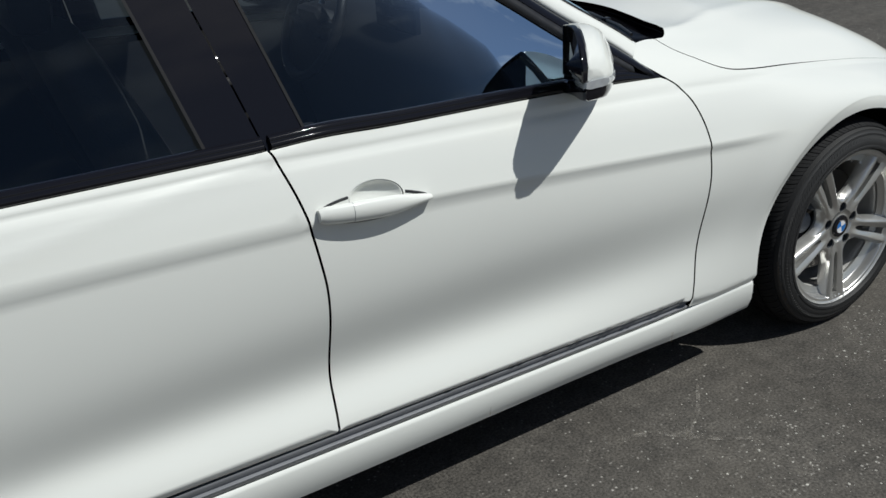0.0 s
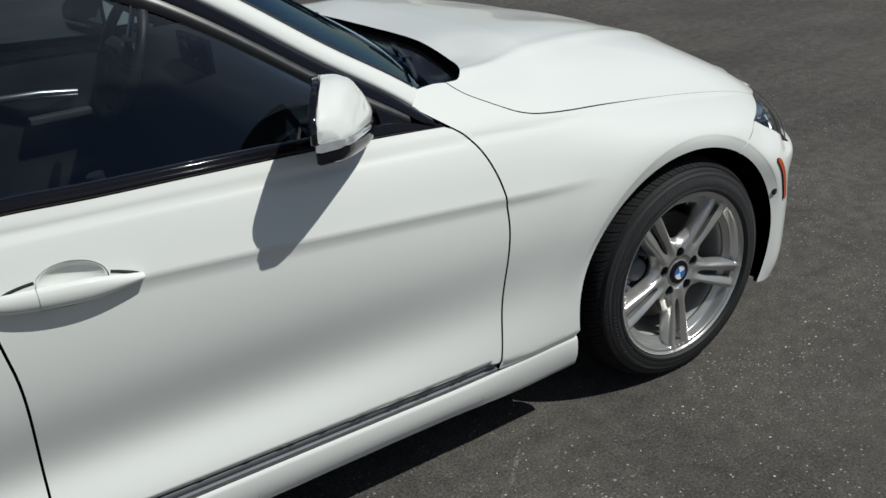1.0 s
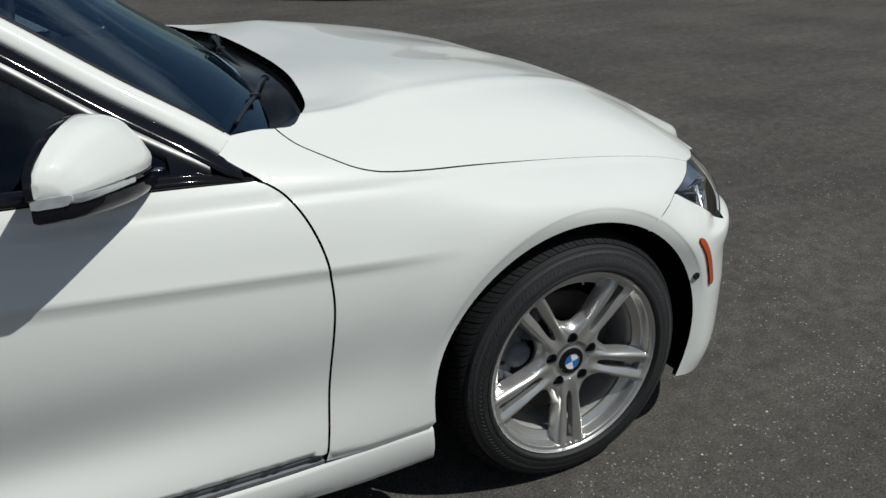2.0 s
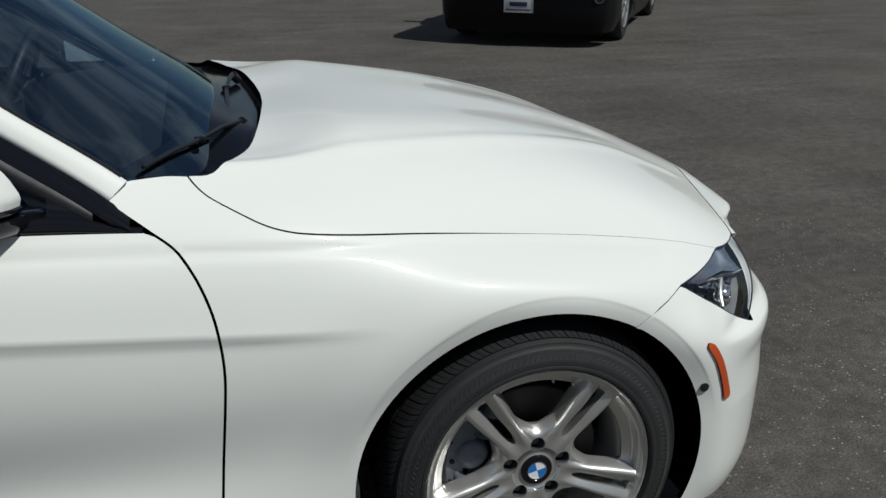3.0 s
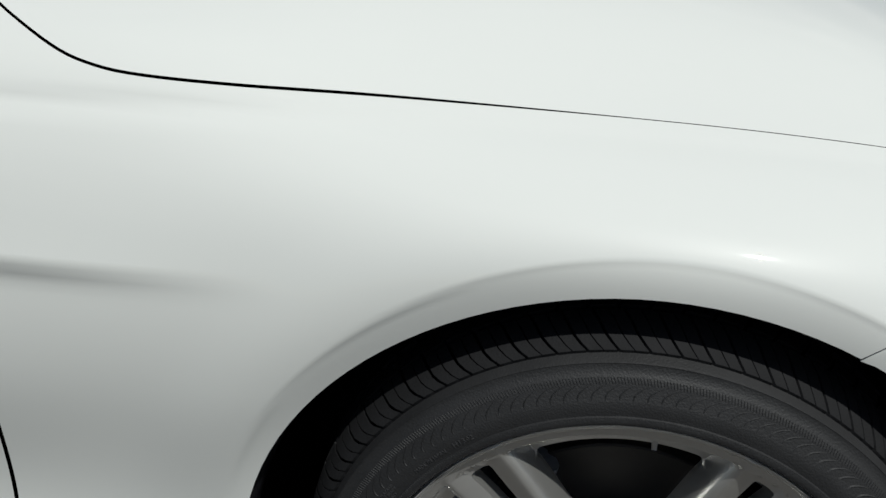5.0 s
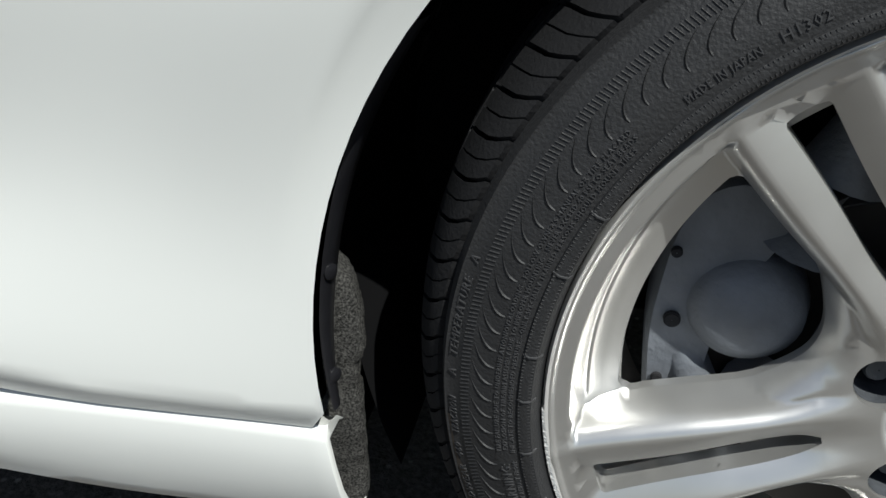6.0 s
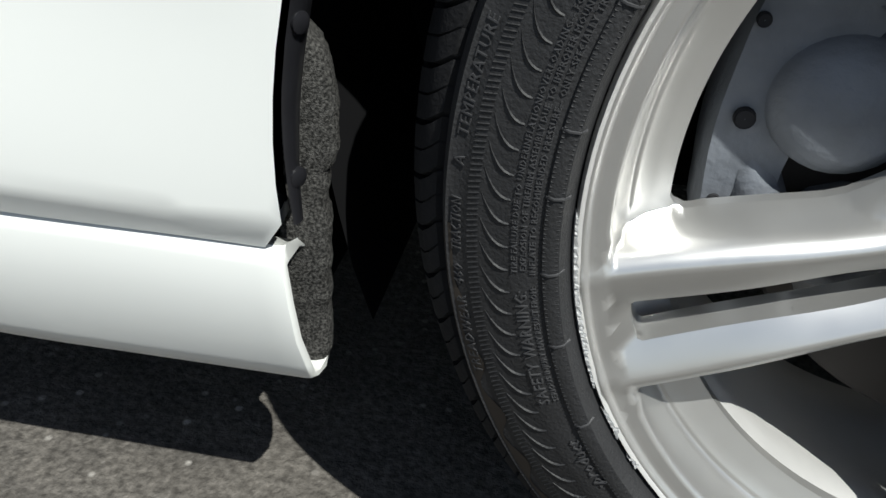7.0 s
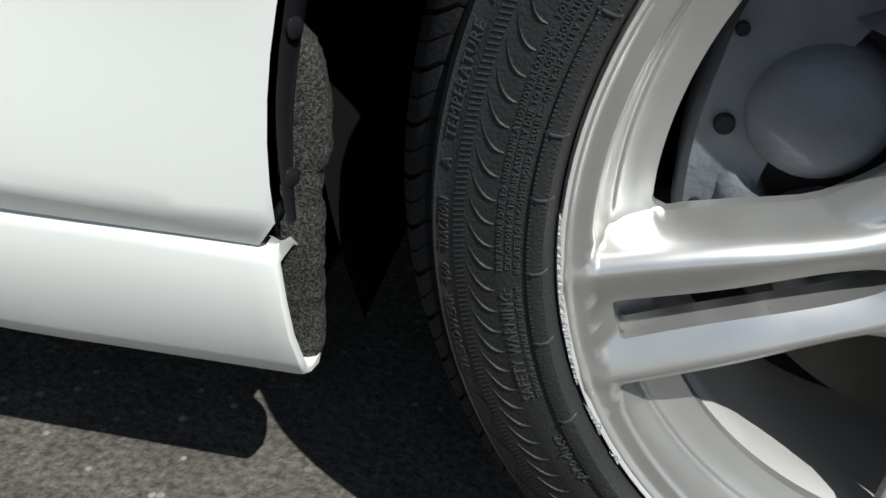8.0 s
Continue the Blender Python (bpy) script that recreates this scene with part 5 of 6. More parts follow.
scr = part("windscreen", ruled([[screen_point(screen_foot(u) + (-1.44 - screen_foot(u)) * k / 25, u) - Vector((0, 0, .004)) for u in us] for k in range(26)]), SCREEN, car, "tinted curved windscreen")
scr.visible_shadow = False
FRIT = base_mat("screen_border", (0.006, 0.007, 0.009), 0.06)
part("screen_border", ruled([[screen_point(screen_foot(u * .97) * (1 - f) - .800 * f, u * .97) - Vector((0, 0, .007)) for u in us] for f in np.linspace(0, 1, 4)]), FRIT, scr)
for s in (-1, 1):
    part("screen_border", ruled([[screen_point(x, s * u) - Vector((0, 0, .007)) for u in (1.0, .985, .965)] for x in np.linspace(-.782, -1.44, 26)]), FRIT, scr)
    part("screen_seal", tube([screen_point(x, s * .998) + Vector((0, 0, .0)) for x in np.linspace(-.784, -1.44, 30)], .004 if s < 0 else .009, 6), TRIM, scr)

# scuttle between bonnet and screen
rows = []
cowl_line = [tuple(q) for q in cowl] + [(x, 2 * MID - p) for x, p in cowl[::-1][1:]]
for x, p in cowl_line:
    a = Vector(skin_across(np.array([[x, p]]))[0]) + Vector((.010, 0, -.016))
    u = max(-1, min(1, a.y / .74))
    b = screen_point(screen_foot(u) - .006, u) + Vector((.0, 0, -.012))
    rows.append([a + Vector((0, 0, -.02)), a, a * .7 + b * .3 + Vector((0, 0, -.010)), a * .35 + b * .65 + Vector((0, 0, -.008)), b, b + Vector((-.03, 0, .006))])
part("scuttle", ruled(rows), base_mat("scuttle_black", (0.003, 0.003, 0.004), 0.14, spec=0.3), car, "black plastic scuttle under the windscreen")
rows = []
for x, p in cowl_line:
    a = Vector(skin_across(np.array([[x, p]]))[0])
    rows.append([a + Vector((.008, 0, -.007)), a + Vector((.003, 0, -.009)), a + Vector((.003, 0, -.015)), a + Vector((.008, 0, -.020))])
part("bonnet_seal", ruled(rows), TRIM, car)

# wipers
def wiper(tip, joint, root, foot):
    tip, joint, root, foot = (Vector(v) for v in (tip, joint, root, foot))
    blade = tube([tip, tip * .5 + joint * .5 + Vector((0, 0, .004)), joint], [.0042, .0052, .005], 8)
    w = part("wiper", blade, TRIM, car, "black windscreen wiper")
    part("wiper_arm", tube([joint, joint * .5 + root * .5 + Vector((0, 0, .006)), root], [.004, .0055, .007], 8), TRIM, w)
    part("wiper_pivot", tube([root, foot], [.013, .011], 12), TRIM, w)
    part("wiper_clip", box((.022, .018, .014), joint, .004), GLOSSBLACK, w)
    return w


wiper((-.716, -.698, .981), (-.614, -.489, .977), (-.522, -.260, .960), (-.505, -.245, .944))
wiper((-.547, -.222, .960), (-.539, .062, .983), (-.515, .226, .990), (-.500, .240, .970))

# roof, rear screen, boot, tail
rows = []
for x in list(np.linspace(-1.44, -2.6, 18)):
    e = Vector((x + .03 * max(0, 1 - (-1.44 - x) / .4), -(float(RW(x)) - .024), float(RZ(x)) + .026))
    rows.append([(e.x + (.145 * (1 - u * u) if x == -1.44 else .145 * max(0, 1 - (-1.44 - x) / .3) * (1 - u * u)), e.y * -u, e.z + .035 * (1 - u * u)) for u in np.linspace(-1, 1, 17)])
part("roof", ruled(rows), PAINT, car)


def roof_rail():
    return ruled([[(x, -float(RW(x)), float(RZ(x))), (x, -float(RW(x)) + .006, float(RZ(x)) + .018), (x, -(float(RW(x)) - .024), float(RZ(x)) + .026)] for x in np.linspace(-1.42, -3.2, 40)], True)


pair_bm("roof_rail", roof_rail, PAINT)
rows = [[(x, (float(RW(x)) - .03) * u, float(RZ(x)) + .02 + .03 * (1 - u * u)) for u in np.linspace(-1, 1, 15)] for x in np.linspace(-2.6, -3.16, 12)]
o = part("rear_screen", ruled(rows), SCREEN, car)
o.visible_shadow = False
rows = [[(x, .70 * u, 1.075 - .03 * (-3.16 - x) / .5 + .02 * (1 - u * u)) for u in np.linspace(-1, 1, 13)] for x in np.linspace(-3.16, -3.66, 8)]
rows.append([(-3.70, .69 * u, 1.00) for u in np.linspace(-1, 1, 13)])
rows.append([(-3.74, .68 * u, .80) for u in np.linspace(-1, 1, 13)])
part("boot_lid", ruled(rows), PAINT, car)
secs = []
for z, d in ((.22, -.05), (.32, -.01), (.50, 0), (.62, -.01), (.80, -.05)):
    secs.append([(-3.22, -.86, z)] + [(-3.80 - d + .30 * abs(u) ** 4, .86 * u, z) for u in np.linspace(-1, 1, 21)] + [(-3.22, .86, z)])
part("rear_bumper", ruled(secs), PAINT, car)
for s in (-1, 1):
    part("tail_lamp", box((.10, .32, .13), (-3.68, s * .62, .84), .02), base_mat("red_lens", (.35, .01, .01), .2, coat=.5), car, "red tail lamp")


def shoulder_panel():
    return ruled([[Vector(belt_point(x)) + Vector((0, .004, 0)), Vector((x, -.70, 1.03 + .03 * (x < -3))), Vector((x, -.66, 1.05))] for x in np.linspace(-2.70, -3.7, 20)], True)


pair_bm("rear_shoulder", shoulder_panel, PAINT)


# door mirrors
MIRROR = np.array([
    # half width, rear x, front x, lower and upper edge of the cap, foot of the black base
    (.815, -1.020, -.902, .958, 1.064, .908), (.840, -1.028, -.912, .960, 1.069, .914), (.870, -1.040, -.930, .964, 1.071, .919), (.900, -1.056, -.957, .968, 1.068, .924), (.930, -1.074, -.984, .972, 1.061, .929),
    (.955, -1.089, -1.006, .977, 1.051, .935), (.975, -1.101, -1.026, .981, 1.039, .940), (.987, -1.108, -1.044, .984, 1.027, .944), (.993, -1.110, -1.062, .987, 1.014, .949)])


def soften(poly, n=4):
    """A closed outline with its corners cut round."""
    pts = []
    for (ax, az), (bx, bz) in zip(poly, poly[1:] + poly[:1]):
        pts += [(ax + (bx - ax) * t, az + (bz - az) * t) for t in np.linspace(.16, .84, n)]
    return pts


def mirror_cap():
    secs = []
    for w, xr, xf, z0, z1, _ in MIRROR:
        d, h = xf - xr, z1 - z0
        poly = [(0, 0), (0, .5), (.02, 1.03), (.38, .98), (.64, .84), (.87, .5), (1, .18), (.96, 0)]
        secs.append([(xr + d * u, -w, z0 + h * v) for u, v in soften(poly)])
    last = np.array(secs[-1])
    secs.append([tuple(q) for q in last.mean(0) + (last - last.mean(0)) * (.6, 0, .6) + (0, -.002, 0)])
    return smooth(loft(secs), 62)


def mirror_band(top, low, w0, w1, grow, taper=0.0):
    """A band under the cap that follows its plan; top and low are heights against the cap's lower edge."""
    secs = []
    ws = np.linspace(w0, w1, 16)
    for w in ws:
        row = [float(np.interp(w, MIRROR[:, 0], MIRROR[:, c])) for c in range(1, 6)]
        z_top = row[2] + top
        z_low = row[2] + low if low is not None else row[4]
        xr, xf = row[0] - .007, row[1] + grow - taper * max(0, (w - .90) / .09)
        d, h = xf - xr, z_top - z_low
        secs.append([(xr + d * u, -w, z_low + h * v) for u, v in soften([(0, 0), (0, 1), (1, 1), (1.0, .45), (.86, .0)], 3)])
    return smooth(loft(secs), 50)


def mirror_rim():
    """The black frame round the glass, on the cap's rear edge."""
    up = [(xr, -w, z1 + (z1 - z0) * .02) for w, xr, xf, z0, z1, _ in MIRROR]
    low = [(xr, -w, z0) for w, xr, xf, z0, z1, _ in MIRROR]
    ring = np.array(up + low[::-1])
    mid = ring.mean(0)
    secs = []
    for dx, k in ((.002, .995), (-.006, 1.0), (-.011, .985), (-.012, .93), (-.006, .90), (-.006, .2)):
        secs.append([tuple(q) for q in mid + (ring - mid) * (1, k, k) + (dx, 0, 0)])
    return smooth(loft(secs), 40)


def mirror_foot():
    secs = []
    for x0, x1, w, z0, z1 in ((-1.005, -.905, .822, .910, .957), (-.985, -.888, .800, .905, .952), (-.960, -.868, .775, .900, .945), (-.935, -.850, .752, .903, .940)):
        secs.append([(x0 + (x1 - x0) * u, -w, z0 + (z1 - z0) * v) for u, v in soften([(0, .1), (.1, 1), (1, .9), (.95, .2), (.5, 0)], 3)])
    return smooth(loft(secs), 50)


LENS = varied(base_mat("clear_lamp_lens", (0.52, 0.54, 0.57), 0.22, metal=0.35, coat=0.8), 70, 0.35, rough_amount=0.1)
cap, cap_l = pair_bm("door_mirror", mirror_cap, PAINT, "white door mirror with a clear lamp strip and black base")
for c, turn in ((cap, 1), (cap_l, -1)):
    for nm, make, mat in (("lamp_strip", lambda: mirror_band(.0015, -.0150, .893, .9985, .0045), LENS), ("mirror_base", lambda: mirror_band(-.0115, None, .815, .9965, .0010, .012), GLOSSBLACK),
                          ("mirror_edge", lambda: mirror_band(.0030, -.0125, .815, .905, .0006), GLOSSBLACK), ("mirror_rim", mirror_rim, GLOSSBLACK), ("mirror_foot", mirror_foot, GLOSSBLACK)):
        bm = make()
        if turn < 0:
            bmesh.ops.scale(bm, vec=(1, -1, 1), verts=bm.verts)
            bmesh.ops.reverse_faces(bm, faces=bm.faces)
        part(nm, bm, mat, c)


# door handles: a bar over a scooped recess
HANDLE_SLOPE = .085


def handle_bar(x0, x1, zc):
    secs = []
    n = 22
    for k in range(n + 1):
        t = k / n
        x = x0 + (x1 - x0) * t
        p = p_of(x, zc + HANDLE_SLOPE * (x0 - x))
        b = skin(np.array([[x, p]]))[0]
        rise = .007 + .0175 * math.sin(math.pi * min(1, max(0, t * .9 + .06))) ** .6
        h = .0215 * (math.sin(math.pi * (.12 + .80 * t)) ** .55 if t > .5 else 1.0 - .18 * (1 - t * 2) ** 2)
        if t > .62:
            h *= 1 - .42 * ((t - .62) / .38) ** 1.5
        if t < .03:
            h *= .75
        yy = -(-b[1] + rise)
        th = .016
        secs.append([(x, yy + dy, b[2] + dz) for dy, dz in ((0, -h * .55), (-.0022, -h * .2), (-.0026, h * .25), (0, h * .7), (.004, h * .95), (th * .6, h), (th, h * .7), (th, -h * .7), (th * .6, -h), (.004, -h * .85))])
    return smooth(loft(secs), 50)


def handle_seam(x0, x1, zc):
    """The joint of the lock cover on the bar."""
    rows = handle_bar(x0, x1, zc)
    x = x0 + (x1 - x0) * 6 / 22
    ring = [v.co.copy() for v in rows.verts if abs(v.co.x - x) < 1e-5]
    rows.free()
    mid = sum(ring, Vector()) / len(ring)
    ring = [mid + (q - mid) * 1.004 for q in ring]
    return tube(ring + ring[:1], .0006, 5)


def handle_parts(x0, x1, zc, doors):
    bars = pair_bm("door_handle", lambda: handle_bar(x0, x1, zc), PAINT, "white pull handle")
    for b, d in zip(bars, doors):
        b.parent = d
    seams = pair_bm("handle_seam", lambda: handle_seam(x0, x1, zc), LAMPGREY)
    for b, d in zip(seams, bars):
        b.parent = d
    seat = pair_bm("handle_gasket", lambda: gasket(x0, x1, zc), TRIM)
    for b, d in zip(seat, doors):
        b.parent = d
    cup = pair_bm("handle_cup", lambda: handle_cup(x0, x1, zc), PAINT)
    for b, d in zip(cup, doors):
        b.parent = d


def around(x0, x1, zc, grow):
    """The handle's outline on the door."""
    pts = []
    for k in range(40):
        a = 2 * math.pi * k / 40
        t = .5 + .5 * math.cos(a)
        x = x0 + grow + (x1 - x0 - 2 * grow) * t
        half = (.0255 * (1 - .5 * max(0, (t - .45) / .55) ** 1.6)) + abs(grow) * .6
        pts.append((x, zc + HANDLE_SLOPE * (x0 - x) + half * math.sin(a)))
    return pts


def gasket(x0, x1, zc):
    pts = []
    line = around(x0, x1, zc, .003)
    cx = HANDLE_HOLES[0][0] if x0 > -2 else HANDLE_HOLES[1][0]
    # the upper edge is open over the scoop
    n = len(line)
    start = next(k for k in range(n // 4, n // 2) if line[k][0] < cx - .056)
    stop = max(k for k in range(n // 4) if line[k][0] > cx + .056)
    for x, z in line[start:] + line[:stop + 1]:
        b = skin(np.array([[x, p_of(x, z)]]))[0]
        pts.append((b[0], b[1] + .0005, b[2]))
    return tube(pts, .0032, 6)


def handle_cup(x0, x1, zc):
    """The bowl behind the bar, pressed into the door."""
    cx, cz = HANDLE_HOLES[0] if x0 > -2 else HANDLE_HOLES[1]
    rim = scoop_line(cx, cz)
    mid = np.mean(rim, axis=0)
    rows = []
    for r in (1.04, 1.0, .96, .88, .72, .5, .25, .001):
        ring = skin(np.array([mid + (np.array(q) - mid) * r for q in rim + rim[:1]]))
        deep = .001 + .0185 * (1 - min(1, r) ** 2.6) + (.004 if r > 1 else 0)
        rows.append([(x, y + deep, z) for x, y, z in ring])
    return ruled(rows, True)


handle_parts(-1.682, -1.436, .8160, door_front)
handle_parts(-2.62, -2.374, .868, door_rear)

# ---- inside ----
DASH = varied(base_mat("dash_plastic", (0.018, 0.018, 0.020), 0.6), 90, 0.25, bump=.0006, bump_scale=500)
SEAT = varied(base_mat("black_leather", (0.020, 0.020, 0.021), 0.5), 40, 0.2, bump=.001, bump_scale=200)
SILVERTRIM = base_mat("interior_silver", (0.45, 0.45, 0.46), 0.3, metal=.9)
rows = []
for y in np.linspace(-.70, .70, 25):
    hump = .045 * math.exp(-((y - .37) / .17) ** 2)
    rows.append([(-.70, y, .93), (-.80, y, .955), (-.90, y, .955 + hump * .5), (-1.0, y, .945 + hump), (-1.06, y, .915 + hump * .8), (-1.075, y, .86), (-1.05, y, .72), (-1.0, y, .55), (-.95, y, .40)])
part("dashboard", ruled(rows), DASH, car, "black moulded dashboard")
part("console", box((.95, .24, .32), (-1.45, 0, .45), .04), DASH, car)
part("console_trim", box((.34, .10, .012), (-1.28, 0, .618), .004), SILVERTRIM, car)
part("gear_lever", tube([(-1.30, 0, .61), (-1.32, 0, .72)], [.018, .024], 12), DASH, car)
part("cabin_floor", box((2.3, 1.42, .04), (-1.7, 0, .22), .01), DASH, car)
part("display", box((.018, .24, .10), (-.99, 0, .985), .006), GLOSSBLACK, car)
# steering wheel on the far side
ctr, ax = Vector((-1.105, .36, .945)), Vector((-.90, 0, .42)).normalized()
uu = Vector((0, 1, 0))
vv = ax.cross(uu).normalized()
rim_pts = [ctr + (uu * math.cos(a) + vv * math.sin(a)) * .182 for a in np.linspace(0, 2 * math.pi, 49)]
st = part("steering_wheel", tube(rim_pts, .0165, 10), SEAT, car, "black leather steering wheel")
part("airbag_cover", box((.05, .15, .13), ctr + ax * -.02, .025, Matrix.Rotation(radians(-25), 4, "Y")), DASH, st)
for a in (0, math.pi, -math.pi / 2):
    d = uu * math.cos(a) + vv * math.sin(a)
    part("wheel_spoke", tube([ctr + d * .06 - ax * .015, ctr + d * .175], [.020, .012], 8, .5), SILVERTRIM if a < 0 else DASH, st)
part("steering_column", tube([ctr - ax * .02, ctr - ax * .25], [.05, .06], 14), DASH, st)


def seat(y):
    base = []
    for x, w, z0, z1 in ((-1.28, .20, .36, .50), (-1.36, .24, .35, .535), (-1.55, .255, .35, .52), (-1.74, .25, .36, .51)):
        base.append([(x, y + w * c, (z0 + z1) / 2 + (z1 - z0) / 2 * s) for c, s in [(abs(math.cos(a)) ** .5 * np.sign(math.cos(a)), abs(math.sin(a)) ** .6 * np.sign(math.sin(a))) for a in np.linspace(0, 2 * math.pi, 21)[:-1]]])
    s = part("front_seat", smooth(loft(base), 60), SEAT, car, "black leather seat")
    back = []
    for t, w, th in ((0, .23, .07), (.15, .26, .075), (.45, .26, .07), (.75, .23, .06), (1.0, .16, .045)):
        cx, cz = -1.76 - .24 * t, .48 + .66 * t
        back.append([(cx + th * sn - .0 * c, y + w * c, cz + th * sn * .35) for c, sn in [(abs(math.cos(a)) ** .5 * np.sign(math.cos(a)), abs(math.sin(a)) ** .7 * np.sign(math.sin(a))) for a in np.linspace(0, 2 * math.pi, 21)[:-1]]])
    part("backrest", smooth(loft(back), 60), SEAT, s)
    part("headrest", box((.09, .26, .17), (-2.04, y, 1.235), .04), SEAT, s)
    return s


seat(-.37)
seat(.37)
rear = part("rear_seat", box((.55, 1.25, .18), (-2.45, 0, .48), .06), SEAT, car, "black leather rear bench")
part("backrest", box((.14, 1.25, .62), (-2.78, 0, .80), .05, Matrix.Rotation(radians(-20), 4, "Y")), SEAT, rear)
pair_bm("door_lining", lambda: ruled([[(x, -.775 + .03 * max(0, k - .5), .30 + .60 * k) for k in np.linspace(0, 1, 6)] for x in np.linspace(-.80, -2.6, 10)]), DASH)
pair_bm("door_pull", lambda: tube([(-1.18, -.745, .78), (-1.30, -.725, .80), (-1.42, -.745, .80)], .012, 8), SILVERTRIM)
pair_bm("door_panel_switch", lambda: box((.20, .05, .02), (-1.25, -.735, .715), .004), SILVERTRIM)
m = part("rear_view_mirror", box((.03, .24, .065), (-1.20, 0, 1.265), .012), GLOSSBLACK, car, "black rear-view mirror")
part("mirror_stalk", tube([(-1.19, 0, 1.28), (-1.15, 0, 1.345)], .010, 8), GLOSSBLACK, m)
rows = [[(x, (float(RW(x)) - .03) * u, float(RZ(x)) + .004 + .03 * (1 - u * u)) for u in np.linspace(-1, 1, 11)] for x in np.linspace(-1.5, -2.6, 12)]
part("headliner", ruled(rows), varied(base_mat("grey_headliner", (.30, .30, .29), .9), 60, .1), car)

# ---- the other vehicles on the lot ----
def body_paint(name, color):
    return varied(base_mat(name, color, 0.35, coat=0.9 if max(color) > .03 else .12, spec=0.5 if max(color) > .03 else .15), 4.0, 0.03, rough_amount=0.04)


FARGLASS = base_mat("dark_window_glass", (0.012, 0.015, 0.018), 0.05, coat=0.3)
WHEELSILVER = varied(base_mat("wheel_silver", (0.62, 0.62, 0.62), 0.3, metal=0.8), 20, 0.08)
PLATEWHITE = varied(base_mat("plate_white", (0.42, 0.43, 0.45), 0.4), 20, 0.04)
PLATEBLUE = base_mat("plate_blue", (0.012, 0.018, 0.06), 0.5)


def lamp_of(parent, at, size, turn, dark=False):
    """A clear lamp: dark bowl, bright reflector, glass in front."""
    m = Matrix.Rotation(turn, 4, "Z")
    h = part("headlamp", box(size, at, min(size) * .3, m), LAMPGREY, parent, "clear headlamp")
    f = m @ Vector((1, 0, 0))
    for dz in (-.18, .2):
        part("reflector", box((.02, size[1] * .36, size[2] * .36), Vector(at) + f * (size[0] / 2 + .001) + m @ Vector((0, dz * size[1], 0)), .008, m), CHROME, h)
    g = part("lens", box((.012, size[1] * .96, size[2] * .94), Vector(at) + f * (size[0] / 2 + .010), .005, m), CLEAR, h)
    g.visible_shadow = False
    return h


def road_wheel(parent, x, y, r, width, spokes, rim_share=.66):
    """A tyre with a spoked wheel in it; y is the outer face."""
    s = 1 if y > 0 else -1
    prof = [(r * rim_share, -width), (r * .93, -width), (r * .985, -width * .9), (r, -width * .75), (r, -width * .25), (r * .985, -width * .1), (r * .93, 0), (r * .80, .004), (r * rim_share, -.012)]
    bm = lathe([(a, s * b) for a, b in prof], 40)
    bmesh.ops.translate(bm, vec=(x, y, r), verts=bm.verts)
    w = part("wheel", smooth(bm), RUBBER, parent, "black tyre on a silver spoked wheel")
    rr = r * rim_share
    bm = lathe([(rr, -s * .010), (rr * .97, s * .002), (rr * .93, -s * .006), (rr * .90, -s * .09), (rr * .35, -s * .11), (.02, -s * .11)], 36)
    bmesh.ops.translate(bm, vec=(x, y, r), verts=bm.verts)
    part("rim", smooth(bm), WHEELSILVER, w)
    bm = lathe([(rr * .62, -s * .095), (rr * .62, -s * .085), (rr * .2, -s * .085)], 30)
    bmesh.ops.translate(bm, vec=(x, y, r), verts=bm.verts)
    part("brake_disc", smooth(bm), DISC, w)
    for k in range(spokes):
        a = 2 * math.pi * (k + .3) / spokes
        d = Vector((math.cos(a), 0, math.sin(a)))
        side = Vector((-math.sin(a), 0, math.cos(a)))
        secs = []
        for t, hw, o in ((.0, .045, -.012), (.5, .030, -.008), (1.0, .034, -.018)):
            c = Vector((x, y, r)) + d * (rr * (.14 + .80 * t)) + Vector((0, s * o, 0))
            secs.append([c + side * hw, c + side * hw * .6 + Vector((0, s * .012, 0)), c - side * hw * .6 + Vector((0, s * .012, 0)), c - side * hw, c - Vector((0, s * .035, 0))])
        part("spoke", smooth(loft(secs), 40), WHEELSILVER, w)
    bm = lathe([(rr * .17, -s * .02), (rr * .16, s * .006), (rr * .1, s * .010), (.002, s * .010)], 20)
    bmesh.ops.translate(bm, vec=(x, y, r), verts=bm.verts)
    part("cap", smooth(bm), WHEELSILVER, w)
    return w


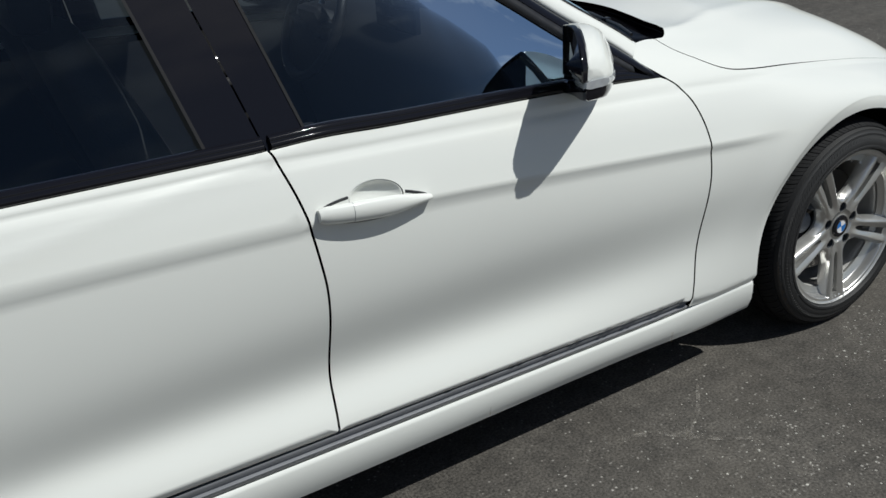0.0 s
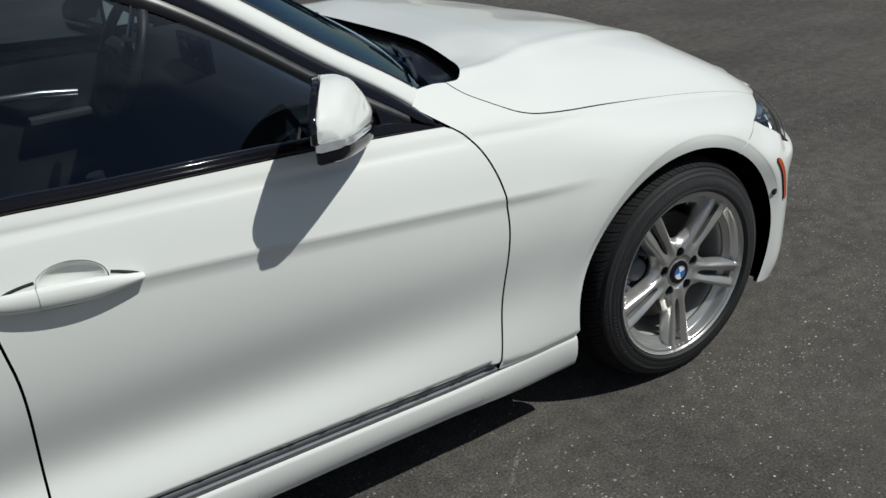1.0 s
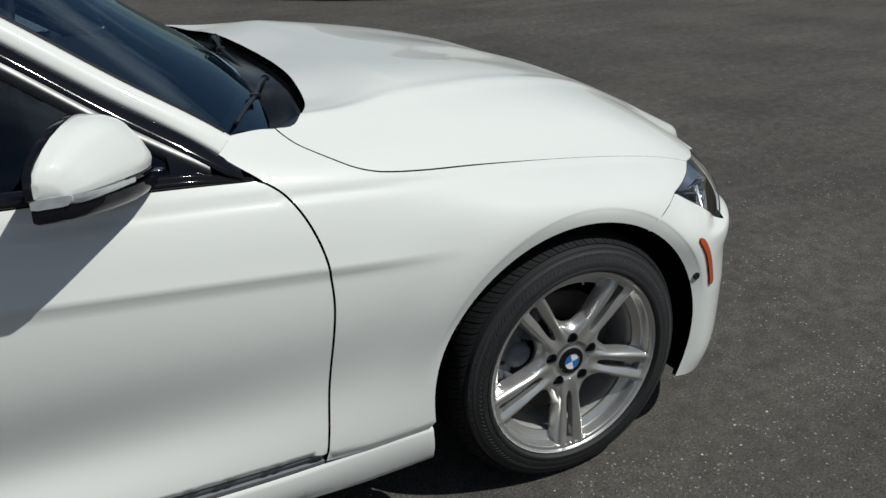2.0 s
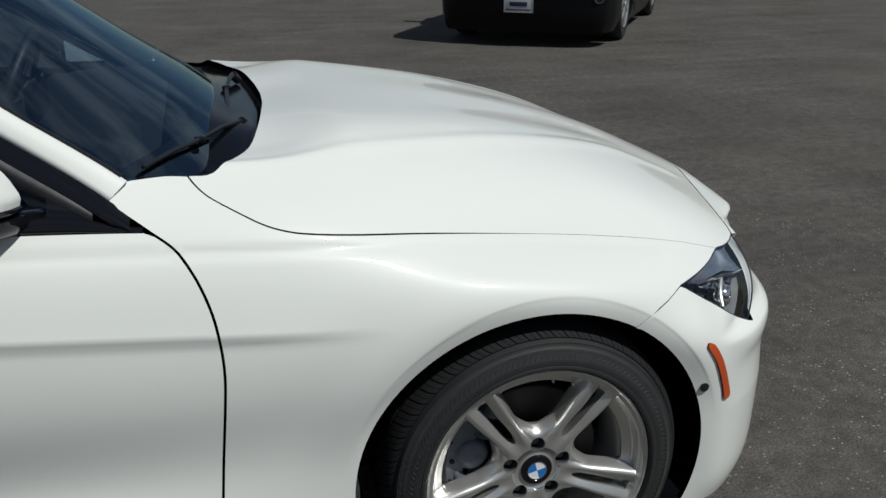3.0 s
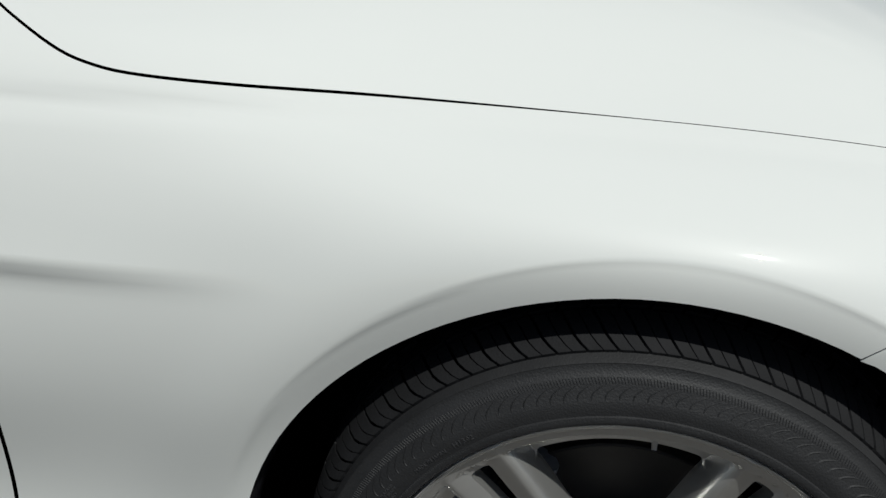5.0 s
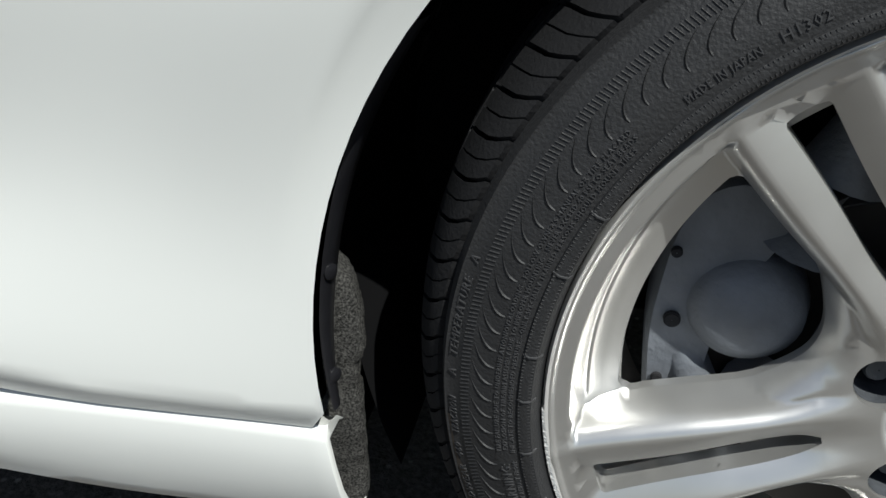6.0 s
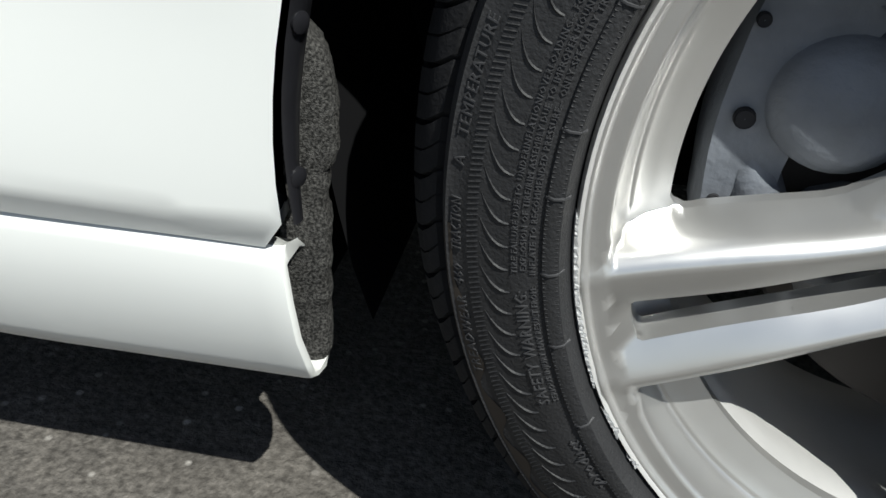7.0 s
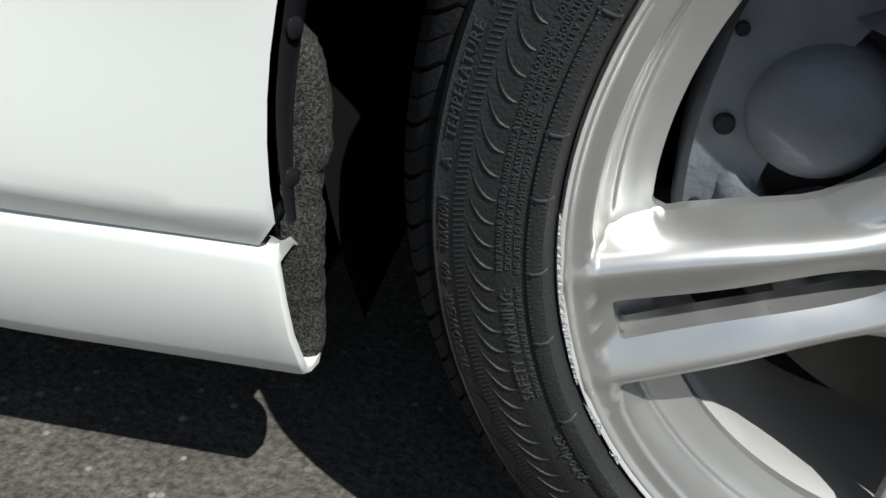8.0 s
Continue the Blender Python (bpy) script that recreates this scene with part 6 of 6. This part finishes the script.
def vehicle(name, label, category, at, heading, paint, front, base, rear, half, top, low, r, roof, spokes=6, group="parked vehicles"):
    """A closed car: front and rear overhang, wheelbase, half width; top is the height of belt and bonnet along x;
    roof is (screen foot, screen head, rear head, rear foot, height, half width at the roof)."""
    v = thing(name, label, category, at, group)
    v.rotation_euler = (0, 0, heading)
    xf, xr = front, -base - rear
    plan = rounded_line([(xr, -.004), (xr, half * .6), (xr + .06, half * .85), (xr + .25, half * .97), (xr + .7, half), (-base / 2, half), (-.2, half * .995), (xf - .55, half * .99), (xf - .27, half * .94), (xf - .11, half * .83), (xf - .03, half * .48), (xf, -.004)], .03)
    plan = np.array(plan)
    seg = np.concatenate([[0], np.cumsum(np.linalg.norm(np.diff(plan, axis=0), axis=1))])
    px, pw = (lambda s: np.interp(s, seg, plan[:, 0])), (lambda s: np.interp(s, seg, plan[:, 1]))
    top_z = spline([q[0] for q in top], [q[1] for q in top])
    tuck = spline([low, low + .10, low + .30, low + .55, low + .8, low + 1.1], [.06, .02, 0, .0, .02, .07])

    def wrap(q):
        s, z = q[:, 0], q[:, 1]
        d = tuck(z)
        x, w = px(s), pw(s)
        cx = np.clip(x, xr + .5, xf - .5)
        n = np.stack([x - cx, w * .35], 1)
        n /= np.linalg.norm(n, axis=1)[:, None] + 1e-9
        return np.stack([x - n[:, 0] * d, -(w - n[:, 1] * d), z], 1)

    i0 = [int(np.argmin(np.abs(plan[:, 0] - x) + 5 * (plan[:, 1] < half * .9))) for x in (-base, 0)]
    ra = r * 1.16
    floor_line = []
    for i in range(0, len(seg)):
        x, w = plan[i]
        z = low
        skip = False
        for ax, ia in zip((-base, 0), i0):
            if abs(seg[i] - seg[ia]) < ra * .98:
                skip = True
                if i == ia:
                    for k in range(17):
                        a = math.pi * (1 - k / 16)
                        floor_line.append((seg[ia] + ra * math.cos(a), max(low, r + ra * math.sin(a) * 1.0 if k not in (0, 16) else low)))
        if not skip:
            floor_line.append((seg[i], z))
    ceiling_line = [(seg[i], float(top_z(plan[i][0]))) for i in range(len(seg) - 1, -1, -1)]
    me = sheet(wrap, [floor_line + ceiling_line], .07, depth=.04, gap=0, normal_out=(0, -1, .1))
    me.materials.append(paint)
    part("body_side", me, paint, v)
    part("body_side", mirrored(me), paint, v)
    rows = []
    for x in np.linspace(xf - .02, xr + .02, 40):
        w = float(np.interp(x, plan[:, 0], plan[:, 1]))
        z = float(top_z(x))
        e = wrap(np.array([[float(np.interp(x, plan[:, 0], seg)), z]]))[0]
        rows.append([(e[0], -e[1] * u, z + .05 * (1 - u * u)) for u in np.linspace(-1, 1, 13)])
    part("bonnet", ruled(rows), paint, v)
    # cabin
    s0, s1, s2, s3, hz, hw = roof
    def belt_w(x):
        return half - .05 - .03 * (x > s0 - .1)
    P = lambda x, w, z: Vector((x, w, z))
    foot0, head0, head1, foot1 = (s0, float(top_z(s0)) + .02), (s1, hz), (s2, hz - .02), (s3, float(top_z(s3)) + .02)
    rows = [[P(s1 + (s2 - s1) * t + .10 * (1 - u * u) * (1 - t), hw * u, hz - .02 * t + .05 * (1 - u * u) + .02 * math.sin(math.pi * t)) for u in np.linspace(-1, 1, 11)] for t in np.linspace(0, 1, 9)]
    part("roof", ruled(rows), paint, v)
    for nm, (xa, za), (xb, zb), bow in (("windscreen", foot0, head0, .16), ("rear_window", foot1, head1, -.05)):
        rows = [[P(xa + (xb - xa) * t + bow * (1 - u * u), (belt_w(xa) + (hw - belt_w(xa)) * t) * u, za + (zb - za) * t) for u in np.linspace(-1, 1, 11)] for t in np.linspace(0, 1, 7)]
        part(nm, ruled(rows), FARGLASS, v)
    xm = (s0 + s3) / 2
    for s in (-1, 1):
        for nm, fa, fb in (("side_window", .02, .49), ("side_window", .52, .98)):
            rows = []
            for t in np.linspace(0, 1, 6):
                za = lambda x: float(top_z(x)) + .0
                xa, xb = s0 + (s1 - s0) * t, s3 + (s2 - s3) * t
                rows.append([P(xa + (xb - xa) * f, s * (half - .05 + (hw - half + .05) * t), za(xa + (xb - xa) * f) * (1 - t) + (hz - .015) * t) for f in np.linspace(fa, fb, 6)])
            part(nm, ruled(rows), FARGLASS, v)
        for (xa, za), (xb, zb) in ((foot0, head0), (foot1, head1), ((xm, float(top_z(xm))), ((s1 + s2) / 2, hz))):
            part("pillar", tube([P(xa, s * (half - .05), za - .03), P((xa + xb) / 2, s * ((half - .05 + hw) / 2 + .01), (za + zb) / 2), P(xb, s * hw, zb)], .045, 8), paint, v)
        mir = part("door_mirror", box((.14, .24, .17), (s0 - .28, s * (half + .12), float(top_z(s0)) + .12), .05), paint, v)
        part("mirror_foot", tube([P(s0 - .26, s * (half - .05), float(top_z(s0)) + .03), P(s0 - .27, s * (half + .08), float(top_z(s0)) + .07)], .025, 8), TRIM, mir)
        part("door_seam", box((.008, .006, float(top_z(xm)) - low - .12), (s0 - .15, s * (half + .0), (float(top_z(xm)) + low) / 2 + .05), 0), BLACK, v)
        part("door_seam", box((.008, .006, float(top_z(xm)) - low - .12), (xm, s * (half + .0), (float(top_z(xm)) + low) / 2 + .05), 0), BLACK, v)
        for x in (xm + .12, s3 + .45):
            part("door_handle", box((.20, .04, .03), (x, s * (half + .005), float(top_z(x)) - .14), .01), paint, v)
        for ax in (0, -base):
            road_wheel(v, ax, s * (half - .02), r, .24, spokes)
            bm = lathe([(ra * 1.02, -s * .02), (ra * 1.02, -s * .30), (.05, -s * .30)], 24, arc=(0, math.pi))
            bmesh.ops.translate(bm, vec=(ax, s * (half - .01), r), verts=bm.verts)
            part("wheel_arch", bm, BLACK, v)
    part("underbody", box((base + front + rear - .5, half * 1.5, .05), ((xf + xr) / 2, 0, low + .09), .01), BLACK, v)
    # black block added to stand for the dark shade below the front bumper
    part("bumper_shade_block", box((.30, half * 1.55, .10), (xf - .30, 0, low + .06), .02), BLACK, v)
    return v, wrap, plan, seg


def number_plate(v, at, tilt=0.0):
    pl = part("number_plate", box((.012, .315, .165), at, .004), PLATEWHITE, v, "white plate with dark bars in a grey frame")
    x, y, z = at
    part("plate_bar", box((.004, .20, .045), (x + .0075, y, z + .005), .001), PLATEBLUE, pl)
    part("plate_bar", box((.004, .285, .012), (x + .0075, y, z - .058), .001), PLATEBLUE, pl)
    for dy, dz, sy, sz in ((0, .083, .33, .012), (0, -.083, .33, .012), (.162, 0, .012, .176), (-.162, 0, .012, .176)):
        part("plate_frame", box((.018, sy, sz), (x, y + dy, z + dz), .003), WHEELSILVER, pl)
    return pl


def fog_lamp(v, at, r, turn):
    m = Matrix.Rotation(turn, 4, "Z")
    bm = lathe([(r * 1.12, 0), (r * 1.12, .012), (r, .016), (r * .96, -.03), (r * .5, -.05), (.002, -.055)], 24)
    bmesh.ops.transform(bm, matrix=Matrix.Translation(at) @ m @ Matrix.Rotation(-math.pi / 2, 4, "Z"), verts=bm.verts)
    f = part("fog_lamp", smooth(bm), CHROME, v, "round clear fog lamp")
    bm = lathe([(r * .99, .006), (r * .7, .013), (.002, .016)], 24)
    bmesh.ops.transform(bm, matrix=Matrix.Translation(at) @ m @ Matrix.Rotation(-math.pi / 2, 4, "Z"), verts=bm.verts)
    g = part("lens", smooth(bm), CLEAR, f)
    g.visible_shadow = False


# black sport utility vehicle ahead
BLACKPAINT = body_paint("black_paint", (0.003, 0.003, 0.004))
HEAD = radians(-124)
suv, wrap, plan, seg = vehicle("sport_utility_vehicle", "large black sport utility vehicle with chrome grille frame and silver wheels", "suv", (3.50, 8.26, 0), HEAD, BLACKPAINT,
                               1.07, 2.95, 1.10, 1.06, [(1.1, 1.10), (.6, 1.17), (-.6, 1.22), (-4.1, 1.24)], .16, .40, (-.55, -1.25, -3.75, -4.0, 1.90, .72), 6)
number_plate(suv, (1.085, 0, .472))
for s in (-1, 1):
    fog_lamp(suv, Vector((.962, s * .875, .552)), .052, s * radians(32))
    lamp_of(suv, (.90, s * .76, .99), (.12, .36, .20), s * radians(22))
    part("lower_slot", box((.02, .20, .012), (.93, s * .60, .30), .003, Matrix.Rotation(s * radians(14), 4, "Z")), WHEELSILVER, suv)
    part("running_board", box((2.0, .16, .05), (-1.48, s * 1.0, .40), .015), TRIM, suv)
gr = []
for k in range(41):
    a = 2 * math.pi * k / 40
    c, s = math.cos(a), math.sin(a)
    y = .62 * (abs(c) ** .45) * (1 if c > 0 else -1)
    z = .985 + .135 * (abs(s) ** .45) * (1 if s > 0 else -1)
    gr.append((1.085 - .05 * abs(y) / .62, y, z))
grille = part("grille_frame", tube(gr, .012, 8), CHROME, suv, "chrome grille frame")
part("grille_back", box((.02, 1.20, .25), (1.030, 0, .985), .005), BLACK, grille)
for k in range(-13, 14):
    for d in (-1, 1):
        part("grille_mesh", tube([(1.06 - .05 * abs(.045 * k) / .62, .045 * k - d * .10, .870), (1.06 - .05 * abs(.045 * k) / .62, .045 * k + d * .10, 1.100)], .004, 4), TRIM if d > 0 else IRON, grille)
part("bumper_crease", tube([(1.086 - .5 * (y / 1.0) ** 4, y, .715) for y in np.linspace(-.80, .80, 30)], .014, 6), BLACKPAINT, suv)

# a second dark vehicle beside it
vehicle("parked_car", "dark saloon parked beside the black utility vehicle", "car", (9.9, 12.6, 0), HEAD, body_paint("dark_paint", (0.010, 0.011, 0.014)),
        .95, 2.8, 1.0, .92, [(.95, .80), (.3, .90), (-.7, .98), (-3.8, 1.02)], .22, .33, (-.5, -1.3, -2.9, -3.5, 1.48, .62), 5)
# white hatchback behind the glass
WHITEPAINT = body_paint("pale_paint", (0.70, 0.72, 0.71))
hatch, wrap, plan, seg = vehicle("hatchback", "white hatchback facing the open lane", "hatchback", (-4.72, 8.42, 0), 0.0, WHITEPAINT,
                                 .86, 2.65, .75, .88, [(.86, .70), (.5, .86), (-.2, .95), (-.6, 1.0), (-3.4, 1.06)], .17, .32, (-.45, -1.35, -3.0, -3.35, 1.50, .62), 7)
for s in (-1, 1):
    lamp_of(hatch, (.62, s * .66, .76), (.20, .32, .15), s * radians(38))
    fog_lamp(hatch, Vector((.70, s * .60, .36)), .05, s * radians(25))
part("lower_grille", box((.05, .80, .10), (.84, 0, .38), .02), TRIM, hatch, "black lower grille")
number_plate(hatch, (.875, 0, .52))
# the row further off
GREENPAINT = body_paint("lime_paint", (0.30, 0.52, 0.02))
green, *_ = vehicle("small_hatchback", "lime green small hatchback in the far row", "hatchback", (-8.55, 23.6, 0), radians(-6), GREENPAINT,
                    .72, 2.35, .55, .80, [(.72, .72), (.4, .88), (-.1, 1.0), (-3.0, 1.08)], .19, .29, (-.1, -.9, -2.6, -2.9, 1.52, .58), 5)
for s in (-1, 1):
    lamp_of(green, (.50, s * .58, .80), (.22, .26, .24), s * radians(40))
part("lower_grille", box((.05, .90, .22), (.69, 0, .42), .03), TRIM, green, "black lower grille")
number_plate(green, (.73, 0, .45))
SILVERPAINT = body_paint("silver_paint", (0.50, 0.50, 0.49))
for at, lab, pt in (((-9.4, 29.6, 0), "silver saloon in the far row", SILVERPAINT), ((-11.0, 35.4, 0), "dark grey saloon in the far row", body_paint("grey_paint", (0.05, 0.05, 0.055))), ((-12.2, 44.5, 0), "white saloon in the far row", WHITEPAINT)):
    far, *_ = vehicle("parked_car", lab, "car", at, radians(-6), pt, .90, 2.75, .95, .90, [(.9, .68), (.3, .85), (-.6, .95), (-3.7, 1.0)], .18, .32, (-.5, -1.3, -2.8, -3.3, 1.45, .60), 5)
    for s in (-1, 1):
        lamp_of(far, (.66, s * .66, .70), (.18, .34, .14), s * radians(36))
    part("lower_grille", box((.05, .9, .12), (.88, 0, .36), .02), TRIM, far, "black lower grille")
    number_plate(far, (.91, 0, .50))
vehicle("parked_car", "dark saloon parked across the lot", "car", (1.3, 32.9, 0), radians(180), body_paint("navy_paint", (0.008, 0.010, 0.020)),
        .90, 2.75, .95, .90, [(.9, .68), (.3, .85), (-.6, .95), (-3.7, 1.0)], .20, .32, (-.5, -1.3, -2.8, -3.3, 1.45, .60), 5)

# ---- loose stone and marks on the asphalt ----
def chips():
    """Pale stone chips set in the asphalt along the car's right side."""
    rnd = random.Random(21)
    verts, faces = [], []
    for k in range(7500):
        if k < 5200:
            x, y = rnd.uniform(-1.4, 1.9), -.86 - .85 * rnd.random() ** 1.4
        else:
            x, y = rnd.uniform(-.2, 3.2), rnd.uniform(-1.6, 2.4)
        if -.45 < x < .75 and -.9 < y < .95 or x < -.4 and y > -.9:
            continue
        clump = math.sin(x * 5.1 + 1.3 * math.sin(y * 4.0)) * math.cos(y * 6.3 + x * 2.2)
        if clump < rnd.uniform(-.7, .5):
            continue
        r = min(.0045, .0011 * rnd.random() ** -.42)
        n, at = 5, len(verts)
        a0 = rnd.uniform(0, 6.28)
        ex = rnd.uniform(.6, 1.3)
        for lift, f in ((-.001, 1.0), (r * .25, .72)):
            for i in range(n):
                a = a0 + 2 * math.pi * i / n
                q = r * f * rnd.uniform(.75, 1.2)
                verts.append((x + q * math.cos(a) * ex, y + q * math.sin(a), lift))
        faces.append(tuple(range(at + n, at + 2 * n)))
        for i in range(n):
            faces.append((at + i, at + (i + 1) % n, at + n + (i + 1) % n, at + n + i))
    me = bpy.data.meshes.new("stone_chips")
    me.from_pydata(verts, [], faces)
    return me


STONE = base_mat("pale_stone", (0.36, 0.34, 0.31), 0.8)
nt = STONE.node_tree
geo = nt.nodes.new("ShaderNodeNewGeometry")
rp = nt.nodes.new("ShaderNodeValToRGB")
rp.color_ramp.elements[0].color = (0.12, 0.115, 0.11, 1)
rp.color_ramp.elements[1].color = (0.55, 0.53, 0.48, 1)
nt.links.new(geo.outputs["Random Per Island"], rp.inputs[0])
nt.links.new(rp.outputs[0], nt.nodes["Principled BSDF"].inputs["Base Color"])
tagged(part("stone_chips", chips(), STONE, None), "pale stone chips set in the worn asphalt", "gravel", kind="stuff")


def smear_mat(name, color, cover):
    """A dusty mark that thins out unevenly."""
    m = base_mat(name, color, 0.95, spec=0.1)
    t = m.node_tree
    b = t.nodes["Principled BSDF"]
    co = t.nodes.new("ShaderNodeTexCoord")
    n = t.nodes.new("ShaderNodeTexNoise")
    n.inputs["Scale"].default_value, n.inputs["Detail"].default_value = 38, 8
    r = t.nodes.new("ShaderNodeValToRGB")
    r.color_ramp.elements[0].position, r.color_ramp.elements[0].color = .42, (0, 0, 0, 1)
    r.color_ramp.elements[1].position, r.color_ramp.elements[1].color = .75, (cover, cover, cover, 1)
    t.links.new(co.outputs["Object"], n.inputs["Vector"])
    t.links.new(n.outputs["Fac"], r.inputs[0])
    t.links.new(r.outputs[0], b.inputs["Alpha"])
    return m


DUST = smear_mat("dust_mark", (0.30, 0.28, 0.25), .65)
ground_ob = bpy.data.objects["ground"]
for pts, w in (([(-.595, -.858), (-.625, -.885), (-.70, -.955), (-.80, -1.018)], .006), ([(-.96, -.92), (-.875, -.945), (-.80, -1.01), (-.735, -1.075), (-.675, -1.12)], .010), ([(-.815, -1.025), (-.795, -1.015), (-.785, -.995)], .014)):
    line = rounded_line([(x, y, 0) for x, y in pts], .02)
    rows = []
    for i, q in enumerate(line):
        d = line[min(i + 1, len(line) - 1)] - line[max(i - 1, 0)]
        nrm = np.array((-d[1], d[0], 0)) / (np.linalg.norm(d) + 1e-9)
        f = math.sin(math.pi * (i + .5) / len(line)) ** .6 * w
        rows.append([tuple(q + nrm * f * s + np.array((0, 0, .0035))) for s in (-1, 0, 1)])
    part("scuff_mark", ruled(rows), DUST, ground_ob, "pale dusty scuff on the asphalt")


# faint beige drips on the right-hand skirt
DRIP = smear_mat("dried_drip", (0.46, 0.38, 0.29), .45)
for x0, wd in ((-.700, .007), (-1.695, .009), (-1.30, .004)):
    rows = []
    for k in range(9):
        t = k / 8
        z = float(SILL_TOP(x0)) - .006 - t * .075
        f = wd * (1 - .5 * t) * min(1, 4 * (1 - t) + .2)
        rows.append([(x0 + s * f + .002 * math.sin(4 * t), -(.8717 - .004 * max(0, t - .5)), z) for s in (-1, 0, 1)])
    part("dried_drip", ruled(rows), DRIP, car, "faint beige drip on the skirt")
